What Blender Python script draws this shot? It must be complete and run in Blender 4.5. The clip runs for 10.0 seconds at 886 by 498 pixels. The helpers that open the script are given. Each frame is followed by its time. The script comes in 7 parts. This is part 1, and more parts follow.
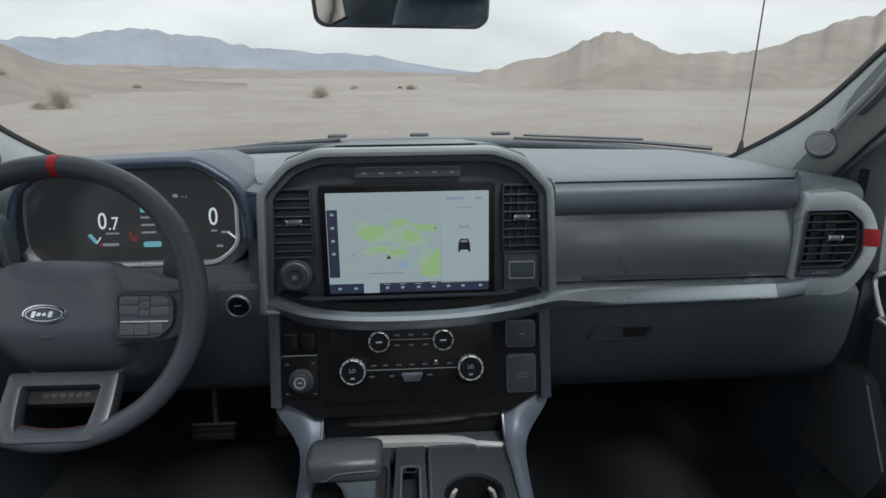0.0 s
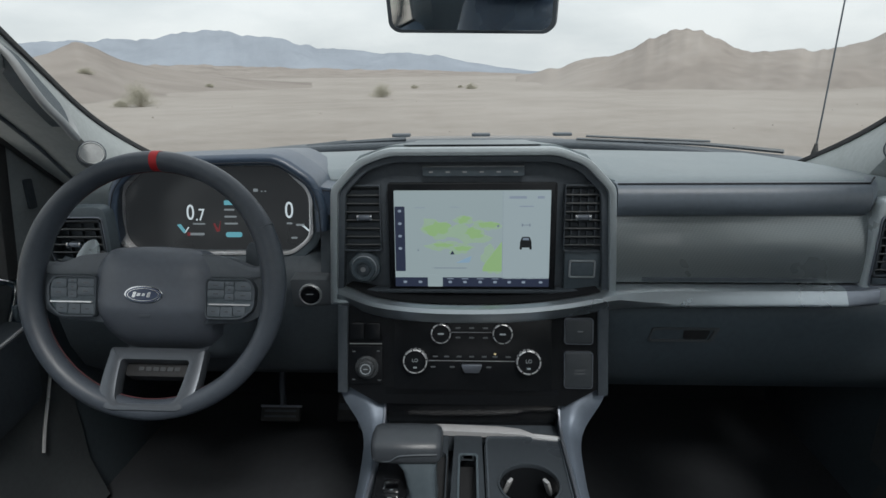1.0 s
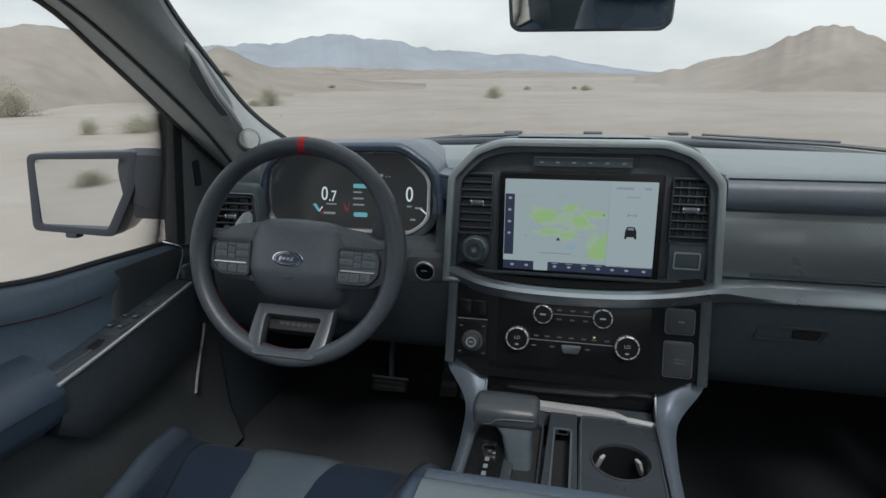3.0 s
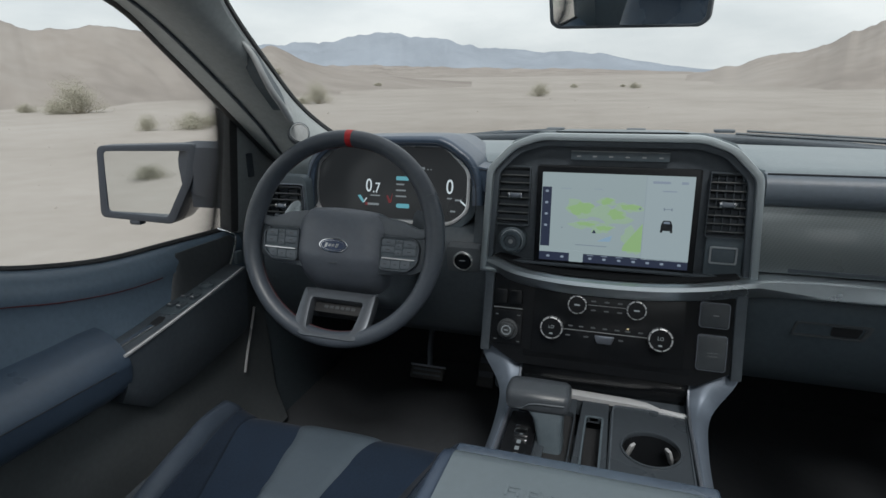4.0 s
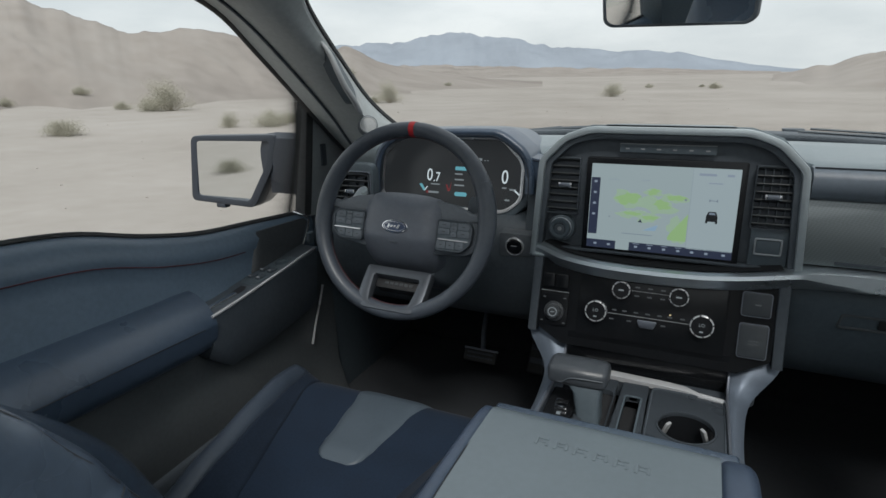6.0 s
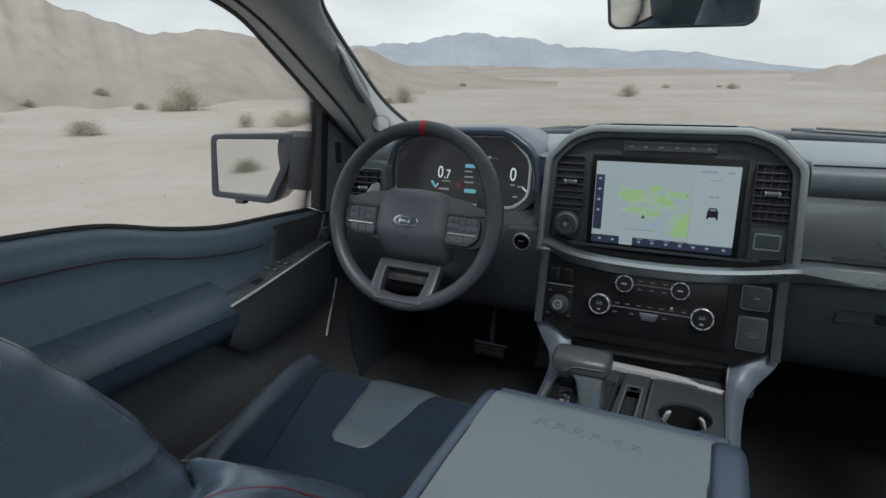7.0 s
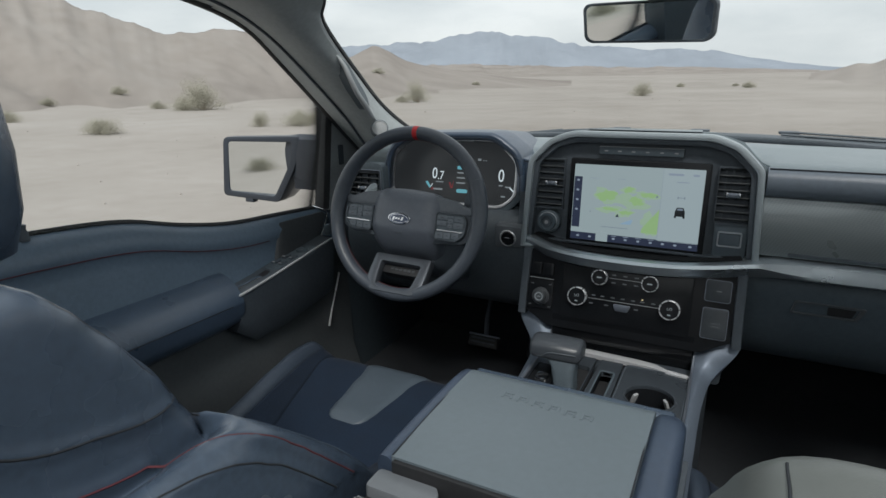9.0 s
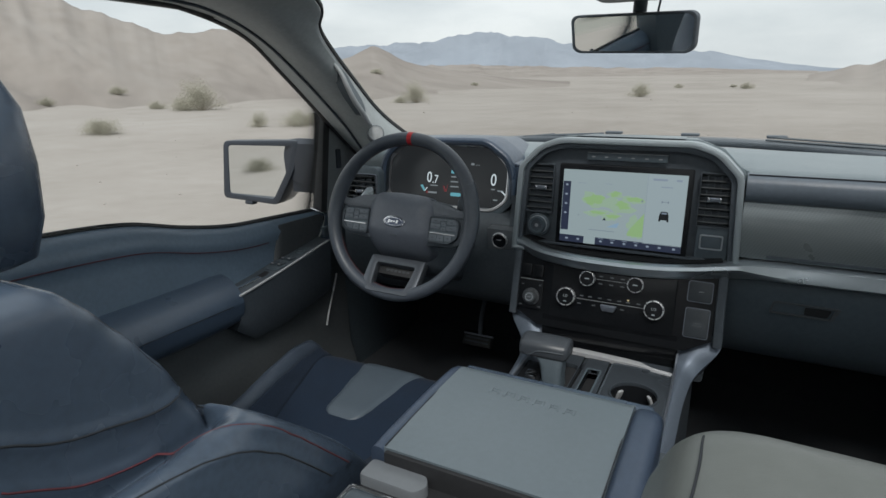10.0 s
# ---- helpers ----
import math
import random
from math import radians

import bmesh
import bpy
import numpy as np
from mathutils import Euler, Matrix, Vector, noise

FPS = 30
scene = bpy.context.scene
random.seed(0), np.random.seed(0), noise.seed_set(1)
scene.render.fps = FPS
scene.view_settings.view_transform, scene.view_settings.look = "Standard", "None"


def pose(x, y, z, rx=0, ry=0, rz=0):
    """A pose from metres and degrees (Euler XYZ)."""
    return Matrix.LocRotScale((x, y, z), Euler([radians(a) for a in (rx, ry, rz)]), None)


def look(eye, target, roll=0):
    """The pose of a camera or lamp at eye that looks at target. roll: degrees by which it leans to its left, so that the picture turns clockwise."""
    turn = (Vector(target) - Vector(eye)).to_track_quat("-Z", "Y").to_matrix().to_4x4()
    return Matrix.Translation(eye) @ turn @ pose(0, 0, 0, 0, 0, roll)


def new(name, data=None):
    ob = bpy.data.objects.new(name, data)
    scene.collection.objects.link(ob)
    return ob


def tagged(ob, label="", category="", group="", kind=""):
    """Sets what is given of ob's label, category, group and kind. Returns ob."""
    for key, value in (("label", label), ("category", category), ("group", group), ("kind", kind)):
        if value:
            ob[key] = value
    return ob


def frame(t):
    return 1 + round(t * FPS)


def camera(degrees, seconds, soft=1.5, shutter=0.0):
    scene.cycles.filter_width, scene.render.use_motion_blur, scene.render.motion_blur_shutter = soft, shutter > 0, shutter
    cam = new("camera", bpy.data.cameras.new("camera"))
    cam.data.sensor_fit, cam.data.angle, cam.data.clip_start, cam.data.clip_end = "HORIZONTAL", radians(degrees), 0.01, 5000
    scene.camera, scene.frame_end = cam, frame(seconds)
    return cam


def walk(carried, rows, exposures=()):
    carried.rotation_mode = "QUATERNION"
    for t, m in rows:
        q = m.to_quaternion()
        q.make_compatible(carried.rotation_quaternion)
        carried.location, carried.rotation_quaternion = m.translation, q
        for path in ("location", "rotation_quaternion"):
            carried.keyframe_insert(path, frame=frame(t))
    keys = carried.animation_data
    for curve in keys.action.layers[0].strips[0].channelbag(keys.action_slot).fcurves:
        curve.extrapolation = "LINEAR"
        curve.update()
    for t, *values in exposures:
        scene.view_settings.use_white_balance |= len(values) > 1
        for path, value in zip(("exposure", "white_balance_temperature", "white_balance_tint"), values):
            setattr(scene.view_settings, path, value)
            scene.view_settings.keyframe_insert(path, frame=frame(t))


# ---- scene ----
cam = camera(75.7, 10.0)
PATH = [
    (0, (0.008, 0.071, 1.685), (0.111, 1.981, 1.099), -0.6),
    (0.5, (-0.002, 0.056, 1.692), (0.01, 1.965, 1.098), -0.7),
    (1, (-0.005, 0.035, 1.691), (-0.096, 1.945, 1.105), -0.7),
    (1.5, (-0.006, 0.016, 1.696), (-0.201, 1.916, 1.102), -0.8),
    (2, (-0.012, -0.004, 1.701), (-0.292, 1.882, 1.098), -0.9),
    (2.5, (-0.008, -0.029, 1.69), (-0.378, 1.848, 1.105), -0.8),
    (4, (0.016, -0.092, 1.679), (-0.576, 1.728, 1.097), -0.9),
    (4.5, (0.032, -0.112, 1.677), (-0.632, 1.682, 1.094), -0.9),
    (5, (0.043, -0.133, 1.675), (-0.674, 1.642, 1.094), -0.9),
    (5.5, (0.058, -0.152, 1.676), (-0.708, 1.601, 1.091), -1.0),
    (6, (0.07, -0.173, 1.672), (-0.732, 1.565, 1.093), -0.9),
    (7.5, (0.121, -0.229, 1.673), (-0.741, 1.48, 1.093), -1.0),
    (8, (0.149, -0.245, 1.679), (-0.729, 1.455, 1.097), -1.0),
    (8.5, (0.173, -0.262, 1.687), (-0.712, 1.434, 1.103), -1.0),
    (9, (0.191, -0.281, 1.694), (-0.694, 1.416, 1.114), -1.0),
    (9.5, (0.208, -0.299, 1.703), (-0.676, 1.398, 1.123), -1.0),
    (10, (0.222, -0.314, 1.711), (-0.659, 1.386, 1.132), -0.9),
]
walk(cam, [(t, look(eye, target, roll)) for t, eye, target, roll in PATH], [(0, 0.40, 6200, 9), (10, 0.40, 6200, 9)])

# ---- light ----
world = bpy.data.worlds.new("hazy_sky")
scene.world = world
world.use_nodes = True
wn, wl = world.node_tree.nodes, world.node_tree.links
wn.clear()
SUN_EL, SUN_AZ = radians(52), radians(155)
sky = wn.new("ShaderNodeTexSky")
sky.sky_type, sky.sun_disc = "NISHITA", False
sky.sun_elevation, sky.sun_rotation = SUN_EL, SUN_AZ
sky.air_density, sky.dust_density, sky.ozone_density = 1.0, 5.0, 1.0
wco = wn.new("ShaderNodeTexCoord")
wmap = wn.new("ShaderNodeMapping")
wmap.inputs["Scale"].default_value = (1.0, 1.0, 3.2)
wl.new(wco.outputs["Generated"], wmap.inputs["Vector"])
cloud = wn.new("ShaderNodeTexNoise")
cloud.inputs["Scale"].default_value, cloud.inputs["Detail"].default_value, cloud.inputs["Roughness"].default_value = 2.2, 6.0, 0.55
wl.new(wmap.outputs["Vector"], cloud.inputs["Vector"])
ramp = wn.new("ShaderNodeValToRGB")
ramp.color_ramp.elements[0].position, ramp.color_ramp.elements[0].color = 0.36, (6.55, 6.68, 6.66, 1)
ramp.color_ramp.elements[1].position, ramp.color_ramp.elements[1].color = 0.58, (8.5, 8.42, 8.22, 1)
wl.new(cloud.outputs["Fac"], ramp.inputs["Fac"])
wmix = wn.new("ShaderNodeMix")
wmix.data_type = "RGBA"
wmix.inputs["Factor"].default_value = 0.88
wl.new(sky.outputs["Color"], wmix.inputs["A"])
wl.new(ramp.outputs["Color"], wmix.inputs["B"])
wbg = wn.new("ShaderNodeBackground")
wbg.inputs["Strength"].default_value = 0.091
wl.new(wmix.outputs["Result"], wbg.inputs["Color"])
wout = wn.new("ShaderNodeOutputWorld")
wl.new(wbg.outputs["Background"], wout.inputs["Surface"])

sun_data = bpy.data.lights.new("sun", "SUN")
sun_data.energy, sun_data.angle, sun_data.color = 1.6, radians(16), (1.0, 0.95, 0.88)
sun = new("sun", sun_data)
sun_way = Vector((math.sin(SUN_AZ) * math.cos(SUN_EL), math.cos(SUN_AZ) * math.cos(SUN_EL), math.sin(SUN_EL)))
sun.matrix_world = look(sun_way * 50, (0, 0, 0))


# ---- materials ----
def mat(name, base, rough=0.5, metal=0.0, vary=0.12, scale=6.0, grain=0.0, grain_scale=2200.0, spec=0.5, emit=None, power=0.0, tint=None, coat=0.0, sheen=0.0):
    """A surface with variation at two scales and fine relief."""
    m = bpy.data.materials.new(name)
    m.use_nodes = True
    n, l = m.node_tree.nodes, m.node_tree.links
    b = n["Principled BSDF"]
    b.inputs["Roughness"].default_value = rough
    b.inputs["Metallic"].default_value = metal
    b.inputs["Specular IOR Level"].default_value = spec
    b.inputs["Coat Weight"].default_value = coat
    b.inputs["Sheen Weight"].default_value = sheen
    co = n.new("ShaderNodeTexCoord")
    big = n.new("ShaderNodeTexNoise")
    big.inputs["Scale"].default_value, big.inputs["Detail"].default_value = scale, 4.0
    small = n.new("ShaderNodeTexNoise")
    small.inputs["Scale"].default_value, small.inputs["Detail"].default_value = scale * 17, 3.0
    add = n.new("ShaderNodeMath")
    add.operation = "ADD"
    half = n.new("ShaderNodeMath")
    half.operation, half.inputs[1].default_value = "MULTIPLY", 0.5
    for tex in (big, small):
        l.new(co.outputs["Object"], tex.inputs["Vector"])
    l.new(big.outputs["Fac"], add.inputs[0])
    l.new(small.outputs["Fac"], add.inputs[1])
    l.new(add.outputs[0], half.inputs[0])
    mix = n.new("ShaderNodeMix")
    mix.data_type = "RGBA"
    dark = [max(0, c * (1 - vary)) for c in base]
    light = [min(1, c * (1 + vary)) for c in (tint or base)]
    mix.inputs["A"].default_value, mix.inputs["B"].default_value = (*dark, 1), (*light, 1)
    rng = n.new("ShaderNodeMapRange")
    rng.inputs["From Min"].default_value, rng.inputs["From Max"].default_value = 0.35, 0.65
    l.new(half.outputs[0], rng.inputs["Value"])
    l.new(rng.outputs[0], mix.inputs["Factor"])
    l.new(mix.outputs["Result"], b.inputs["Base Color"])
    rr = n.new("ShaderNodeMapRange")
    rr.inputs["From Min"].default_value, rr.inputs["From Max"].default_value = 0.3, 0.7
    rr.inputs["To Min"].default_value, rr.inputs["To Max"].default_value = max(0.02, rough * 0.85), min(1, rough * 1.15)
    l.new(big.outputs["Fac"], rr.inputs["Value"])
    l.new(rr.outputs[0], b.inputs["Roughness"])
    if grain:
        vor = n.new("ShaderNodeTexVoronoi")
        vor.inputs["Scale"].default_value = grain_scale
        l.new(co.outputs["Object"], vor.inputs["Vector"])
        bump = n.new("ShaderNodeBump")
        bump.inputs["Strength"].default_value, bump.inputs["Distance"].default_value = grain * 0.6, 0.0003
        l.new(vor.outputs["Distance"], bump.inputs["Height"])
        l.new(bump.outputs["Normal"], b.inputs["Normal"])
    if emit:
        b.inputs["Emission Color"].default_value = (*emit, 1)
        b.inputs["Emission Strength"].default_value = power
    return m


DOOR_NAVY = mat("door_navy_leather", (0.122, 0.17, 0.228), 0.38, vary=0.1, grain=0.5)
VINYL = mat("grey_vinyl", (0.19, 0.227, 0.245), 0.42, vary=0.08, grain=0.5)
NAVY = mat("navy_leather", (0.098, 0.122, 0.15), 0.32, vary=0.12, grain=0.5, spec=0.7)
NAVY_DARK = mat("dark_navy_leather", (0.057, 0.081, 0.118), 0.27, vary=0.12, grain=0.5, spec=0.9, coat=0.2)
SUEDE = mat("navy_suede", (0.015, 0.023, 0.038), 0.95, vary=0.2, scale=14, sheen=0.04, spec=0.1)
GREY_LEATHER = mat("pale_grey_leather", (0.132, 0.164, 0.186), 0.36, vary=0.05, grain=0.5, spec=0.6)
BLACK = mat("black_plastic", (0.072, 0.087, 0.103), 0.5, vary=0.15, grain=0.3)
CHARCOAL = mat("charcoal_plastic", (0.082, 0.106, 0.124), 0.46, vary=0.12, grain=0.5)
GLOSS = mat("gloss_black", (0.011, 0.0122, 0.0142), 0.22, vary=0.1, spec=0.28)
DIAL_GLASS = mat("dial_cover_glass", (0.03, 0.031, 0.032), 0.2, vary=0.05)
INSERT = mat("blue_grey_leather", (0.073, 0.095, 0.118), 0.42, vary=0.05, grain=0.5)
SATIN = mat("satin_grey_paint", (0.555, 0.62, 0.65), 0.28, metal=0.3, vary=0.05)
BAND = mat("satin_band_paint", (0.42, 0.47, 0.505), 0.30, metal=0.8, vary=0.03)
ARCH_SATIN = mat("satin_arch_paint", (0.4, 0.45, 0.475), 0.33, metal=0.5, vary=0.03)
SPOKE_SATIN = mat("spoke_satin_paint", (0.105, 0.118, 0.136), 0.34, metal=0.5, vary=0.05)
TRIM_MID = mat("mid_satin_paint", (0.40, 0.43, 0.46), 0.34, metal=0.4, vary=0.05)
DOOR_BLACK = mat("door_black_plastic", (0.058, 0.064, 0.07), 0.42, vary=0.15, grain=0.4)
GLOVE = mat("glovebox_plastic", (0.08, 0.103, 0.122), 0.48, vary=0.12, grain=0.5)
HOOD_NAVY = mat("hood_navy_leather", (0.046, 0.068, 0.104), 0.31, vary=0.12, grain=0.5, spec=0.7)
DARK_SATIN = mat("dark_satin_paint", (0.24, 0.265, 0.31), 0.34, metal=0.7, vary=0.06)
COVER_LEATHER = mat("cover_leather", (0.122, 0.138, 0.165), 0.36, vary=0.08, grain=0.6, spec=0.5)
WHEEL_LEATHER = mat("wheel_leather", (0.062, 0.074, 0.092), 0.36, vary=0.1, grain=0.5)
SUEDE_PALE = mat("mid_navy_suede", (0.014, 0.024, 0.043), 0.9, vary=0.15, scale=14, sheen=0.04, spec=0.15)
BRIGHT = mat("bright_satin_metal", (0.78, 0.79, 0.81), 0.26, metal=0.45, vary=0.04)
CHROME = mat("chrome", (0.75, 0.76, 0.78), 0.14, metal=1.0, vary=0.04)
RED = mat("red_leather", (0.42, 0.012, 0.016), 0.5, vary=0.1, grain=0.3)
THREAD = mat("dark_red_thread", (0.095, 0.021, 0.028), 0.8, vary=0.2)
BOLSTER_NAVY = mat("bolster_blue_grey_leather", (0.046, 0.061, 0.085), 0.34, vary=0.08, grain=0.5, spec=0.6)
POD_GREY = mat("pod_grey_plastic", (0.085, 0.094, 0.102), 0.5, vary=0.1, grain=0.5)
# colour of the dark screen reflection laid over the satin ledge
LEDGE_DARK = mat("ledge_dark_reflection", (0.022, 0.023, 0.025), 0.95, spec=0.03)
DOOR_LOWER = mat("lower_door_plastic", (0.08, 0.09, 0.096), 0.5, vary=0.12, grain=0.5)
# pale seat leather; its warmer tone puts the warm light into the colour
WARM_LIT_HIDE = mat("warm_lit_pale_leather", (0.142, 0.154, 0.146), 0.38, vary=0.06, grain=0.5, spec=0.5)
SEAM = mat("seam_thread", (0.02, 0.024, 0.03), 0.8)
CARPET = mat("black_carpet", (0.058, 0.063, 0.07), 0.95, vary=0.12, scale=60, spec=0.1)
RUBBER = mat("black_rubber", (0.046, 0.047, 0.049), 0.7, vary=0.15)
HEADLINER = mat("dark_headliner_cloth", (0.06, 0.065, 0.065), 0.95, vary=0.15, scale=30, spec=0.1)
PILLAR = mat("grey_pillar_trim", (0.40, 0.43, 0.43), 0.6, vary=0.1, grain=0.4)
PAINT = mat("dark_grey_car_paint", (0.07, 0.08, 0.1), 0.3, metal=0.3, vary=0.05, coat=0.5)
MIRROR = mat("mirror_silver", (0.86, 0.88, 0.88), 0.02, metal=1.0, vary=0.0)
START_SATIN = mat("start_plate_paint", (0.16, 0.175, 0.19), 0.4, vary=0.05)
KNEE = mat("knee_panel_plastic", (0.094, 0.112, 0.128), 0.48, vary=0.12, grain=0.5)
SHOULDER = mat("spoke_shoulder_plastic", (0.14, 0.157, 0.178), 0.4, vary=0.1, grain=0.4)
# near-black that puts the shade of slots, openings and gaps into the colour
SLOT_SHADE = mat("slot_shade", (0.02, 0.021, 0.023), 0.6)
KEY = mat("soft_key", (0.12, 0.142, 0.165), 0.5, vary=0.1, grain=0.3)
MARKING = mat("pale_grey_marking", (0.32, 0.33, 0.34), 0.6)


def weave_mat():
    m = mat("woven_carbon_panel", (0.07, 0.072, 0.074), 0.30, metal=0.45, vary=0.1, spec=0.5, coat=0.5)
    n, l = m.node_tree.nodes, m.node_tree.links
    b = n["Principled BSDF"]
    co = n.new("ShaderNodeTexCoord")
    mp = n.new("ShaderNodeMapping")
    mp.inputs["Rotation"].default_value = (0, radians(28), 0)
    mp.inputs["Scale"].default_value = (230, 1, 420)
    l.new(co.outputs["Object"], mp.inputs["Vector"])
    ch = n.new("ShaderNodeTexChecker")
    ch.inputs["Scale"].default_value = 1.0
    ch.inputs["Color1"].default_value, ch.inputs["Color2"].default_value = (0.205, 0.230, 0.238, 1), (0.237, 0.266, 0.276, 1)
    l.new(mp.outputs["Vector"], ch.inputs["Vector"])
    l.new(ch.outputs["Color"], b.inputs["Base Color"])
    return m


def glass_mat(name, tint, gloss):
    m = bpy.data.materials.new(name)
    m.use_nodes = True
    n, l = m.node_tree.nodes, m.node_tree.links
    n.remove(n["Principled BSDF"])
    tr = n.new("ShaderNodeBsdfTransparent")
    tr.inputs["Color"].default_value = (*tint, 1)
    gl = n.new("ShaderNodeBsdfGlossy")
    gl.inputs["Roughness"].default_value = 0.03
    gl.inputs["Color"].default_value = (gloss, gloss, gloss, 1)
    lw = n.new("ShaderNodeLayerWeight")
    fr = n.new("ShaderNodeMath")
    fr.operation, fr.inputs[1].default_value = "POWER", 8.0
    l.new(lw.outputs["Facing"], fr.inputs[0])
    mx = n.new("ShaderNodeMixShader")
    l.new(fr.outputs[0], mx.inputs[0])
    l.new(tr.outputs[0], mx.inputs[1])
    l.new(gl.outputs[0], mx.inputs[2])
    l.new(mx.outputs[0], n["Material Output"].inputs["Surface"])
    return m


def glow(name, col, power):
    """The lit dots of a display."""
    return mat(name, (0.01, 0.01, 0.01), 0.3, emit=col, power=power, vary=0.0)


WEAVE = weave_mat()
GLASS = glass_mat("window_glass", (0.97, 0.985, 0.98), 0.4)
SCREEN_BG = glow("screen_pale_grey", (0.59, 0.715, 0.725), 0.335)
SCREEN_SIDE = glow("screen_side_grey", (0.60, 0.72, 0.745), 0.345)
SCREEN_GREEN = glow("screen_green", (0.47, 0.73, 0.33), 0.385)
SCREEN_MEADOW = glow("screen_pale_green", (0.54, 0.735, 0.53), 0.37)
SCREEN_LAKE = glow("screen_lake_blue", (0.38, 0.56, 0.72), 0.42)
SCREEN_NAVY = glow("screen_navy", (0.032, 0.042, 0.080), 0.45)
SCREEN_MARK = glow("screen_dark_mark", (0.22, 0.27, 0.33), 0.5)
SCREEN_ICON = glow("screen_icon", (0.36, 0.43, 0.52), 0.42)
SCREEN_BLACK = glow("screen_black", (0.01, 0.012, 0.014), 0.5)
DIAL_WHITE = glow("dial_white", (0.70, 0.78, 0.80), 0.58)
DIAL_DIM = glow("dial_dim", (0.25, 0.28, 0.29), 0.5)
DIAL_TEAL = glow("dial_teal", (0.18, 0.52, 0.60), 0.45)
DIAL_RED = glow("dial_red", (0.45, 0.05, 0.06), 0.22)
DIAL_FACE = glow("dial_face", (0.036, 0.039, 0.041), 0.35)
ICON_DIM = glow("icon_dim", (0.20, 0.22, 0.23), 0.18)
AMBER = glow("icon_amber", (0.7, 0.55, 0.3), 0.6)


# ---- building tools ----
def B():
    return bmesh.new()


def thing(name, loc, label, category, group="", kind=""):
    ob = new(name)
    ob.location = loc
    ob.empty_display_size = 0.05
    return tagged(ob, label, category, group, kind)


def finish(bm, name, material, angle=38):
    bmesh.ops.recalc_face_normals(bm, faces=bm.faces)
    me = bpy.data.meshes.new(name)
    bm.to_mesh(me)
    bm.free()
    me.polygons.foreach_set("use_smooth", [True] * len(me.polygons))
    me.set_sharp_from_angle(angle=radians(angle))
    me.materials.append(material)
    return me


def part(name, bm, material, parent=None, label="", angle=38):
    """Links a bmesh as one mesh object, under a thing or a part."""
    me = bm if isinstance(bm, bpy.types.Mesh) else finish(bm, name, material, angle)
    ob = new(name, me)
    if parent is not None:
        ob.parent = parent
        if parent.type == "EMPTY":
            ob.matrix_parent_inverse = Matrix.Translation(parent.location).inverted()
    return tagged(ob, label)


def structure(name, bm, material, label, category, angle=38):
    return tagged(part(name, bm, material, None, "", angle), label, category, kind="structure")


def plane(o, tilt=0.0, yaw=0.0):
    """A frame on a panel: u across, v up along the panel, w out of it towards the cab's rear. tilt: its top leans forward; yaw: it turns to its left."""
    t = radians(tilt)
    m = Matrix(((1, 0, 0, 0), (0, math.sin(t), -math.cos(t), 0), (0, math.cos(t), math.sin(t), 0), (0, 0, 0, 1)))
    return Matrix.Translation(o) @ Matrix.Rotation(radians(yaw), 4, "Z") @ m


def bevel(bm, geom_verts, width, seg=2, sharp=30):
    if width <= 0:
        return
    vs = set(geom_verts)
    edges = [e for e in bm.edges if e.verts[0] in vs and e.verts[1] in vs and len(e.link_faces) == 2 and e.calc_face_angle(0) > radians(sharp)]
    bmesh.ops.bevel(bm, geom=edges, offset=width, segments=seg, affect="EDGES", profile=0.6, clamp_overlap=True)


def box(bm, c, s, bev=0.0, m=None, seg=2):
    bm = bm or B()
    r = bmesh.ops.create_cube(bm, size=1.0, matrix=(m or Matrix()) @ Matrix.Translation(c) @ Matrix.Diagonal((*s, 1)))
    bevel(bm, r["verts"], bev, seg)
    return bm


def prism(pts, d0, d1, m=None, bev=0.0, bm=None, seg=2):
    """A polygon in the u, v plane of m, from depth d0 to d1."""
    bm = bm or B()
    m = m or Matrix()
    a = [bm.verts.new(m @ Vector((u, v, d0))) for u, v in pts]
    b = [bm.verts.new(m @ Vector((u, v, d1))) for u, v in pts]
    bm.faces.new(a)
    bm.faces.new(b)
    for i in range(len(pts)):
        j = (i + 1) % len(pts)
        bm.faces.new((a[i], a[j], b[j], b[i]))
    bmesh.ops.recalc_face_normals(bm, faces=bm.faces)
    bevel(bm, a + b, bev, seg, 50)
    return bm


def ring(outer, inner, d0, d1, m=None, bev=0.0, bm=None):
    """A frame between two outlines of the same count."""
    bm = bm or B()
    m = m or Matrix()
    n = len(outer)
    vs = [[bm.verts.new(m @ Vector((u, v, d))) for u, v in line] for line in (outer, inner) for d in (d0, d1)]
    oa, ob_, ia, ib = vs
    for i in range(n):
        j = (i + 1) % n
        bm.faces.new((oa[i], oa[j], ob_[j], ob_[i]))
        bm.faces.new((ia[j], ia[i], ib[i], ib[j]))
        bm.faces.new((ob_[i], ob_[j], ib[j], ib[i]))
        bm.faces.new((oa[j], oa[i], ia[i], ia[j]))
    bmesh.ops.recalc_face_normals(bm, faces=bm.faces)
    bevel(bm, oa + ob_ + ia + ib, bev, 2, 50)
    return bm


def loft(secs, closed=True, caps=True, bm=None):
    bm = bm or B()
    rows = [[bm.verts.new(p) for p in s] for s in secs]
    n = len(rows[0])
    for a, b in zip(rows, rows[1:]):
        for i in range(n if closed else n - 1):
            j = (i + 1) % n
            bm.faces.new((a[i], a[j], b[j], b[i]))
    if caps and closed:
        bm.faces.new(rows[0])
        bm.faces.new(rows[-1])
    return bm


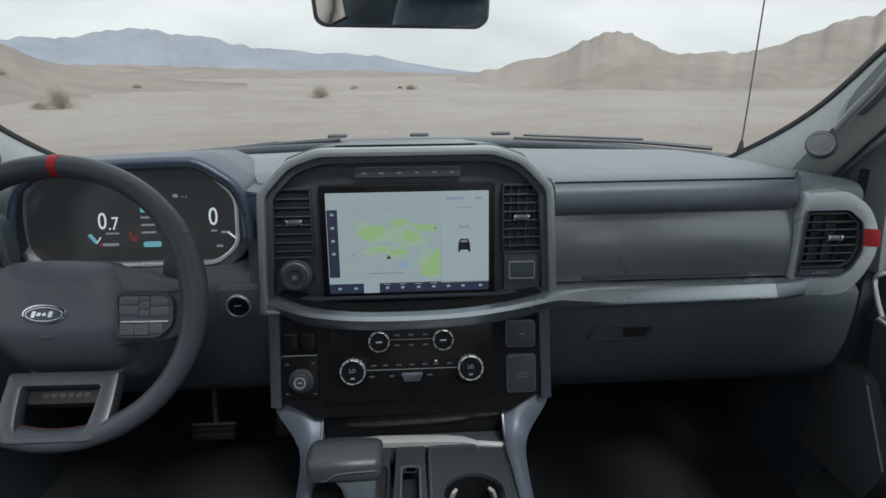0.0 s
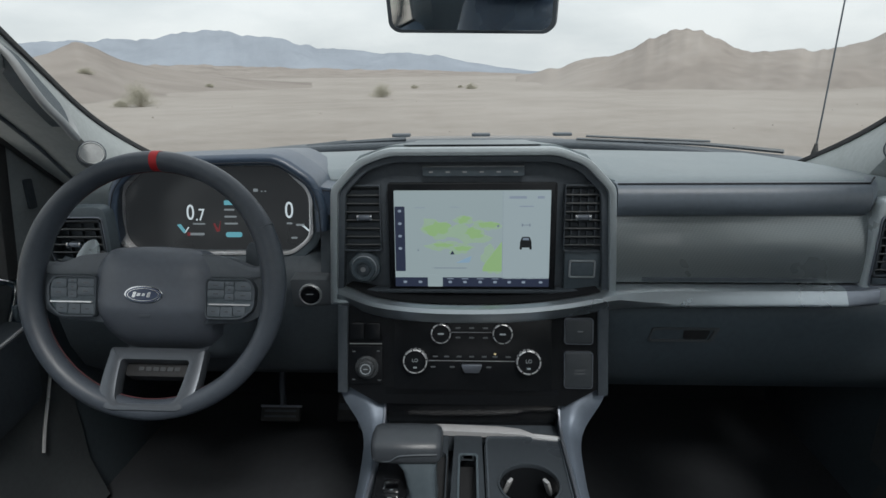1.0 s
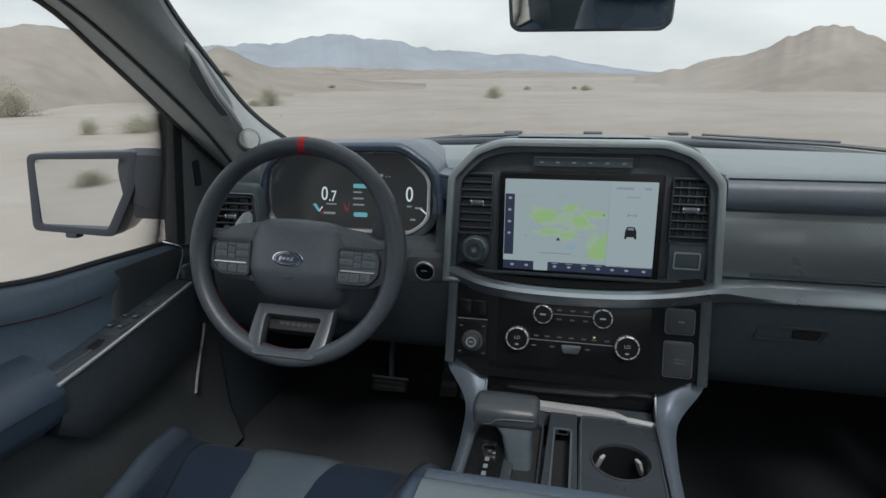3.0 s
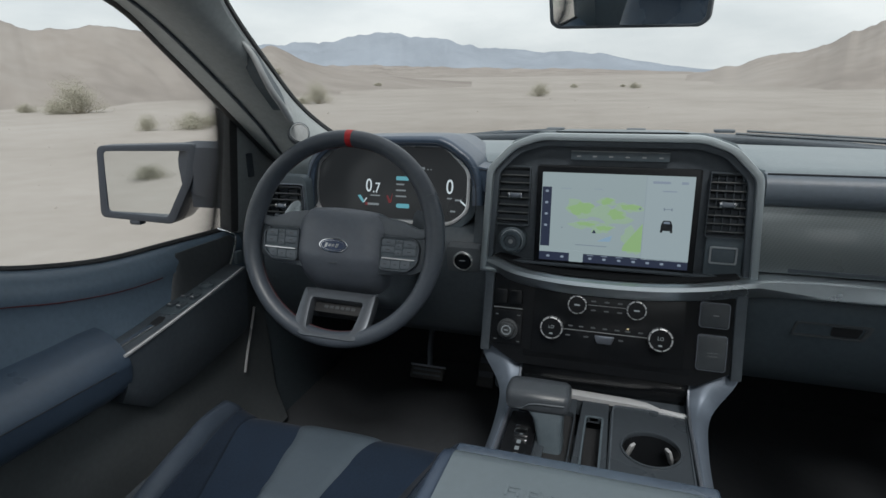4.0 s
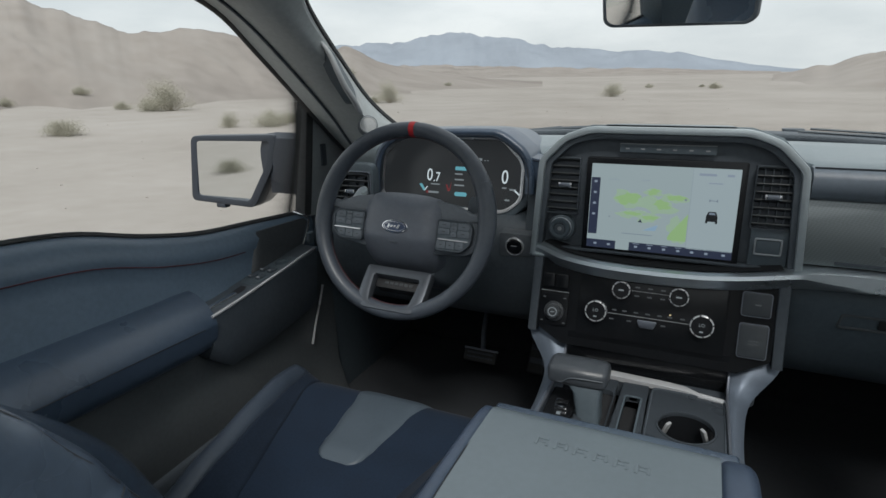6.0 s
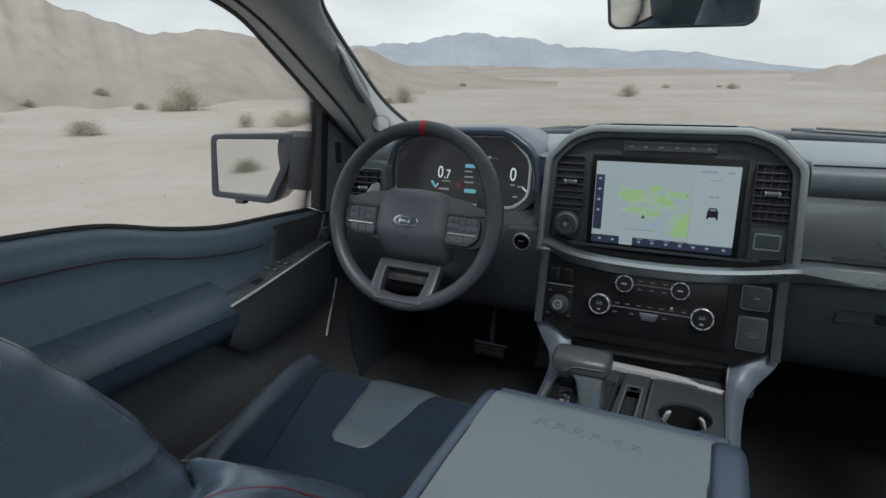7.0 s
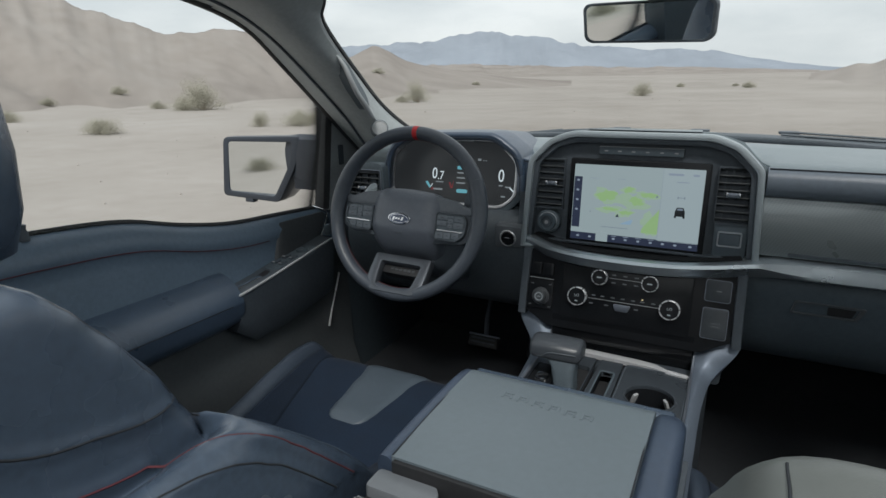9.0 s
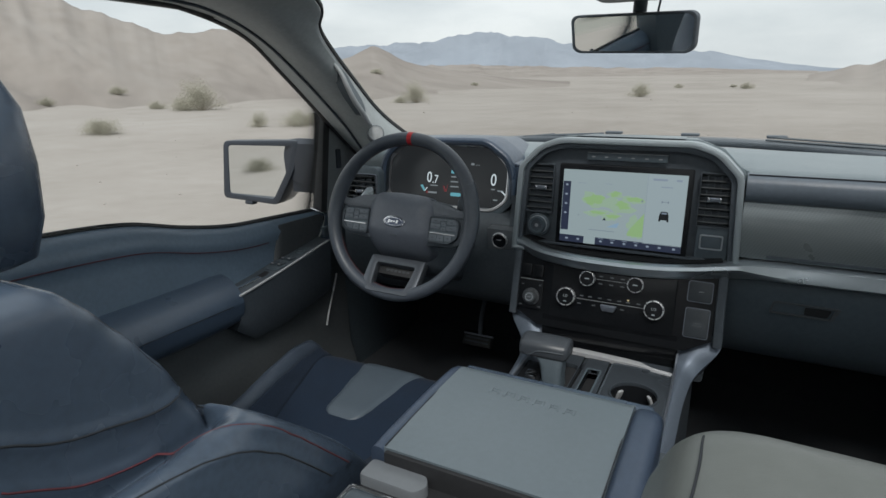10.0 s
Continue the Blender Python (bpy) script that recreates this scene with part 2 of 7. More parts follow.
def smooth(pts, n=6, closed=False):
    """A Catmull-Rom curve through the points, of any dimension."""
    P = [Vector(p) for p in pts]
    out = []
    k = len(P)
    for i in range(k if closed else k - 1):
        p0 = P[(i - 1) % k] if closed or i > 0 else P[0] * 2 - P[1]
        p1, p2 = P[i], P[(i + 1) % k]
        p3 = P[(i + 2) % k] if closed or i + 2 < k else P[-1] * 2 - P[-2]
        for j in range(n):
            t = j / n
            out.append(0.5 * ((2 * p1) + (p2 - p0) * t + (2 * p0 - 5 * p1 + 4 * p2 - p3) * t * t + (3 * p1 - p0 - 3 * p2 + p3) * t ** 3))
    if not closed:
        out.append(P[-1])
    return out


def rounded(pts, r, n=4):
    """The polygon with its corners rounded; r: one radius, or one for each corner."""
    out = []
    k = len(pts)
    for i, p in enumerate(pts):
        p, a, b = Vector(p), Vector(pts[i - 1]), Vector(pts[(i + 1) % k])
        rad = r[i] if isinstance(r, (list, tuple)) else r
        da, db = (a - p), (b - p)
        ra = min(rad, da.length * 0.48, db.length * 0.48)
        s, e = p + da.normalized() * ra, p + db.normalized() * ra
        for j in range(n + 1):
            t = j / n
            out.append(tuple(s * (1 - t) ** 2 + p * 2 * t * (1 - t) + e * t * t))
    return out


def rrect(w, h, r, n=4, c=(0, 0)):
    return rounded([(c[0] - w / 2, c[1] - h / 2), (c[0] + w / 2, c[1] - h / 2), (c[0] + w / 2, c[1] + h / 2), (c[0] - w / 2, c[1] + h / 2)], r, n)


def circle(r, n=28, c=(0, 0), ry=None):
    return [(c[0] + r * math.cos(2 * math.pi * i / n), c[1] + (ry or r) * math.sin(2 * math.pi * i / n)) for i in range(n)]


def sweep(path, prof, up=(0, 0, 1), closed=False, caps=True, bm=None):
    """A 2D profile (a: sideways, b: up) along a path; prof may be a function of 0..1."""
    P = [Vector(p) for p in path]
    k = len(P)
    secs = []
    for i, p in enumerate(P):
        if closed:
            t = P[(i + 1) % k] - P[i - 1]
        else:
            t = P[min(i + 1, k - 1)] - P[max(i - 1, 0)]
        t.normalize()
        side = t.cross(Vector(up)).normalized()
        v = side.cross(t)
        pr = prof(i / max(1, k - 1)) if callable(prof) else prof
        secs.append([p + side * a + v * b for a, b in pr])
    if closed:
        secs.append(secs[0])
        bm = loft(secs, True, False, bm)
        bmesh.ops.remove_doubles(bm, verts=bm.verts, dist=1e-6)
        return bm
    return loft(secs, True, caps, bm)


def tube(path, r, n=10, up=(0, 0, 1), closed=False, bm=None):
    return sweep(path, (lambda t: circle(r(t), n)) if callable(r) else circle(r, n), up, closed, True, bm)


def lathe(profile, m=None, n=28, bm=None, caps=True):
    """Turns (radius, height) about the w axis of m."""
    m = m or Matrix()
    return loft([[m @ Vector((r * math.cos(2 * math.pi * i / n), r * math.sin(2 * math.pi * i / n), h)) for i in range(n)] for r, h in profile], True, caps, bm)


def mirror_x(bm, k=1.0):
    for v in bm.verts:
        v.co.x = -v.co.x * k
    return bm


def lettering(text, size, m, material, parent, name="digit", depth=0.0004):
    cu = bpy.data.curves.new(name, "FONT")
    cu.body, cu.size, cu.extrude, cu.align_x, cu.align_y = text, size, depth, "CENTER", "CENTER"
    tmp = bpy.data.objects.new(name, cu)
    me = bpy.data.meshes.new_from_object(tmp)
    bpy.data.objects.remove(tmp)
    me.transform(m)
    me.materials.clear()
    me.materials.append(material)
    return part(name, me, material, parent)


def grid_surface(f, nu, nv, bm=None):
    """A sheet from f(i/nu, j/nv)."""
    bm = bm or B()
    rows = [[bm.verts.new(f(i / nu, j / nv)) for j in range(nv + 1)] for i in range(nu + 1)]
    for a, b in zip(rows, rows[1:]):
        for j in range(nv):
            bm.faces.new((a[j], a[j + 1], b[j + 1], b[j]))
    return bm


def lerp_at(table, x):
    """Reads a small table of (x, value) with easing between its rows."""
    if x <= table[0][0]:
        return table[0][1]
    for (a, va), (b, vb) in zip(table, table[1:]):
        if x <= b:
            t = (x - a) / (b - a)
            t = t * t * (3 - 2 * t)
            return va + (vb - va) * t
    return table[-1][1]


# ---- desert ----
def sand_mat(name, tones, scales, relief, fall=None):
    """Dry ground: three tones mixed by patches, ripples and grit, drawn out along the azimuth in which a slope falls."""
    m = mat(name, tones[1], 0.95, spec=0.1)
    n, l = m.node_tree.nodes, m.node_tree.links
    b = n["Principled BSDF"]
    co = n.new("ShaderNodeTexCoord")
    place = co.outputs["Object"]
    if fall is not None:
        mp = n.new("ShaderNodeMapping")
        mp.vector_type = "TEXTURE"
        mp.inputs["Rotation"].default_value, mp.inputs["Scale"].default_value = (0, 0, radians(-fall)), (1, 5, 1)
        l.new(place, mp.inputs["Vector"])
        place = mp.outputs["Vector"]
    total = None
    for sc, wt, det in scales:
        t = n.new("ShaderNodeTexNoise")
        t.inputs["Scale"].default_value, t.inputs["Detail"].default_value, t.inputs["Roughness"].default_value = sc, det, 0.6
        l.new(place, t.inputs["Vector"])
        k = n.new("ShaderNodeMath")
        k.operation, k.inputs[1].default_value = "MULTIPLY", wt
        l.new(t.outputs["Fac"], k.inputs[0])
        if total is None:
            total = k
        else:
            s = n.new("ShaderNodeMath")
            s.operation = "ADD"
            l.new(total.outputs[0], s.inputs[0])
            l.new(k.outputs[0], s.inputs[1])
            total = s
    r = n.new("ShaderNodeValToRGB")
    e = r.color_ramp.elements
    e[0].position, e[0].color = 0.40, (*tones[0], 1)
    e[1].position, e[1].color = 0.60, (*tones[2], 1)
    mid = e.new(0.5)
    mid.color = (*tones[1], 1)
    l.new(total.outputs[0], r.inputs["Fac"])
    l.new(r.outputs["Color"], b.inputs["Base Color"])
    bump = n.new("ShaderNodeBump")
    bump.inputs["Strength"].default_value, bump.inputs["Distance"].default_value = 0.25, relief
    l.new(total.outputs[0], bump.inputs["Height"])
    l.new(bump.outputs["Normal"], b.inputs["Normal"])
    return m


SAND = sand_mat("pale_sand", ((0.268, 0.243, 0.220), (0.328, 0.301, 0.276), (0.378, 0.350, 0.326)), ((0.030, 0.34, 3), (0.11, 0.30, 5), (0.5, 0.20, 5), (2.6, 0.16, 5)), 0.06)
ROCK = (((0.225, 0.200, 0.182), (0.280, 0.252, 0.230), (0.325, 0.297, 0.274)), ((0.03, 0.44, 3), (0.10, 0.34, 4), (0.5, 0.22, 4)), 0.03)
HILL = sand_mat("brown_desert_rock", *ROCK)
HILL_WEST = sand_mat("western_desert_rock", *ROCK, -58)
HILL_EAST = sand_mat("eastern_desert_rock", *ROCK, 24)
# the blue-grey of distance haze is put into this rock's colour
FAR = mat("far_hazed_rock", (0.285, 0.315, 0.36), 1.0, vary=0.12, scale=0.006, spec=0.0)
LEAF = mat("dry_sage_leaf", (0.39, 0.375, 0.31), 0.9, vary=0.10, scale=3, spec=0.1)
TWIG = mat("dry_twig", (0.30, 0.26, 0.20), 0.9, vary=0.3)


def ground_height(x, y):
    d = math.hypot(x, y)
    h = 0.35 * noise.noise(Vector((x * 0.05, y * 0.05, 0))) + 0.10 * noise.noise(Vector((x * 0.3, y * 0.3, 4)))
    return h * min(1.0, max(0.0, (d - 6) / 20)) * (1 if d < 400 else 400 / d)


def ground():
    rings = [0.0] + [3.0 * 1.085 ** i for i in range(92)]
    n = 160
    bm = B()
    rows = [[bm.verts.new((r * math.sin(2 * math.pi * k / n), r * math.cos(2 * math.pi * k / n), ground_height(r * math.sin(2 * math.pi * k / n), r * math.cos(2 * math.pi * k / n)))) for k in range(n)] for r in rings[1:]]
    c = bm.verts.new((0, 0, 0))
    for k in range(n):
        bm.faces.new((c, rows[0][k], rows[0][(k + 1) % n]))
    for a, b in zip(rows, rows[1:]):
        for k in range(n):
            j = (k + 1) % n
            bm.faces.new((a[k], b[k], b[j], a[j]))
    structure("ground", bm, SAND, "flat pale desert sand with low ripples", "ground", 180)


ground()


def crest(table, az):
    for (a, va), (b, vb) in zip(table, table[1:]):
        if a <= az <= b:
            return va + (vb - va) * (az - a) / (b - a)
    return table[0][1] if az < table[0][0] else table[-1][1]


def ridge(name, material, label, dist, depth, table, rough, seed, steps=300, cut=0.3):
    """A far range: a crest (azimuth, elevation, in degrees) broken by noise, with gullied slopes."""
    bm = B()
    rows = []
    az0, az1 = table[0][0], table[-1][0]
    for j in range(19):
        f = j / 18
        prof = (f / 0.7) ** 1.25 if f < 0.7 else math.cos((f - 0.7) / 0.3 * math.pi / 2)
        row = []
        for i in range(steps + 1):
            az = az0 + (az1 - az0) * i / steps
            el = (crest(table, az - 0.5) + crest(table, az) * 2 + crest(table, az + 0.5)) / 4
            el *= 1 + rough * noise.fractal(Vector((az * 0.55, seed, 0)), 0.9, 2.1, 6)
            r = dist + depth * (f - 0.7) + dist * 0.05 * noise.noise(Vector((az * 0.12, f * 1.5, seed)))
            gully = 1 + cut * noise.fractal(Vector((az * 0.42 + 0.6 * f, f * 1.6, seed + 5)), 0.8, 2.1, 6) * math.sin(min(1.0, f / 0.7) * math.pi)
            h = max(0.0, math.tan(radians(max(0.0, el))) * dist) * prof * gully
            row.append(bm.verts.new((r * math.sin(radians(az)), r * math.cos(radians(az)), h - 1.0 * (1 - prof) + 1.68 * prof - (3.0 if j == 18 else 0))))
        rows.append(row)
    for a, b in zip(rows, rows[1:]):
        for i in range(steps):
            bm.faces.new((a[i], a[i + 1], b[i + 1], b[i]))
    return structure(name, bm, material, label, "hill", 180)


def slope_point(table, az, f, foot, top, rough, seed, cut):
    """A point of a hillside that rises from its foot near by (f = 0) to its crest far off (f = 1), with spurs and gullies."""
    el = (crest(table, az - 0.4) + crest(table, az) * 2 + crest(table, az + 0.4)) / 4
    el *= 1 + rough * noise.fractal(Vector((az * 0.7, seed, 0)), 0.9, 2.1, 6)
    near = foot * (1 + 0.22 * noise.fractal(Vector((az * 0.09, seed, 3)), 0.9, 2.1, 3))
    r = near * (top / near) ** f
    low = -math.degrees(math.atan(1.95 / near))
    g = f ** 1.15
    e = low + (max(el, low * near / top) - low) * g
    warp = 1.6 * noise.noise(Vector((az * 0.07, f * 1.3, seed + 9))) + 0.8 * f
    spur = noise.fractal(Vector((az * 0.16 + warp, f * 0.5, seed + 5)), 1.0, 2.0, 3)
    e += cut * (el - low) * spur * math.sin(f * math.pi) * 0.55
    return Vector((r * math.sin(radians(az)), r * math.cos(radians(az)), 1.68 + r * math.tan(radians(e))))


def hillside(name, material, label, foot, top, table, rough, seed, steps, cut):
    az0, az1 = table[0][0], table[-1][0]
    bm = grid_surface(lambda u, v: slope_point(table, az0 + (az1 - az0) * u, v, foot, top, rough, seed, cut), steps, 48)
    back = [bm.verts.new(slope_point(table, az0 + (az1 - az0) * i / steps, 1.0, foot, top, rough, seed, cut) * 1.25 + Vector((0, 0, -top * 0.2))) for i in range(steps + 1)]
    bm.verts.ensure_lookup_table()
    for i in range(steps):
        bm.faces.new((bm.verts[i * 49 + 48], bm.verts[(i + 1) * 49 + 48], back[i + 1], back[i]))
    return structure(name, bm, material, label, "hill", 180)


ridge("backdrop_mountains", FAR, "far mountain range, its blue-grey haze put into the colour", 2800, 900, [(-79, 1.5), (-59, 3.0), (-43, 2.5), (-35, 2.9), (-27.5, 3.55), (-24.5, 3.85), (-20, 3.6), (-15.7, 2.75), (-10.5, 2.15), (-4, 1.8), (1.5, 0.85), (5.8, 0.2), (13, 0.0)], 0.10, 3.3)
EAST = [(4.5, -0.3), (6.6, 0.1), (7.6, 0.55), (8.4, 0.3), (9.6, 0.9), (11.1, 1.35), (12.4, 1.25), (14.2, 1.75), (16.3, 2.8), (18.4, 3.45), (19.2, 3.75), (20.2, 3.35), (21.6, 2.75), (24.1, 1.55), (30.4, 1.6), (33, 2.3), (35.5, 3.4), (38, 4.05), (42, 4.2), (51, 4.4), (67, 4.6), (85, 2)]
WEST = [(-129, 2), (-104, 5), (-79, 7.6), (-66, 7.7), (-62.5, 7.0), (-58.9, 6.2), (-54.8, 4.9), (-51.5, 3.8), (-46.8, 4.4), (-41.7, 3.4), (-37.5, 1.5), (-35.6, 2.0), (-33.6, 2.95), (-32.4, 2.3), (-30.7, 1.5), (-28.5, 0.9), (-24, 0.2), (-20, -0.3), (-15, -0.6)]
WEST_HILL = (WEST, 40.0, 110.0, 0.05, 5.7, 0.26)
hillside("backdrop_hill_east", HILL_EAST, "bare brown rocky hill beyond the flat", 52.0, 165.0, EAST, 0.14, 8.1, 300, 0.34)
hillside("backdrop_hill_west", HILL_WEST, "low brown gullied hills beyond the flat", WEST_HILL[1], WEST_HILL[2], WEST, WEST_HILL[3], WEST_HILL[4], 420, WEST_HILL[5])
ridge("backdrop_foothills", HILL, "low sandy foothills before the far range", 700, 400, [(-49, 0.2), (-39, 1.4), (-29, 1.15), (-19, 0.9), (-11, 0.6), (-2, 0.3), (5, 0.0)], 0.2, 12.4, 300, 0.5)


def land_height(x, y):
    """The height of the sand, or of the western hillside where that lies over it."""
    az, r = math.degrees(math.atan2(x, y)), math.hypot(x, y)
    table, foot, top, rough, seed, cut = WEST_HILL
    h = ground_height(x, y)
    if table[0][0] < az < table[-1][0]:
        ways = [slope_point(table, az, k / 60, foot, top, rough, seed, cut) for k in range(61)]
        near = min(ways, key=lambda q: abs(math.hypot(q.x, q.y) - r))
        if abs(math.hypot(near.x, near.y) - r) < r * 0.03:
            h = max(h, near.z)
    return h


def bush_mesh(seed, size, tall=0.72, thick=130):
    rnd = random.Random(seed)
    crown, stems = B(), B()
    tips = []
    for i in range(34):
        a, e = rnd.uniform(0, 2 * math.pi), rnd.uniform(0.12, 1.45)
        l = size * rnd.uniform(0.5, 1.0)
        tip = Vector((math.cos(a) * math.cos(e) * l, math.sin(a) * math.cos(e) * l, math.sin(e) * l * tall))
        mid = tip * 0.5 + Vector((rnd.uniform(-1, 1), rnd.uniform(-1, 1), rnd.uniform(0, 1))) * size * 0.08
        tube([(0, 0, -0.05 * size), mid, tip], lambda t: size * 0.010 * (1.15 - t), 4, bm=stems)
        tips += [tip, mid * 0.5 + tip * 0.5, mid]
    for t in tips:
        for k in range(thick):
            p = t + Vector((rnd.gauss(0, 1), rnd.gauss(0, 1), rnd.gauss(0, 0.8))) * size * 0.14
            if p.z < 0:
                continue
            d = Vector((rnd.uniform(-1, 1), rnd.uniform(-1, 1), rnd.uniform(-0.2, 1))).normalized() * size * 0.019
            s = d.cross(Vector((rnd.uniform(-1, 1), rnd.uniform(-1, 1), rnd.uniform(-1, 1)))).normalized() * size * 0.0075
            crown.faces.new([crown.verts.new(q) for q in (p - d, p + s, p + d, p - s)])
    return finish(crown, "crown", LEAF), finish(stems, "stems", TWIG)


bush_kinds = [bush_mesh(s, 1.0) for s in (11, 12, 13)]
tall_kind = bush_mesh(14, 1.0, 1.2, 130)
# azimuth in degrees, distance, size of each shrub on the flat
SHRUBS = [(-129.4, 7.8, 0.36), (-127, 11, 0.5), (-8.6, 47, 1.15), (-29.7, 42, 1.25), (-31.3, 43, 0.8), (-58.0, 21.5, 0.85), (-49.6, 39, 1.75), (-51.2, 40, 1.2), (-53.4, 42, 0.75), (-45.0, 21.8, 0.5), (-41.0, 22, 0.9), (-39.4, 23, 0.6), (0.1, 72, 0.95), (-0.9, 75, 0.5),
          (-5.3, 74, 0.7), (-61.4, 50, 0.8), (-56.2, 52, 0.85), (-64.5, 34, 0.9), (-69, 26, 1.04), (-36, 60, 0.9), (-33.4, 75, 1.1), (-24, 80, 0.8),
          (-99, 9, 0.9), (-121, 15, 1.4), (-127, 17, 1.1), (-134, 24, 1.44), (-141, 16, 1), (-149, 30, 1.36), (-117, 32, 1.44), (-159, 26, 1.2), (-109, 40, 1.6), (171, 25, 1.2), (141, 22, 1.12), (-131, 40, 1.76)]
rnd = random.Random(5)
for az, dist, size in SHRUBS:
    crown, stems = tall_kind if az in (-49.6, -29.7, -45.0, -8.6) else rnd.choice(bush_kinds)
    x, y = dist * math.sin(radians(az)), dist * math.cos(radians(az))
    bush = thing("desert_shrub", (0, 0, 0), "dry grey-green desert shrub on the sand", "shrub", "shrubs on the flat")
    part("crown", crown, LEAF, bush)
    part("stems", stems, TWIG, bush, "thin bare twigs")
    bush.matrix_basis = Matrix.Translation((x, y, land_height(x, y) - 0.04)) @ Matrix.Rotation(rnd.uniform(0, 6.28), 4, "Z") @ Matrix.Diagonal((size, size, size * rnd.uniform(0.8, 1.05), 1))


def stones():
    """Loose stones on the sand, too many to count."""
    rnd = random.Random(8)
    verts, faces = [], []
    for k in range(150):
        az, r = radians(rnd.uniform(-75, 45)), 7 * (45 / 7) ** rnd.random()
        x, y, w = r * math.sin(az), r * math.cos(az), rnd.uniform(0.015, 0.05) * (0.4 + r / 30)
        z = land_height(x, y)
        spin, base = rnd.uniform(0, 6.28), len(verts)
        for i in range(6):
            a = spin + i * math.pi / 3
            q = w * rnd.uniform(0.7, 1.1)
            verts += [(x + q * math.cos(a), y + q * math.sin(a), z - 0.02), (x + q * 0.6 * math.cos(a), y + q * 0.6 * math.sin(a), z + w * rnd.uniform(0.3, 0.6))]
        for i in range(6):
            a, b = base + 2 * i, base + 2 * ((i + 1) % 6)
            faces.append((a, b, b + 1, a + 1))
        faces.append(tuple(base + 2 * i + 1 for i in range(6)))
    me = bpy.data.meshes.new("loose_stones")
    me.from_pydata(verts, [], faces)
    me.materials.append(SAND)
    tagged(new("loose_stones", me), "small brown stones scattered over the sand", "stones", kind="stuff")


stones()


# ---- cab shell ----
FLOOR_Z = 0.74
structure("floor", box(None, (0, 0.1, FLOOR_Z - 0.03), (1.86, 3.2, 0.06), 0.01), CARPET, "black carpeted cab floor", "floor")
structure("firewall", box(None, (0, 1.62, 1.05), (1.86, 0.06, 0.72), 0.01), CARPET, "black carpeted firewall", "wall")
structure("wall_rear", ring(rrect(1.8, 1.24, 0.08, 3, (0, 1.33)), rrect(1.3, 0.36, 0.06, 3, (0, 1.64)), -0.04, 0.04, plane((0, -1.5, 0))), HEADLINER, "dark rear wall of the cab with its window opening", "wall")


def side_wall(sx, name):
    """The rear half of the cab's side: a pillar, and a rear door with a window opening."""
    m = Matrix(((0, 0, sx, 0), (1, 0, 0, 0), (0, 1, 0, 0), (0, 0, 0, 1)))
    out = rounded([(-1.5, 0.72), (-0.06, 0.72), (-0.06, 1.93), (-1.5, 1.93)], 0.02, 3)
    inn = rounded([(-1.3, 1.40), (-0.30, 1.40), (-0.24, 1.84), (-1.2, 1.84)], 0.05, 3)
    structure(name, ring(out, inn, 0.83, 0.93, m), CHARCOAL, "dark trimmed rear side of the cab with a window opening", "wall")


side_wall(-1, "wall_west")
side_wall(1, "wall_east")


for sx, nm in ((-1, "kick_panel_west"), (1, "kick_panel_east")):
    structure(nm, box(None, (sx * 0.905, 1.36, 1.01), (0.04, 0.58, 0.60), 0.01), CHARCOAL, "dark kick panel beside the footwell", "wall")


def headliner():
    """The ceiling, with an added roof opening over the seats that lets light in."""
    bm = B()
    f = lambda u, v: Vector(((u - 0.5) * 1.72, 0.66 - v * 2.2, 1.935 - 0.055 * abs(2 * u - 1) ** 3.0 - 0.04 * max(0.0, 1 - v / 0.08) ** 2))
    grid_surface(f, 20, 30, bm)
    gone = [q for q in bm.faces if abs(q.calc_center_median().x) < 0.62 and -0.95 < q.calc_center_median().y < 0.40]
    bmesh.ops.delete(bm, geom=gone, context="FACES")
    ext = bmesh.ops.extrude_face_region(bm, geom=bm.faces[:])
    bmesh.ops.translate(bm, vec=(0, 0, 0.06), verts=[v for v in ext["geom"] if isinstance(v, bmesh.types.BMVert)])
    structure("ceiling", bm, HEADLINER, "dark cloth headliner of the cab", "ceiling")
    # unseen pane over the added opening, there to brighten the cab
    pane = structure("added_roof_pane", box(None, (0, -0.27, 2.0), (1.4, 1.5, 0.006)), GLASS, "clear unseen roof pane added to let light in", "roof window")
    pane.visible_shadow = False


headliner()

# ---- windscreen and cowl ----
def screen_pane():
    def f(u, w):
        v = w * 1.16 - 0.16
        return Vector(((u - 0.5) * (2.14 - 0.42 * v), 1.59 - 0.92 * v + 0.06 * math.cos((u - 0.5) * math.pi), 1.475 + 0.46 * v))
    bm = grid_surface(f, 16, 8)
    ext = bmesh.ops.extrude_face_region(bm, geom=bm.faces[:])
    bmesh.ops.translate(bm, vec=(0, 0.003, 0.005), verts=[v for v in ext["geom"] if isinstance(v, bmesh.types.BMVert)])
    ob = structure("window_1", bm, GLASS, "clear raked windscreen", "windscreen", 180)
    ob.visible_shadow = False


screen_pane()


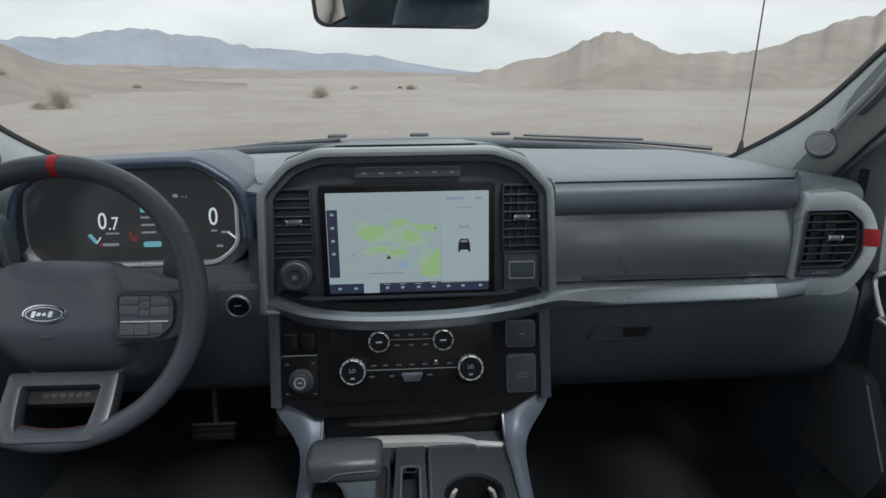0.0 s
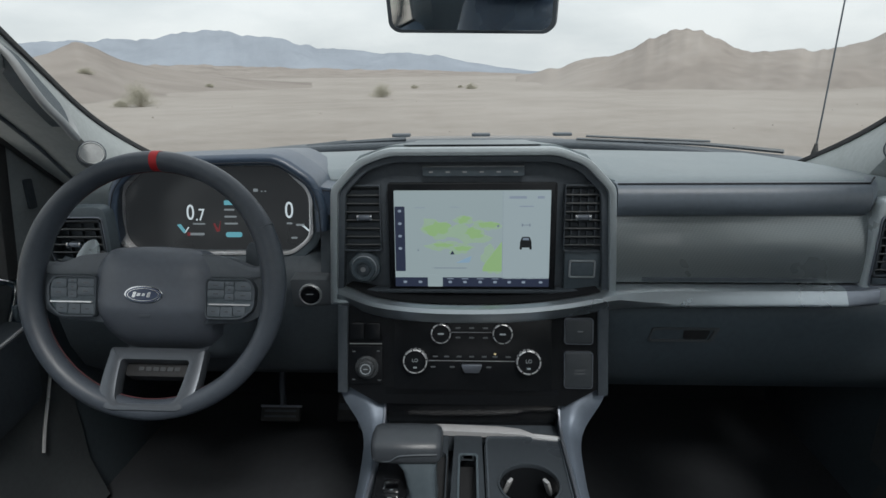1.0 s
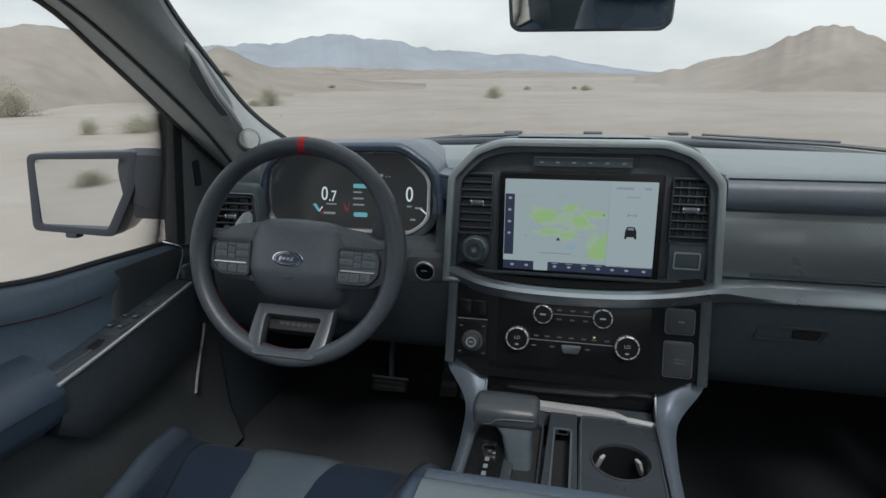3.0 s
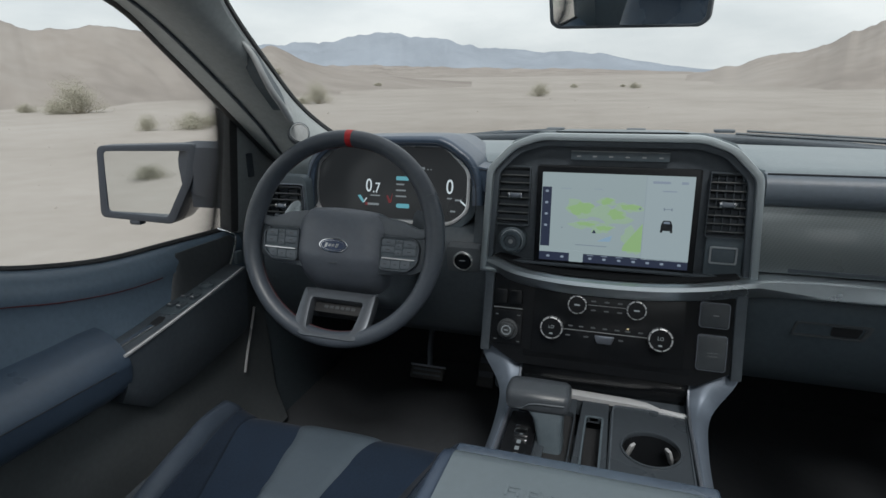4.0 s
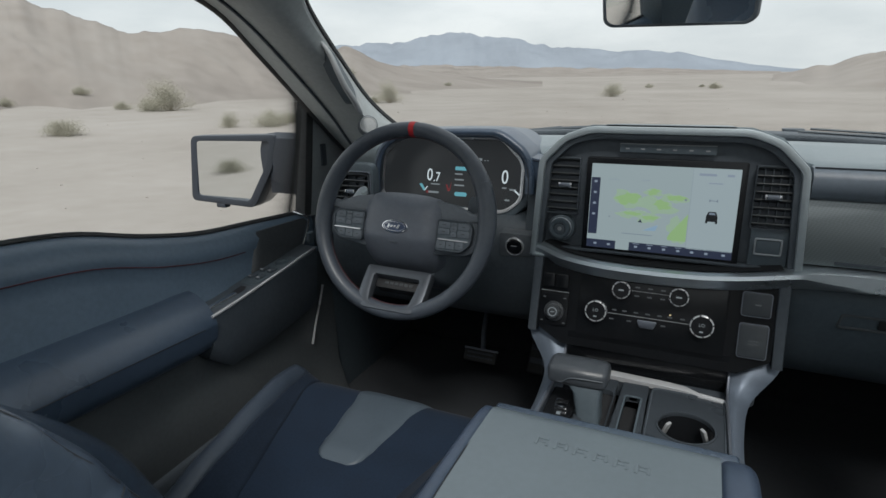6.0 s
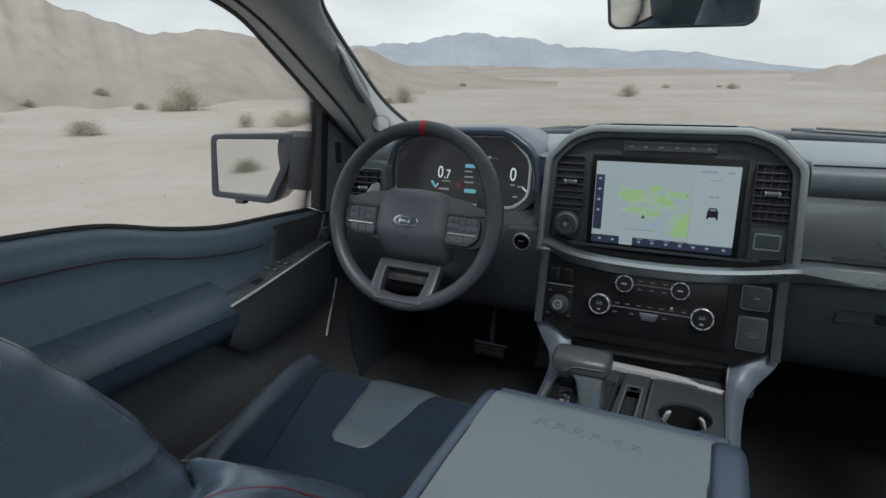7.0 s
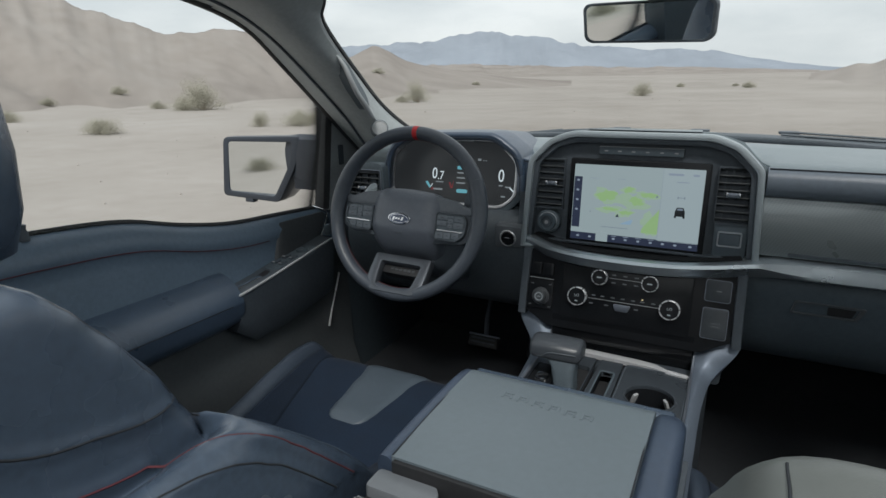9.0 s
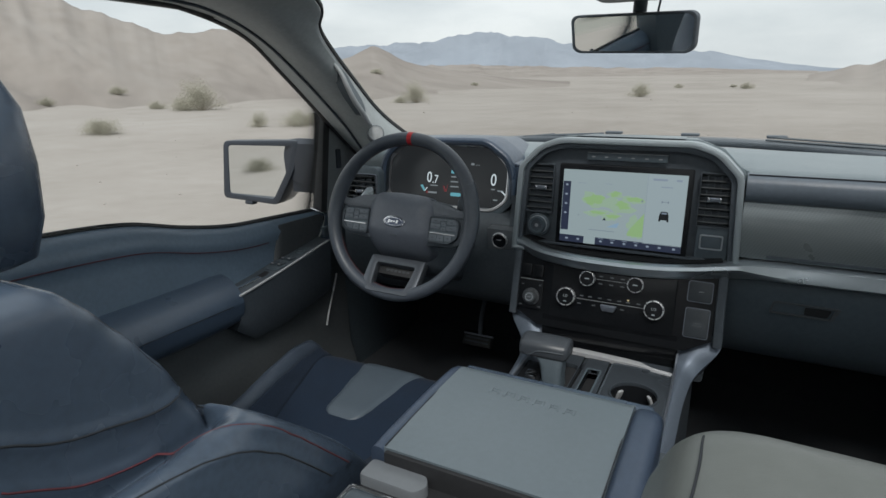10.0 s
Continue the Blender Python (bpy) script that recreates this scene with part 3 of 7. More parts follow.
def hood():
    th = thing("bonnet", (0, 2.2, 1.2), "dark grey painted truck bonnet with a raised middle", "bonnet")
    def f(u, v):
        x = (u - 0.5) * 1.84
        y = 1.62 + v * 1.15
        z = 1.452 - 0.06 * v ** 2 - 0.05 * abs(2 * u - 1) ** 3
        z += 0.020 * (1 / (1 + math.exp((abs(x) - 0.40) * 50)))
        return Vector((x, y, z))
    bm = grid_surface(f, 60, 16)
    ext = bmesh.ops.extrude_face_region(bm, geom=bm.faces[:])
    bmesh.ops.translate(bm, vec=(0, 0, -0.03), verts=[v for v in ext["geom"] if isinstance(v, bmesh.types.BMVert)])
    part("panel", bm, PAINT, th)
    part("front_clip", box(None, (0, 2.2, 1.05), (1.6, 1.0, 0.6), 0.05), BLACK, th, "black engine bay")
    for x in (-0.265, 0.040, 0.348):
        part("vent_cap", prism(rrect(0.07, 0.05, 0.012, 3), -0.004, 0.006, Matrix.Translation((x, 2.25, 1.468)), 0.003), BLACK, th, "small black raised vent cap")
    cowl = sweep(smooth([(-0.86, 1.55, 1.463), (-0.45, 1.62, 1.497), (0, 1.645, 1.507), (0.45, 1.62, 1.497), (0.86, 1.55, 1.463)], 8), rrect(0.09, 0.018, 0.006, 2))
    part("cowl", cowl, BLACK, th, "black plastic cowl strip")


hood()


def wiper(name, pts):
    th = thing(name, pts[0], "black windscreen wiper resting on the cowl", "wiper", "windscreen wipers")
    part("arm", tube(smooth(pts, 6), lambda t: 0.0065 - 0.003 * t, 6), BLACK, th)
    part("blade", tube([Vector(p) + Vector((0.03, 0.02, 0.005)) for p in pts[1:]], 0.0035, 6), BLACK, th)


wiper("wiper", [(0.83, 1.60, 1.484), (0.62, 1.615, 1.503), (0.43, 1.63, 1.511), (0.29, 1.64, 1.517)])
wiper("wiper", [(-0.18, 1.63, 1.521), (-0.38, 1.625, 1.510), (-0.49, 1.61, 1.499)])

aerial = thing("radio_aerial", (0.924, 1.62, 1.44), "thin black whip aerial on the wing", "aerial")
part("mast", tube([(0.924, 1.62, 1.48), (0.927, 1.62, 1.60), (0.936, 1.62, 2.15)], lambda t: 0.0024 - 0.0006 * t, 6), BLACK, aerial)
part("foot", lathe([(0.011, 0), (0.010, 0.03), (0.004, 0.062)], Matrix.Translation((0.924, 1.62, 1.44)), 12), RUBBER, aerial)


# ---- screen pillars ----
PILLAR_ROWS = [  # screen edge, inboard bulge, inboard rear, door edge
    ((-0.745, 1.470, 1.462), (-0.735, 1.28, 1.41), (-0.75, 1.215, 1.41), (-0.84, 1.26, 1.41)),
    ((-0.772, 1.318, 1.541), (-0.722, 1.18, 1.505), (-0.735, 1.13, 1.500), (-0.87, 1.15, 1.52)),
    ((-0.763, 1.167, 1.616), (-0.708, 1.065, 1.580), (-0.72, 1.045, 1.585), (-0.87, 1.046, 1.604)),
    ((-0.717, 0.987, 1.707), (-0.694, 0.920, 1.700), (-0.712, 0.865, 1.715), (-0.87, 0.892, 1.727)),
    ((-0.674, 0.841, 1.780), (-0.665, 0.775, 1.780), (-0.685, 0.70, 1.795), (-0.87, 0.775, 1.812)),
    ((-0.640, 0.765, 1.818), (-0.620, 0.69, 1.835), (-0.64, 0.57, 1.840), (-0.87, 0.627, 1.857)),
    ((-0.590, 0.712, 1.852), (-0.56, 0.62, 1.872), (-0.63, 0.42, 1.862), (-0.87, 0.50, 1.868)),
    ((-0.555, 0.60, 1.895), (-0.56, 0.52, 1.905), (-0.64, 0.10, 1.868), (-0.87, 0.10, 1.872)),
]


def pillar(side, label):
    th = thing("screen_pillar", (side * -0.78, 1.1, 1.2), label, "pillar", "screen pillars")
    secs = []
    rows = [smooth([r[k] for r in PILLAR_ROWS], 5) for k in range(4)]
    for a, b, c, d in zip(*rows):
        out = [a, a * 0.6 + b * 0.4 + Vector((0.006, 0, 0)), b, b * 0.5 + c * 0.5 + Vector((0.008, 0, 0)), c, c * 0.5 + d * 0.5 + Vector((0.004, 0, -0.006)), d, d + Vector((-0.09, 0.12, 0.0)), a + Vector((-0.13, 0.05, 0.0))]
        secs.append([Vector((side * p.x * (1.0 if side > 0 else 1.058), p.y, p.z)) for p in out])
    part("trim", loft(secs), PILLAR, th)
    edge = [p + Vector((0.001, 0.004, 0.004)) for p in rows[0]]
    bm = sweep(edge, rrect(0.006, 0.010, 0.002, 2))
    part("screen_seal", bm if side > 0 else mirror_x(bm, 1.058), RUBBER, th, "black rubber windscreen seal")
    edge = [p + Vector((-0.006, 0.012, 0.004)) for p in rows[3]]
    bm = sweep(edge, rrect(0.022, 0.024, 0.006, 2))
    part("door_seal", bm if side > 0 else mirror_x(bm, 1.058), RUBBER, th, "black rubber door seal")
    groove = [c * 0.42 + d * 0.58 + Vector((0.006, -0.002, -0.008)) for c, d in zip(rows[2], rows[3])]
    bm = tube(groove, 0.0035, 6)
    part("trim_gap", bm if side > 0 else mirror_x(bm, 1.058), BLACK, th, "dark gap between door frame and trim")
    # grab handle: a bowed lip round a dark slab, for a recess's shade
    lip_path = smooth([(-0.688, 0.872, 1.746), (-0.672, 0.880, 1.722), (-0.664, 0.892, 1.690), (-0.662, 0.915, 1.656), (-0.664, 0.950, 1.625), (-0.672, 0.985, 1.598), (-0.682, 1.003, 1.598), (-0.690, 1.006, 1.618), (-0.696, 1.000, 1.640)], 6)
    bm = sweep(lip_path, lambda t: [(a * (0.55 + 0.45 * math.sin(min(1.0, t * 1.6 + 0.08) * math.pi / 2)), b) for a, b in rrect(0.013, 0.011, 0.005, 3)], up=(1, -0.3, 0))
    part("grab_handle", bm if side > 0 else mirror_x(bm, 1.058), HANDLE, th, "moulded grab handle")
    hole = smooth([(-0.689, 0.884, 1.738), (-0.683, 0.895, 1.705), (-0.681, 0.915, 1.672), (-0.683, 0.950, 1.640), (-0.688, 0.985, 1.614), (-0.694, 1.000, 1.625), (-0.697, 0.992, 1.652), (-0.696, 0.955, 1.690), (-0.692, 0.915, 1.725)], 3, True)
    bm = loft([[p + Vector((0.006, 0, 0)) for p in hole], [p + Vector((-0.02, 0, 0)) for p in hole]])
    part("handle_shade", bm if side > 0 else mirror_x(bm, 1.058), CHARCOAL, th, "dark slab on the trim for the shade in the handle's recess", 60)
    # tweeter
    nrm = Vector((0.62, -0.74, 0.26))
    m = Matrix.Translation((-0.686, 1.041, 1.561)) @ nrm.to_track_quat("Z", "Y").to_matrix().to_4x4()
    bm = lathe([(0.0210, -0.02), (0.0210, 0.006), (0.0190, 0.009), (0.0175, 0.0075), (0.010, 0.0085), (0.0, 0.009)], m, 26)
    tweeter = part("tweeter", bm if side > 0 else mirror_x(bm, 1.058), PILLAR_GREY, th, "round grey tweeter grille")
    # black ring drawn for the dark shade round the grille
    bm = lathe([(0.0208, -0.02), (0.0208, 0.0045), (0.0230, 0.0045), (0.0234, -0.02)], m, 26, None, False)
    part("tweeter_shade", bm if side > 0 else mirror_x(bm, 1.058), BLACK, tweeter)


HANDLE = mat("pale_grey_handle", (0.38, 0.4, 0.41), 0.5, vary=0.06, grain=0.3)
PILLAR_GREY = mat("tweeter_grille", (0.32, 0.335, 0.34), 0.7, vary=0.15, scale=200, grain=0.8, grain_scale=1400)
pillar(1, "grey trimmed screen pillar with a grab handle and tweeter")
pillar(-1, "grey trimmed screen pillar beside the passenger dashboard")


# ---- dashboard ----
dash = thing("dashboard", (0, 1.3, 1.04), "full-width dark grey and navy truck dashboard with satin trim", "dashboard")


def cross(x0, x1, prof, n=2, bm=None):
    """A profile of (y, z) carried along x; prof may be a function of x."""
    xs = [x0 + (x1 - x0) * i / n for i in range(n + 1)]
    return loft([[Vector((x, y, z)) for y, z in (prof(x) if callable(prof) else prof)] for x in xs], True, True, bm)


def top_profile(x):
    f = 1.012 + 0.1 / (1 + math.exp((x - 0.235) * 220))
    c = 0.014 * (1 - (x / 0.8) ** 2)
    e = 0.02 * max(0, abs(x) - 0.66) / 0.14
    pts = [(f + 0.02, 1.42), (f, 1.47), (f + 0.003, 1.500 - e), (f + 0.014, 1.511 - e), (f + 0.04, 1.5155 - e), (1.25, 1.509 + c - e), (1.45, 1.497 + c - e), (1.555 - 0.05 * x * x, 1.486 + c - e), (1.575 - 0.05 * x * x, 1.46), (1.57 - 0.05 * x * x, 1.36)]
    return pts


part("top_pad", cross(-0.80, 0.80, top_profile, 90), VINYL, dash, "soft grey vinyl top pad")
# raised hump behind the centre surround
HUMP = [((0.250, 1.035, 1.500), (0.197, 1.035, 1.556), (0.145, 1.035, 1.5735)), ((0.235, 1.12, 1.500), (0.18, 1.12, 1.549), (0.13, 1.12, 1.567)), ((0.21, 1.28, 1.500), (0.165, 1.28, 1.538), (0.125, 1.28, 1.552)), ((0.18, 1.42, 1.49), (0.15, 1.42, 1.512), (0.12, 1.42, 1.520))]
secs = []
for a, b, c in HUMP:
    secs.append([Vector(a), Vector(b), Vector(c), Vector((-c[0], c[1], c[2])), Vector((-b[0], b[1], b[2])), Vector((-a[0], a[1], a[2])), Vector((-a[0], a[1], a[2] - 0.06)), Vector((a[0], a[1], a[2] - 0.06))])
part("hump", loft(secs), VINYL, dash, "raised vinyl hump behind the screen", 25)
hump_lid = loft([[Vector((s * w, y, z)) for s in (-1, 1)] + [Vector((s * w, y, z - 0.004)) for s in (1, -1)] for w, y, z in ((0.118, 1.035, 1.5745), (0.108, 1.2, 1.5635), (0.10, 1.36, 1.541))])
part("hump_cover", hump_lid, VINYL, dash, "flat speaker cover on the hump")

# passenger pad, woven panel, glovebox
pad = [(1.02, 1.45), (1.004, 1.4545), (0.994, 1.462), (0.990, 1.476), (0.991, 1.492), (0.997, 1.503), (1.008, 1.5085), (1.03, 1.509), (1.05, 1.47)]
PAD = mat("pad_blue_leather", (0.128, 0.155, 0.187), 0.36, vary=0.1, grain=0.5, spec=0.6)
part("pad_roll", cross(0.246, 0.662, pad, 4), PAD, dash, "padded navy leather roll", 60)
part("pad_corner", loft([[Vector((x, y + dy, z + dz)) for y, z in pad] for x, dy, dz in ((0.662, 0, 0), (0.680, 0.018, 0.004), (0.692, 0.035, 0.004))]), PAD, dash, "", 60)
part("pad_seam", tube([(0.248, 1.0065, 1.5092), (0.664, 1.0065, 1.5092), (0.688, 1.035, 1.514)], 0.0016, 6), SEAM, dash, "dark seam")
part("woven_panel", cross(0.246, 0.677, [(1.014, 1.456), (1.0055, 1.436), (0.9995, 1.412), (0.996, 1.385), (0.9955, 1.358), (0.998, 1.335), (1.03, 1.333), (1.04, 1.456)], 4), WEAVE, dash, "dark woven-look upper glovebox lid", 60)
part("panel_lip", prism(rounded([(0.30, 1.338), (0.605, 1.338), (0.60, 1.344), (0.30, 1.345)], 0.002, 2), 0, 0.004, Matrix.Translation((0, 0.9985, 0)) @ Matrix.Rotation(radians(90), 4, "X"), 0.001), BLACK, dash, "dark pull lip")
GB = [(1.005, 1.312), (0.992, 1.300), (0.992, 1.262), (1.0, 1.20), (1.018, 1.145), (1.05, 1.10), (1.10, 1.075), (1.30, 1.05), (1.50, 1.06), (1.50, 1.312)]
part("glovebox", cross(0.232, 0.812, GB, 4), GLOVE, dash, "dark grained glovebox", 50)
gm = plane((0.378, 0.9945, 1.235), -4)
part("glovebox_handle", ring(rounded([(-0.058, -0.014), (0.056, -0.014), (0.068, 0.015), (-0.052, 0.015)], 0.005), rounded([(-0.054, -0.010), (0.051, -0.010), (0.058, 0.011), (-0.048, 0.011)], 0.004), -0.01, 0.0035, gm, 0.001), POD_GREY, dash, "recessed glovebox handle")
# near-black block that puts the pocket's shade inside the handle
part("handle_shade", prism(rounded([(0.005, -0.008), (0.046, -0.008), (0.052, 0.009), (0.005, 0.009)], 0.003), -0.009, 0.0012, gm), SLOT_SHADE, dash)
KP = [(1.09, 1.372), (1.05, 1.358), (1.03, 1.335), (1.012, 1.30), (1.008, 1.25), (1.02, 1.19), (1.05, 1.13), (1.10, 1.09), (1.30, 1.06), (1.50, 1.06), (1.50, 1.372)]
part("knee_panel", cross(-0.79, -0.232, KP, 4), KNEE, dash, "dark knee panel under the dials", 50)
part("lower_cluster_panel", cross(-0.281, -0.245, [(1.05, 1.485), (1.045, 1.40), (1.03, 1.335), (1.07, 1.32), (1.10, 1.485)], 2), KNEE, dash, "dark panel beside the dials")

# satin band under the screen
band = smooth([(-0.240, 0.994, 1.3155), (-0.215, 0.983, 1.3125), (-0.165, 0.964, 1.302), (-0.09, 0.952, 1.297), (0, 0.949, 1.296), (0.09, 0.952, 1.298), (0.165, 0.960, 1.304), (0.235, 0.970, 1.313), (0.30, 0.976, 1.318), (0.45, 0.98, 1.318), (0.56, 0.982, 1.318), (0.640, 0.983, 1.318)], 6)
band_prof = [(0.003, -0.019), (0.010, -0.016), (0.0155, -0.008), (0.0205, 0.005), (0.0170, 0.0118), (0.009, 0.0150), (-0.035, 0.0150), (-0.035, -0.017)]
band_wide = [(0.010, -0.019), (0.017, -0.0165), (0.0200, -0.0135), (0.0195, -0.009), (0.008, 0.0100), (0.001, 0.0135), (-0.035, 0.0140), (-0.035, -0.019)]


def band_at(t):
    """The band's section: its upper chamfer widens beside the woven panel."""
    k = min(1.0, max(0.0, (t - 0.66) / 0.10))
    return [(a * (1 - k) + c * k, b * (1 - k) + d * k) for (a, b), (c, d) in zip(band_prof, band_wide)]


part("satin_band", sweep(band, band_at), BAND, dash, "satin grey trim band", 28)

# same trim in darker paint: the turned facet's shade is in the colour
part("band_end", loft([[Vector((x, 0.983 - a * k, 1.318 + b * h)) for a, b in band_wide] for x, k, h in ((0.6402, 1.0, 1.0), (0.665, 0.72, 0.94), (0.700, 0.30, 0.86))]), DARK_SATIN, dash, "facet where the band ends, painted darker for its shade", 30)
# added dark strip: the screen's black reflection in the band's top
part("ledge_dark_strip", sweep([p for p in band if abs(p[0]) < 0.226], [(0.004, 0.0172), (0.002, 0.0186), (-0.034, 0.0186), (-0.034, 0.0170)]), LEDGE_DARK, dash, "dark strip standing for the black reflection in the ledge")

# start button plate
sm = plane((-0.297, 1.010, 1.306), -6, 0)
part("start_plate", prism(rounded([(-0.036, -0.028), (0.036, -0.024), (0.044, 0.004), (0.034, 0.030), (-0.036, 0.030)], 0.006), -0.03, 0.004, sm, 0.003), START_SATIN, dash, "dark satin start button plate")
start = part("start_button", lathe([(0.0215, 0.003), (0.0215, 0.008), (0.0195, 0.0095), (0.0175, 0.0075)], sm, 30), BRIGHT, dash, "satin-ringed start button")
part("cap", lathe([(0.0178, 0.003), (0.0178, 0.0085), (0.016, 0.0105), (0, 0.011)], sm, 26), GLOSS, start)
part("symbol", prism(rrect(0.013, 0.0022, 0.0008, 2), 0.0108, 0.0114, sm @ Matrix.Translation((0, 0.003, 0))), ICON_DIM, start)

# centre surround
HS = plane((0, 0.994, 1.44), 4)


def arch(o, bottom):
    half = [(0.252 - o, bottom), (0.2415 - o, 0.066 - o * 0.4), (0.196 - o * 0.75, 0.114 - o * 0.75), (0.146 - o * 0.45, 0.1335 - o)]
    return half + [(-u, v) for u, v in reversed(half)]


part("centre_surround", ring(rounded(arch(0, -0.141), [0.002, 0.012, 0.016, 0.016, 0.016, 0.016, 0.012, 0.002]), rounded(arch(0.0135, -0.131), [0.002, 0.011, 0.014, 0.014, 0.014, 0.014, 0.011, 0.002]), -0.05, 0.018, HS, 0.005), ARCH_SATIN, dash, "satin grey arch round the screen", 30)
part("inner_surround", ring(rounded(arch(0.0125, -0.121), [0.002, 0.011, 0.014, 0.014, 0.014, 0.014, 0.011, 0.002]), rounded(arch(0.024, -0.115), [0.002, 0.011, 0.014, 0.014, 0.014, 0.014, 0.011, 0.002]), -0.04, 0.008, HS, 0.002), BLACK, dash)
part("centre_panel", prism(rounded(arch(0.0125, -0.124), [0.002, 0.012, 0.016, 0.016, 0.016, 0.016, 0.012, 0.002]), -0.06, -0.016, HS), BLACK, dash, "black recessed panel round the screen")


def vent(parent, m, pts, n, tab_u, tab_v, fin_depth=0.008, fins=3, label="black slatted air vent"):
    """An air vent: a dark well, slats across, and a chrome-ended tab. pts: its outline in u, v."""
    us, vs = [p[0] for p in pts], [p[1] for p in pts]
    c = ((min(us) + max(us)) / 2, (min(vs) + max(vs)) / 2)
    well = part("air_vent", prism(pts, -0.03, -0.022, m), BLACK, parent, label)
    inner = [(c[0] + (u - c[0]) * 0.955, c[1] + (v - c[1]) * 0.965) for u, v in pts]
    part("vent_frame", ring(pts, inner, -0.022, 0.004, m, 0.001), BLACK, well)
    def span(v):
        """The opening's two sides at height v."""
        xs = []
        for (ua, va), (ub, vb) in zip(inner, inner[1:] + inner[:1]):
            if (va - v) * (vb - v) <= 0 and va != vb:
                xs.append(ua + (ub - ua) * (v - va) / (vb - va))
        return (min(xs), max(xs)) if len(xs) >= 2 else None
    v0, v1 = min(vs), max(vs)
    for i in range(n):
        v = v0 + (v1 - v0) * (i + 0.6) / n
        s = span(v)
        if s:
            q = m @ Matrix.Translation((0, v, -0.006)) @ Matrix.Rotation(radians(-22), 4, "X")
            part("slat", box(None, ((s[0] + s[1]) / 2, 0, 0), (s[1] - s[0] - 0.001, 0.0028, 0.017), 0.0008, q, 1), VENT_SLAT, well)
    for k in range(fins):
        u = min(us) + (max(us) - min(us)) * (k + 1) / (fins + 1)
        part("fin", box(None, (u, (v0 + v1) / 2, fin_depth / 2 - 0.023), (0.0018, (v1 - v0) * 0.9, fin_depth), 0, m), BLACK, well)
    tab = part("tab", box(None, (tab_u, tab_v, 0.004), (0.027, 0.0095, 0.012), 0.003, m), DARK_SATIN, well, "small grey vent tab")
    for s in (-1, 1):
        part("tab_end", box(None, (tab_u + s * 0.0115, tab_v, 0.0055), (0.005, 0.0105, 0.012), 0.002, m), CHROME, tab, "chrome tab end")


VENT_SLAT = mat("vent_slat", (0.070, 0.076, 0.080), 0.38, vary=0.1)
vw = [(0.159, -0.047), (0.2265, -0.047), (0.2265, 0.054), (0.214, 0.070), (0.159, 0.070)]
vent(dash, HS @ Matrix.Translation((0, 0, -0.004)), rounded(vw, 0.003, 2), 8, 0.190, 0.014, 0.021, 4)
vent(dash, HS @ Matrix.Translation((0, 0, -0.004)), rounded([(-u, v) for u, v in reversed(vw)], 0.003, 2), 8, -0.187, 0.014)

# button bar over the screen
bar = part("button_bar", prism(rrect(0.174, 0.0165, 0.002, 2, (0.002, 0.0925)), -0.03, -0.006, HS, 0.001), CHARCOAL, dash, "narrow black button bar")
part("bar_edge", prism(rrect(0.174, 0.0012, 0.0004, 1, (0.002, 0.1008)), -0.02, -0.005, HS), MARKING, bar)
for k in range(6):
    u = -0.085 + (k + 0.5) * 0.174 / 6
    part("button_mark", prism(rrect(0.008, 0.0026, 0.001, 1, (u, 0.0915)), -0.006, -0.0055, HS), MARKING, bar)
    if k:
        part("gap", prism(rrect(0.0008, 0.014, 0.0002, 1, (-0.085 + k * 0.174 / 6, 0.0925)), -0.006, -0.0055, HS), CHARCOAL, bar)

# drive mode dial, and the switch opposite
km = HS @ Matrix.Translation((-0.191, -0.077, 0))
dial = part("mode_dial", lathe([(0.0285, -0.02), (0.0285, -0.006), (0.027, 0.0), (0.0215, 0.002), (0.021, 0.012), (0.0195, 0.015), (0.014, 0.0145), (0.0125, 0.011), (0, 0.0105)], km, 36), CHARCOAL, dash, "round black drive mode dial")
part("hub", lathe([(0.011, 0.009), (0.010, 0.0125), (0, 0.013)], km, 24), BLACK, dial)
part("dial_ring", lathe([(0.0225, 0.001), (0.0225, 0.0035), (0.0212, 0.0045)], km, 36), TRIM_MID, dial, "thin satin ring")
part("hub_mark", prism(circle(0.0045, 16), 0.0128, 0.0134, km), MARKING, dial)
for k in range(10):
    a = math.radians(36 * k)
    part("dial_mark", prism(rrect(0.0035, 0.0012, 0.0003, 1), -0.0005, 0.0003, km @ Matrix.Rotation(a, 4, "Z") @ Matrix.Translation((0.0245, 0, 0.0012))), ICON_DIM, dial)
sw = part("switch_block", prism(rrect(0.063, 0.074, 0.004, 3, (0.194, -0.084)), -0.02, -0.004, HS, 0.0015), CHARCOAL, dash, "dark switch block")
part("switch_frame", ring(rrect(0.046, 0.032, 0.004, 3, (0.193, -0.0785)), rrect(0.040, 0.026, 0.003, 3, (0.193, -0.0785)), -0.004, 0.0005, HS, 0.0008), TRIM_MID, sw)
part("switch_cap", prism(rrect(0.039, 0.025, 0.003, 3, (0.193, -0.0785)), -0.004, -0.0015, HS, 0.001), CHARCOAL, sw)

# touchscreen
TS = plane((0, 0.9915, 1.414), 5.5)
ts = part("touchscreen", prism(rrect(0.292, 0.216, 0.005, 3, (0, -0.008)), -0.022, -0.0006, TS, 0.002), GLOSS, dash, "large tablet-like touchscreen showing a map")


def flat(name, pts, layer, material, parent, m=TS):
    return part(name, prism(pts, layer * 0.0003 - 0.0004, layer * 0.0003, m), material, parent)


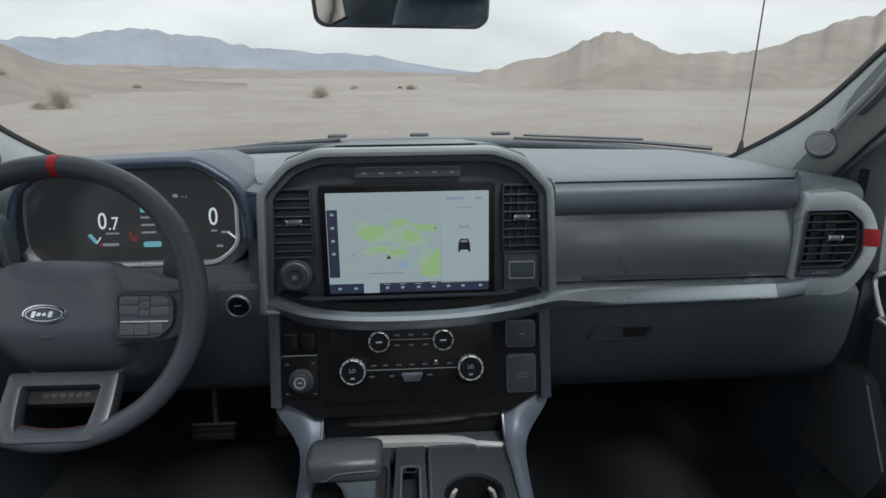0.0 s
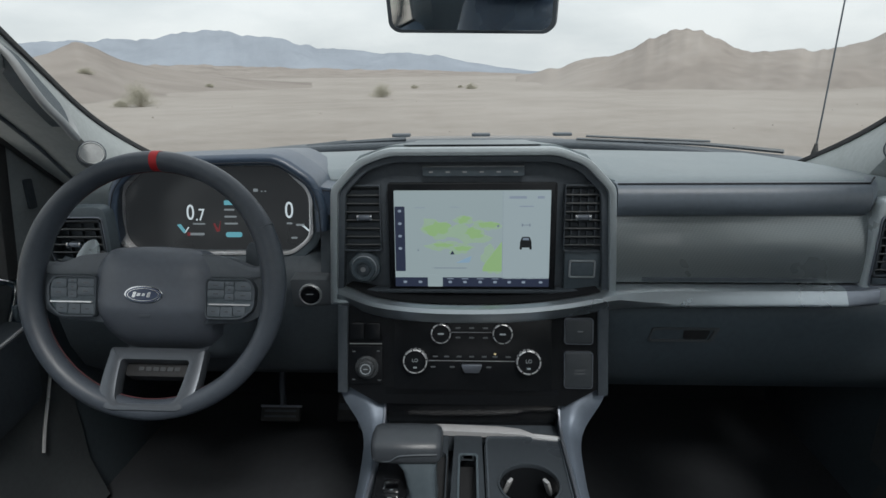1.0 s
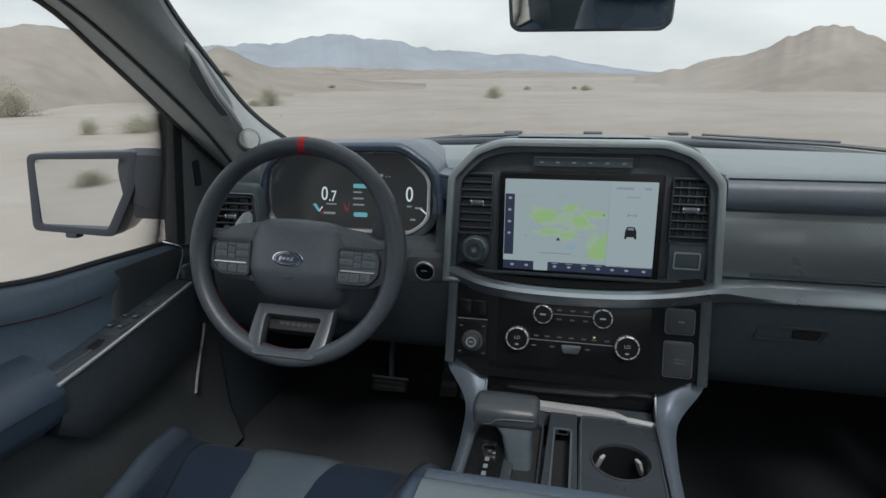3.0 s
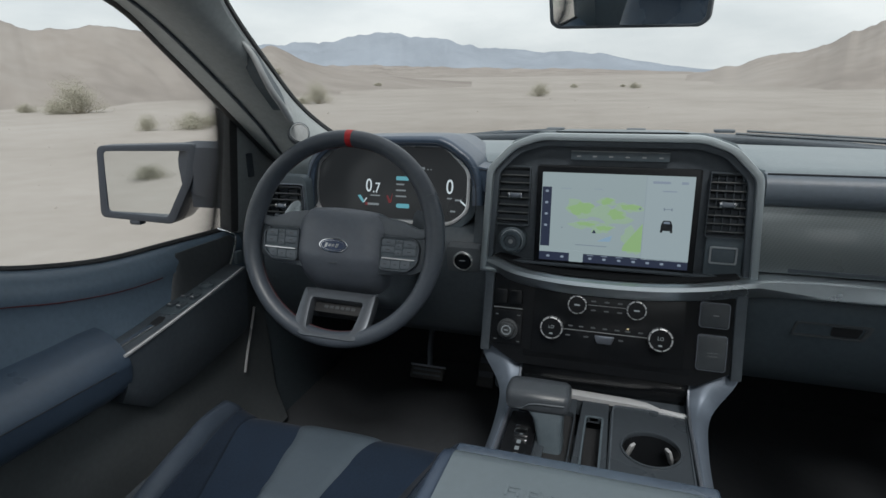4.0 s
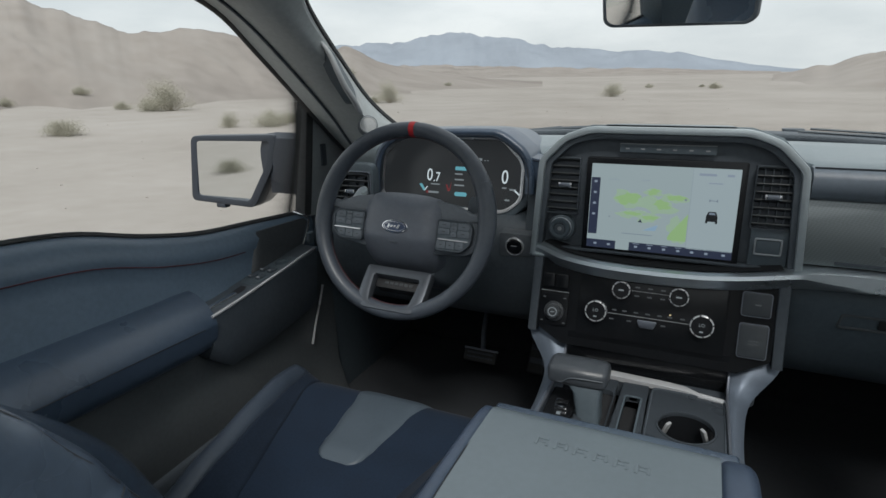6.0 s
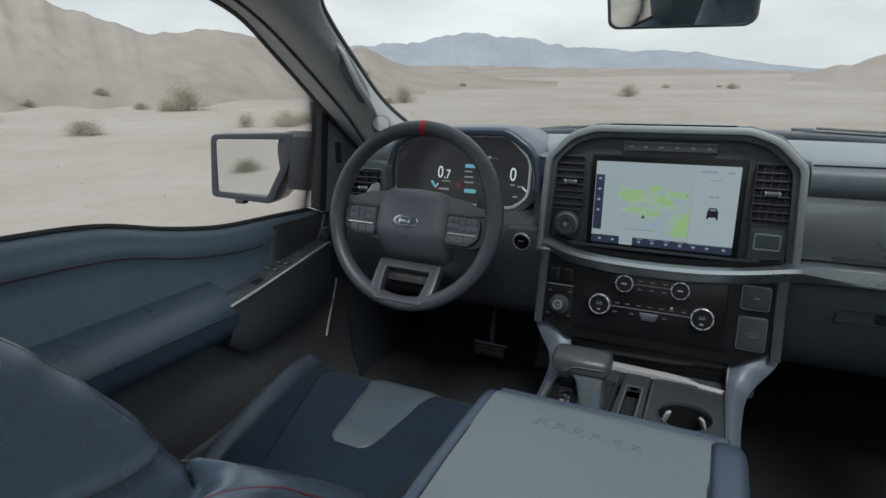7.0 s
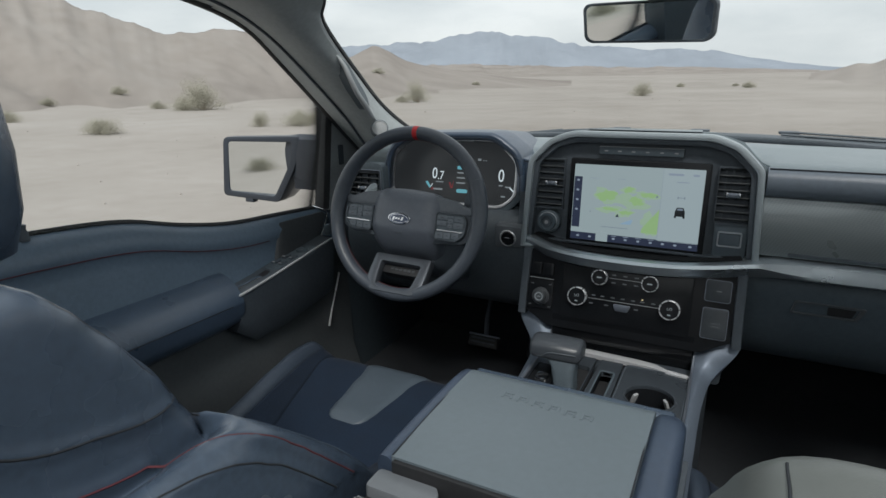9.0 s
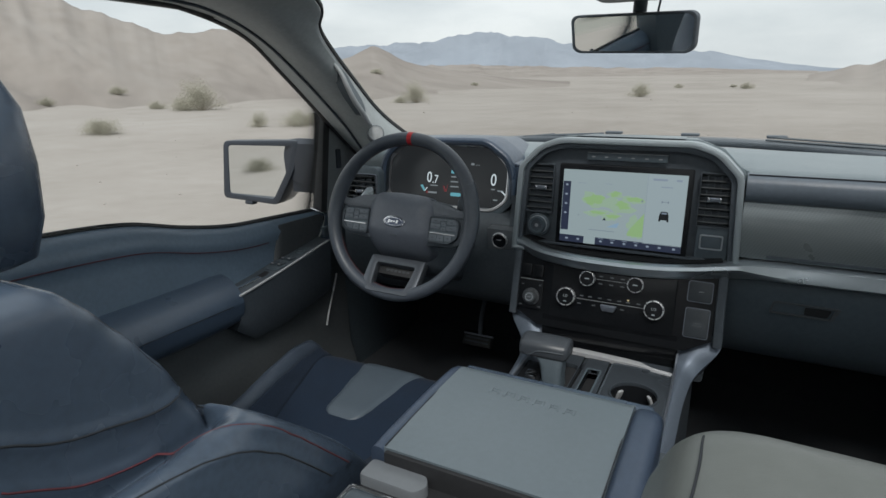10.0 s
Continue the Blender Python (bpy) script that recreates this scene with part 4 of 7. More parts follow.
def blob(c, rx, ry, seed, n=22):
    r = random.Random(seed)
    ph = [r.uniform(0, 6.28) for _ in range(4)]
    return [(c[0] + rx * math.cos(a) * k, c[1] + ry * math.sin(a) * k) for a in (2 * math.pi * i / n for i in range(n)) for k in (1 + 0.22 * math.sin(2 * a + ph[0]) + 0.16 * math.sin(5 * a + ph[1]) + 0.10 * math.sin(9 * a + ph[2]),)]


flat("picture", rrect(0.2705, 0.1705, 0.001, 1, (0, 0.0015)), 1, SCREEN_BG, ts)
flat("side_pane", rrect(0.080, 0.155, 0.0005, 1, (0.0945, 0.008)), 2, SCREEN_SIDE, ts)
flat("divider", rrect(0.0006, 0.155, 0.0002, 1, (0.0535, 0.008)), 3, SCREEN_ICON, ts)
flat("side_bar", rrect(0.0175, 0.115, 0.001, 1, (-0.1255, 0.0015)), 2, SCREEN_NAVY, ts)
flat("bottom_bar", rrect(0.2705, 0.0165, 0.0005, 1, (0, -0.0755)), 2, SCREEN_NAVY, ts)
flat("bar_rest", rrect(0.072, 0.006, 0.0005, 1, (-0.098, -0.0645)), 2, SCREEN_BG, ts)
flat("open_tab", rrect(0.0265, 0.021, 0.0008, 1, (-0.0645, -0.0735)), 3, SCREEN_BG, ts)
for c, rx, ry, seed in (((-0.060, 0.019), 0.026, 0.018, 11), ((-0.006, 0.010), 0.034, 0.016, 12), ((-0.014, 0.035), 0.014, 0.009, 13), ((0.026, 0.026), 0.022, 0.009, 16), ((-0.052, -0.010), 0.024, 0.009, 14), ((-0.020, -0.016), 0.020, 0.009, 15), ((0.036, -0.036), 0.018, 0.024, 17)):
    flat("map_meadow", [(min(u, 0.0525), v) for u, v in blob(c, rx, ry, seed)], 2, SCREEN_MEADOW, ts)
for c, rx, ry, seed in (((-0.060, 0.020), 0.019, 0.013, 1), ((-0.014, 0.036), 0.010, 0.006, 2), ((0.029, 0.027), 0.015, 0.006, 4), ((0.004, 0.012), 0.016, 0.008, 5), ((-0.050, -0.009), 0.014, 0.004, 7), ((-0.016, -0.015), 0.012, 0.005, 8)):
    flat("map_wood", blob(c, rx, ry, seed), 3, SCREEN_GREEN, ts)
flat("map_wood", rounded([(0.0525, -0.002), (0.0525, -0.056), (0.018, -0.056), (0.020, -0.046), (0.036, -0.024)], [0.001, 0.001, 0.004, 0.006, 0.008], 3), 3, SCREEN_GREEN, ts)
flat("map_lake", rounded([(-0.028, -0.041), (-0.004, -0.040), (0.000, -0.028), (-0.012, -0.033)], 0.002, 3), 4, SCREEN_LAKE, ts)
flat("map_arrow", [(-0.038, -0.0255), (-0.034, -0.0185), (-0.030, -0.0255)], 4, SCREEN_NAVY, ts)
flat("map_pin", circle(0.0022, 10, (0.0455, 0.025)), 4, SCREEN_MARK, ts)
flat("map_road", rrect(0.058, 0.0012, 0.0004, 1, (-0.038, -0.050)), 4, SCREEN_MARK, ts)
flat("map_road", rrect(0.020, 0.0009, 0.0003, 1, (-0.09, 0.057)), 4, SCREEN_ICON, ts)
flat("map_road", rrect(0.016, 0.0009, 0.0003, 1, (-0.03, 0.058)), 4, SCREEN_ICON, ts)
flat("map_mark", circle(0.0015, 8, (-0.094, -0.018)), 4, SCREEN_MARK, ts)
flat("clock_bar", rrect(0.030, 0.0045, 0.001, 1, (0.079, 0.0745)), 4, SCREEN_ICON, ts)
flat("clock_bar", rrect(0.012, 0.0045, 0.001, 1, (0.118, 0.0745)), 4, SCREEN_ICON, ts)
flat("title_bar", rrect(0.024, 0.002, 0.0005, 1, (0.094, 0.059)), 4, SCREEN_ICON, ts)
flat("axle_mark", rrect(0.013, 0.0012, 0.0004, 1, (0.0935, 0.0265)), 4, SCREEN_MARK, ts)
for u in (0.087, 0.1):
    flat("axle_wheel", rrect(0.0022, 0.0052, 0.0006, 1, (u, 0.0265)), 4, SCREEN_MARK, ts)
car = flat("car_symbol", rounded([(0.0835, -0.013), (0.1035, -0.013), (0.1035, -0.003), (0.100, 0.006), (0.087, 0.006), (0.0835, -0.003)], 0.002, 2), 4, SCREEN_BLACK, ts)
flat("car_glass", rounded([(0.0875, 0.0), (0.0995, 0.0), (0.098, 0.0042), (0.089, 0.0042)], 0.0008, 2), 5, SCREEN_MARK, car)
for u in (0.085, 0.102):
    flat("car_wheel", rrect(0.004, 0.006, 0.001, 1, (u, -0.0135)), 5, SCREEN_BLACK, car)
for v in (0.051, 0.029, 0.007, -0.015):
    flat("side_icon", rrect(0.006, 0.0045, 0.0012, 1, (-0.1255, v)), 4, SCREEN_ICON, ts)
for u in (-0.118, -0.091, -0.038, -0.012, 0.015, 0.041, 0.066, 0.091, 0.121):
    flat("bar_icon", rrect(0.0065, 0.0042, 0.0012, 1, (u, -0.0755)), 4, SCREEN_ICON, ts)
    if -0.05 < u < 0.05:
        flat("bar_word", rrect(0.012, 0.0012, 0.0004, 1, (u, -0.0695)), 4, SCREEN_ICON, ts)

# lower centre stack
STACK_KEY = mat("stack_key_plastic", (0.042, 0.05, 0.058), 0.5, vary=0.1, grain=0.4)
CL = plane((0, 0.942, 1.229), 15)
stack_pts = [(-0.219, 0.075), (-0.219, -0.070), (-0.165, -0.100), (0.165, -0.100), (0.219, -0.070), (0.219, 0.075)]
part("stack_panel", prism(stack_pts, -0.05, -0.004, CL), GLOSS, dash, "black lower stack panel")
part("climate_panel", prism(rounded([(-0.137, 0.055), (-0.137, -0.074), (0.14, -0.074), (0.14, 0.055)], 0.004, 2), -0.03, 0.0, CL, 0.001), GLOSS, dash, "gloss black climate panel")
part("climate_lower", loft([[CL @ Vector((u, v, d)) for v, d in ((-0.070, -0.001), (-0.100, -0.008), (-0.125, -0.022), (-0.150, -0.045), (-0.150, -0.06), (-0.07, -0.06))] for u in (-0.152, 0.0, 0.152)]), GLOSS, dash, "gloss black slope above the tray", 60)


def knob(m, r, text=""):
    k = part("climate_knob", lathe([(r * 0.98, -0.004), (r, 0.002), (r, 0.012), (r * 0.97, 0.0155), (r * 0.90, 0.016), (r * 0.86, 0.0145)], m, 36), BRIGHT, dash, "chrome-ringed climate knob", 30)
    for i in range(18):
        part("rib", box(None, (r * 0.985, 0, 0.008), (0.0022, 0.0030, 0.010), 0.0006, m @ Matrix.Rotation(math.radians(20 * i), 4, "Z"), 1), CHROME, k)
    for i in range(8):
        part("notch", box(None, (r * 0.935, 0, 0.0152), (r * 0.15, 0.0022, 0.003), 0, m @ Matrix.Rotation(math.radians(45 * i + 12), 4, "Z"), 1), SLOT_SHADE, k)
    part("face", prism(circle(r * 0.87, 30), 0.0, 0.0148, m), GLOSS, k, "black display face")
    if text:
        lettering(text, r * 0.40, m @ Matrix.Translation((0, r * 0.1, 0.0151)), DIAL_DIM, k, "letters")
        part("mark", prism(rrect(r * 0.32, r * 0.14, 0.0006, 1, (0, -r * 0.48)), 0.0148, 0.0153, m), DIAL_DIM, k)
    else:
        part("mark", prism(rrect(r * 0.6, r * 0.16, 0.0005, 1), 0.0148, 0.0153, m), DIAL_DIM, k)


for u in (-0.0535, 0.0535):
    knob(CL @ Matrix.Translation((u, 0.029, 0.0)), 0.0175)
for u in (-0.0985, 0.0985):
    knob(CL @ Matrix.Translation((u, -0.020, 0.0)), 0.0215, "LO")
part("climate_line", prism(rrect(0.070, 0.0012, 0.0004, 1, (0, 0.0295)), 0.0, 0.0008, CL), MARKING, dash)
part("climate_line", prism(rrect(0.152, 0.0014, 0.0004, 1, (0, -0.021)), 0.0, 0.0008, CL), MARKING, dash)
for v, us in ((0.037, (-0.024, 0, 0.024)), (0.020, (-0.024, 0, 0.024)), (-0.0135, (-0.064, -0.044, -0.022, 0, 0.022, 0.041, 0.064)), (-0.032, (-0.068, -0.034, 0.030))):
    for u in us:
        part("climate_mark", prism(rrect(0.009, 0.0028, 0.0008, 1, (u, v)), 0.0, 0.0006, CL), ICON_DIM, dash)
part("climate_lamp", prism(rrect(0.004, 0.003, 0.0008, 1, (0.041, -0.0085)), 0.0, 0.0007, CL), AMBER, dash)
part("climate_tab", prism(rounded([(-0.019, -0.026), (0.019, -0.026), (0.013, -0.041), (-0.013, -0.041)], 0.003, 2), 0.0, 0.008, CL, 0.0015), DARK_SATIN, dash, "grey climate tab")

lm = CL @ Matrix.Translation((-0.187, -0.03, 0))
part("side_pod", prism(rrect(0.060, 0.068, 0.004, 3), -0.012, 0.001, lm, 0.001), GLOSS, dash, "dark pod with a small dial")
sd = part("axle_dial", lathe([(0.021, -0.002), (0.0205, 0.004), (0.016, 0.005), (0.0155, 0.014), (0.013, 0.0165), (0, 0.017)], lm @ Matrix.Translation((0.002, -0.004, 0)), 32), DOOR_BLACK, dash, "small black axle dial")
part("dial_symbol", ring(circle(0.0095, 20), circle(0.0078, 20), 0.0164, 0.0174, lm @ Matrix.Translation((0.002, -0.004, 0))), DIAL_DIM, sd)
part("dial_symbol", prism(rrect(0.008, 0.0016, 0.0005, 1), 0.0164, 0.0174, lm @ Matrix.Translation((0.002, -0.004, 0))), DIAL_DIM, sd)
for u, v in ((-0.021, 0.024), (0.022, 0.025), (-0.022, -0.026), (0.024, -0.027)):
    part("pod_mark", prism(rrect(0.006, 0.0022, 0.0006, 1, (u, v)), 0.001, 0.0016, lm), ICON_DIM, dash)
part("pod_line", prism(rrect(0.058, 0.0016, 0.0005, 1, (0, 0.038)), 0.0, 0.001, lm), MARKING, dash)
for u in (-0.014, 0.015):
    part("rocker", prism(rrect(0.024, 0.030, 0.004, 3, (u, 0.060)), -0.012, 0.004, lm, 0.002), GLOSS, dash, "black rocker switch")
for v, h in ((0.033, 0.043), (-0.035, 0.062)):
    b = part("stack_button", prism(rrect(0.047, h, 0.005, 3, (0.186, v)), -0.01, 0.004, CL, 0.002), STACK_KEY, dash, "large dark grey stack button")
    part("button_rim", ring(rrect(0.050, h + 0.003, 0.006, 3, (0.186, v)), rrect(0.047, h, 0.005, 3, (0.186, v)), -0.01, 0.0022, CL), DARK_SATIN, b)
    for k in range(1 if h < 0.05 else 2):
        part("button_mark", prism(rrect(0.010 if h < 0.05 else 0.018, 0.0024, 0.0006, 1, (0.188, v - k * 0.006)), 0.004, 0.0046, CL), ICON_DIM, b)

# satin legs from the stack to the console
for side in (-1, 1):
    strip = sweep([(side * 0.2275, 0.972, 1.30), (side * 0.2285, 0.955, 1.22), (side * 0.2315, 0.945, 1.145)], rrect(0.019, 0.03, 0.004, 2), up=(0, 1, 0))
    part("stack_edge", strip, BLACK, dash, "dark edge strip")

# ---- dials ----
CLU = plane((-0.495, 1.092, 1.449), 12)


def clu(o):
    return rounded([(-0.158 - o, -0.083 - o), (0.150 + o * 0.6, -0.083 - o), (0.187 + o, -0.055 - o * 0.4), (0.187 + o, 0.028 + o * 0.4), (0.132 + o * 0.5, 0.080 + o), (-0.132 - o * 0.5, 0.080 + o), (-0.182 - o, 0.036 + o * 0.4), (-0.182 - o, -0.055 - o * 0.4)], 0.018, 4)


cl = part("dial_display", prism(clu(0.0), -0.02, -0.006, CLU), DIAL_GLASS, dash, "wide digital dial display showing 0.7 and 0")
part("cluster_bezel", ring(clu(0.0075), clu(0.0), -0.03, 0.016, CLU, 0.0025), BRIGHT, cl, "satin silver bezel")
part("cluster_shade", ring(clu(0.022), clu(0.0065), -0.04, 0.012, CLU, 0.003), CHARCOAL, cl)
part("dial_face", prism(clu(-0.001), -0.006, -0.0052, CLU), DIAL_FACE, cl)
lettering("0", 0.042, CLU @ Matrix.Translation((-0.052, -0.010, -0.004)) @ Matrix.Diagonal((0.78, 1, 1, 1)), DIAL_WHITE, cl, "digits")
lettering(".7", 0.033, CLU @ Matrix.Translation((-0.033, -0.0145, -0.004)) @ Matrix.Diagonal((0.78, 1, 1, 1)), DIAL_WHITE, cl, "digits")
lettering("0", 0.045, CLU @ Matrix.Translation((0.143, -0.006, -0.004)) @ Matrix.Diagonal((0.78, 1, 1, 1)), DIAL_WHITE, cl, "digits")


def lit(name, pts, material):
    part(name, prism(pts, -0.0052, -0.0044, CLU), material, cl)


lit("word_bar", rrect(0.024, 0.003, 0.0008, 1, (-0.036, -0.031)), DIAL_DIM)
lit("word_bar", rrect(0.011, 0.0035, 0.0008, 1, (0.143, -0.030)), DIAL_DIM)
lit("word_bar", rrect(0.028, 0.005, 0.001, 1, (-0.040, -0.051)), DIAL_DIM)
lit("word_bar", rrect(0.006, 0.007, 0.001, 1, (-0.057, -0.051)), DIAL_RED)
lit("word_bar", rrect(0.012, 0.004, 0.001, 1, (0.152, -0.058)), DIAL_DIM)
lit("scale_tick", rounded([(-0.080, -0.033), (-0.073, -0.031), (-0.062, -0.046), (-0.067, -0.049)], 0.001, 2), DIAL_TEAL)
lit("scale_tick", rounded([(-0.066, -0.049), (-0.064, -0.049), (-0.056, -0.038), (-0.058, -0.037)], 0.0008, 2), DIAL_WHITE)
lit("scale_tick", rrect(0.016, 0.004, 0.001, 1, (0.164, -0.033)), DIAL_DIM)
lit("scale_tick", rounded([(0.166, -0.034), (0.169, -0.032), (0.184, -0.045), (0.182, -0.047)], 0.0006, 2), DIAL_WHITE)
lit("scale_arc", rounded([(-0.008, -0.030), (-0.004, -0.030), (0.002, -0.042), (0.007, -0.024), (0.005, -0.045), (-0.001, -0.047)], 0.0008, 2), DIAL_RED)
for k, (w, mt) in enumerate(((0.030, DIAL_TEAL), (0.020, DIAL_DIM), (0.024, DIAL_DIM), (0.026, DIAL_DIM))):
    lit("menu_row", rrect(w, 0.009 if k == 0 else 0.0035, 0.001, 1, (0.030 - (0.030 - w) / 2, 0.010 - k * 0.0135)), mt)
lit("menu_row", rrect(0.032, 0.010, 0.004, 2, (0.033, -0.052)), DIAL_TEAL)
for u, w in ((0.078, 0.009), (0.090, 0.003), (0.097, 0.003)):
    lit("icon", rrect(w, 0.006 if w > 0.005 else 0.0025, 0.0008, 1, (u, 0.034 if w > 0.005 else 0.032)), DIAL_DIM)

hood_path = smooth([(-0.657, 1.052, 1.400), (-0.656, 1.052, 1.445), (-0.642, 1.052, 1.498), (-0.611, 1.05, 1.532), (-0.580, 1.05, 1.5445), (-0.50, 1.05, 1.549), (-0.375, 1.05, 1.552), (-0.340, 1.05, 1.5485), (-0.309, 1.05, 1.530), (-0.284, 1.05, 1.508), (-0.271, 1.048, 1.470), (-0.268, 1.04, 1.42)], 5)
hood_deep = [(-0.010, -0.034), (0.004, -0.038), (0.010, -0.030), (0.008, 0.06), (-0.010, 0.22), (-0.036, 0.22), (-0.010, 0.02)]
hood_lip = [(-0.010, -0.034), (0.004, -0.038), (0.010, -0.030), (0.016, 0.0), (0.024, 0.030), (0.018, 0.030), (-0.004, -0.020)]


def hood_at(t):
    """The hood's section: a thin lip on the outer leg, a deep pad over the top."""
    k = min(1.0, max(0.0, (t - 0.20) / 0.14))
    return rounded([(a * (1 - k) + c * k, b * (1 - k) + d * k) for (a, b), (c, d) in zip(hood_lip, hood_deep)], 0.004, 3)


part("dial_hood", sweep(hood_path, hood_at, up=(0, 1, 0)), HOOD_NAVY, dash, "padded navy leather hood over the dials", 60)
part("hood_seam", tube([p + Vector((0, -0.0405, -0.004)) for p in hood_path], 0.0009, 5, up=(0, 1, 0)), SEAM, dash)
part("hood_fill", prism(rounded([(-0.21, -0.05), (0.2, -0.05), (0.2, 0.055), (0.135, 0.10), (-0.15, 0.10), (-0.21, 0.06)], 0.02, 3), -0.20, -0.03, CLU), CHARCOAL, dash)
part("hood_side", prism(rounded([(-0.338, 1.548), (-0.328, 1.549), (-0.288, 1.512), (-0.270, 1.501), (-0.238, 1.497), (-0.238, 1.450), (-0.278, 1.450), (-0.287, 1.500), (-0.308, 1.524)], [0.003, 0.008, 0.014, 0.016, 0.004, 0.004, 0.006, 0.008, 0.006], 4), -0.045, 0.022, plane((0, 1.05, 0), 0), 0.010, None, 4), HOOD_NAVY, dash, "navy leather side of the hood", 60)
part("hood_side_seam", tube(smooth([(-0.334, 1.0275, 1.546), (-0.322, 1.0275, 1.538), (-0.288, 1.0275, 1.506), (-0.270, 1.0275, 1.4965), (-0.240, 1.0275, 1.4935)], 5), 0.0010, 5, up=(0, 1, 0)), SEAM, dash)
part("hood_slope", loft([[Vector((x, y, z + dz)) for x, z in top] + [Vector((x, y, 1.45)) for x, z in reversed(top)] for y, dz, top in ((1.155, -0.003, [(-0.340, 1.535), (-0.300, 1.506), (-0.284, 1.500), (-0.236, 1.497)]), (1.20, -0.006, [(-0.340, 1.530), (-0.300, 1.508), (-0.284, 1.505), (-0.236, 1.504)]), (1.30, -0.010, [(-0.352, 1.520), (-0.300, 1.508), (-0.284, 1.508), (-0.236, 1.508)]))]), VINYL, dash, "grey vinyl falling away behind the dials", 60)


# ---- end vents ----
def end_vent(side):
    m = plane((0, 0.996, 0), 0)
    out = [(0.674, 1.296), (0.782, 1.296), (0.812, 1.330), (0.829, 1.374), (0.823, 1.418), (0.800, 1.459), (0.754, 1.489), (0.674, 1.485)]
    inn = [(0.684, 1.332), (0.740, 1.332), (0.764, 1.332), (0.783, 1.345), (0.799, 1.377), (0.790, 1.432), (0.760, 1.455), (0.684, 1.455)]
    vp = [(0.690, 1.349), (0.740, 1.349), (0.766, 1.349), (0.782, 1.358), (0.793, 1.384), (0.785, 1.430), (0.760, 1.450), (0.690, 1.450)]
    off = 0.0 if side > 0 else 0.028
    out, inn, vp = ([(a - off, b) for a, b in q] for q in (out, inn, vp))
    if side < 0:
        out = [(min(max(a, 0.648), 0.772), min(b, 1.474)) for a, b in out]
    o, i, v = ([(side * a, b) for a, b in q] for q in (out, inn, vp))
    if side < 0:
        o, i, v = (list(reversed(q)) for q in (o, i, v))
    part("vent_surround", ring(rounded(o, 0.02, 4), rounded(i, 0.008, 4), -0.12 if side > 0 else -0.02, 0.007, m, 0.005), SATIN if side > 0 else CHARCOAL, dash, "chunky surround of the end vent", 30)
    vent(dash, m, rounded(v, 0.006, 3), 7, side * (0.742 - off), 1.405)
    part("vent_edge", ring(rounded([(side * (0.737 - off) + (a - side * (0.737 - off)) * 1.03, 1.397 + (b - 1.397) * 1.03) for a, b in i], 0.008, 4), rounded([(side * (0.737 - off) + (a - side * (0.737 - off)) * 0.985, 1.397 + (b - 1.397) * 0.985) for a, b in i], 0.008, 4), -0.01, 0.0085, m, 0.001), DARK_SATIN, dash)
    if side > 0:
        part("vent_sill", prism(rounded([(0.692, 1.334), (0.764, 1.334), (0.778, 1.344), (0.692, 1.346)], 0.002, 2), -0.02, 0.002, m, 0.001), CHARCOAL, dash, "dark sill under the vent with small marks")
        for k in range(4):
            part("sill_mark", prism(rrect(0.005, 0.0035, 0.001, 2, (0.720 + 0.008 * k, 1.3395)), 0.0, 0.0028, m), MARKING, dash)
        part("red_accent", prism(rounded([(0.796, 1.389), (0.8285, 1.386), (0.8235, 1.418), (0.792, 1.421)], 0.003, 2), -0.02, 0.0095, m, 0.002), RED, dash, "small red accent on the vent surround")


end_vent(1)
end_vent(-1)


# ---- steering wheel ----
WC = Vector((-0.4896, 0.8338, 1.3877))
SW = plane(WC, 18.5, 1.5) @ Matrix.Rotation(radians(-1.4), 4, "Z")
wheel = thing("steering_wheel", (-0.482, 0.9, 1.33), "dark leather steering wheel with a red centre mark", "steering wheel")
R = 0.1905


def rim_arc(a0, a1, n, r, closed=False, grow=1.0):
    path = [SW @ Vector((R * math.sin(math.radians(a0 + (a1 - a0) * i / n)), R * math.cos(math.radians(a0 + (a1 - a0) * i / n)), 0)) for i in range(n if closed else n + 1)]
    return sweep(path, [(a * grow, b * grow) for a, b in circle(r, 16, ry=r * 1.12)], up=SW.to_3x3() @ Vector((0, 0, 1)), closed=closed)


rim = rim_arc(0, 360, 96, 0.0157, True)
for v in rim.verts:
    q = SW.inverted() @ v.co
    ang, rad = abs(math.degrees(math.atan2(q.x, q.y))), math.hypot(q.x, q.y)
    grip = math.exp(-((ang - 78) / 26) ** 2)
    to = R - 0.0028 * grip + (rad - R) * (1 + 0.19 * grip)
    v.co = SW @ Vector((q.x * to / rad, q.y * to / rad, q.z * (1 + 0.12 * grip)))
part("rim", rim, WHEEL_LEATHER, wheel, "dark blue-grey leather rim", 180)
part("red_mark", rim_arc(-1.0, 2.6, 8, 0.0157, grow=1.03), RED, wheel, "red leather centre mark", 60)
for a in (62, -62, 128, -128):
    part("rim_seam", rim_arc(a - 0.2, a + 0.2, 1, 0.0157, grow=1.008 + 0.10 * math.exp(-((abs(a) - 78) / 26) ** 2)), BLACK, wheel)
RIM_THREAD = mat("dull_red_thread", (0.065, 0.016, 0.02), 0.8, vary=0.3, scale=60)
stitch = [SW @ Vector(((R - 0.0148) * math.sin(math.radians(3.0 * i)), (R - 0.0148) * math.cos(math.radians(3.0 * i)), -0.006)) for i in range(120)]
part("rim_stitching", tube(stitch, 0.0014, 5, up=SW.to_3x3() @ Vector((0, 0, 1)), closed=True), RIM_THREAD, wheel, "dark red stitching inside the rim")


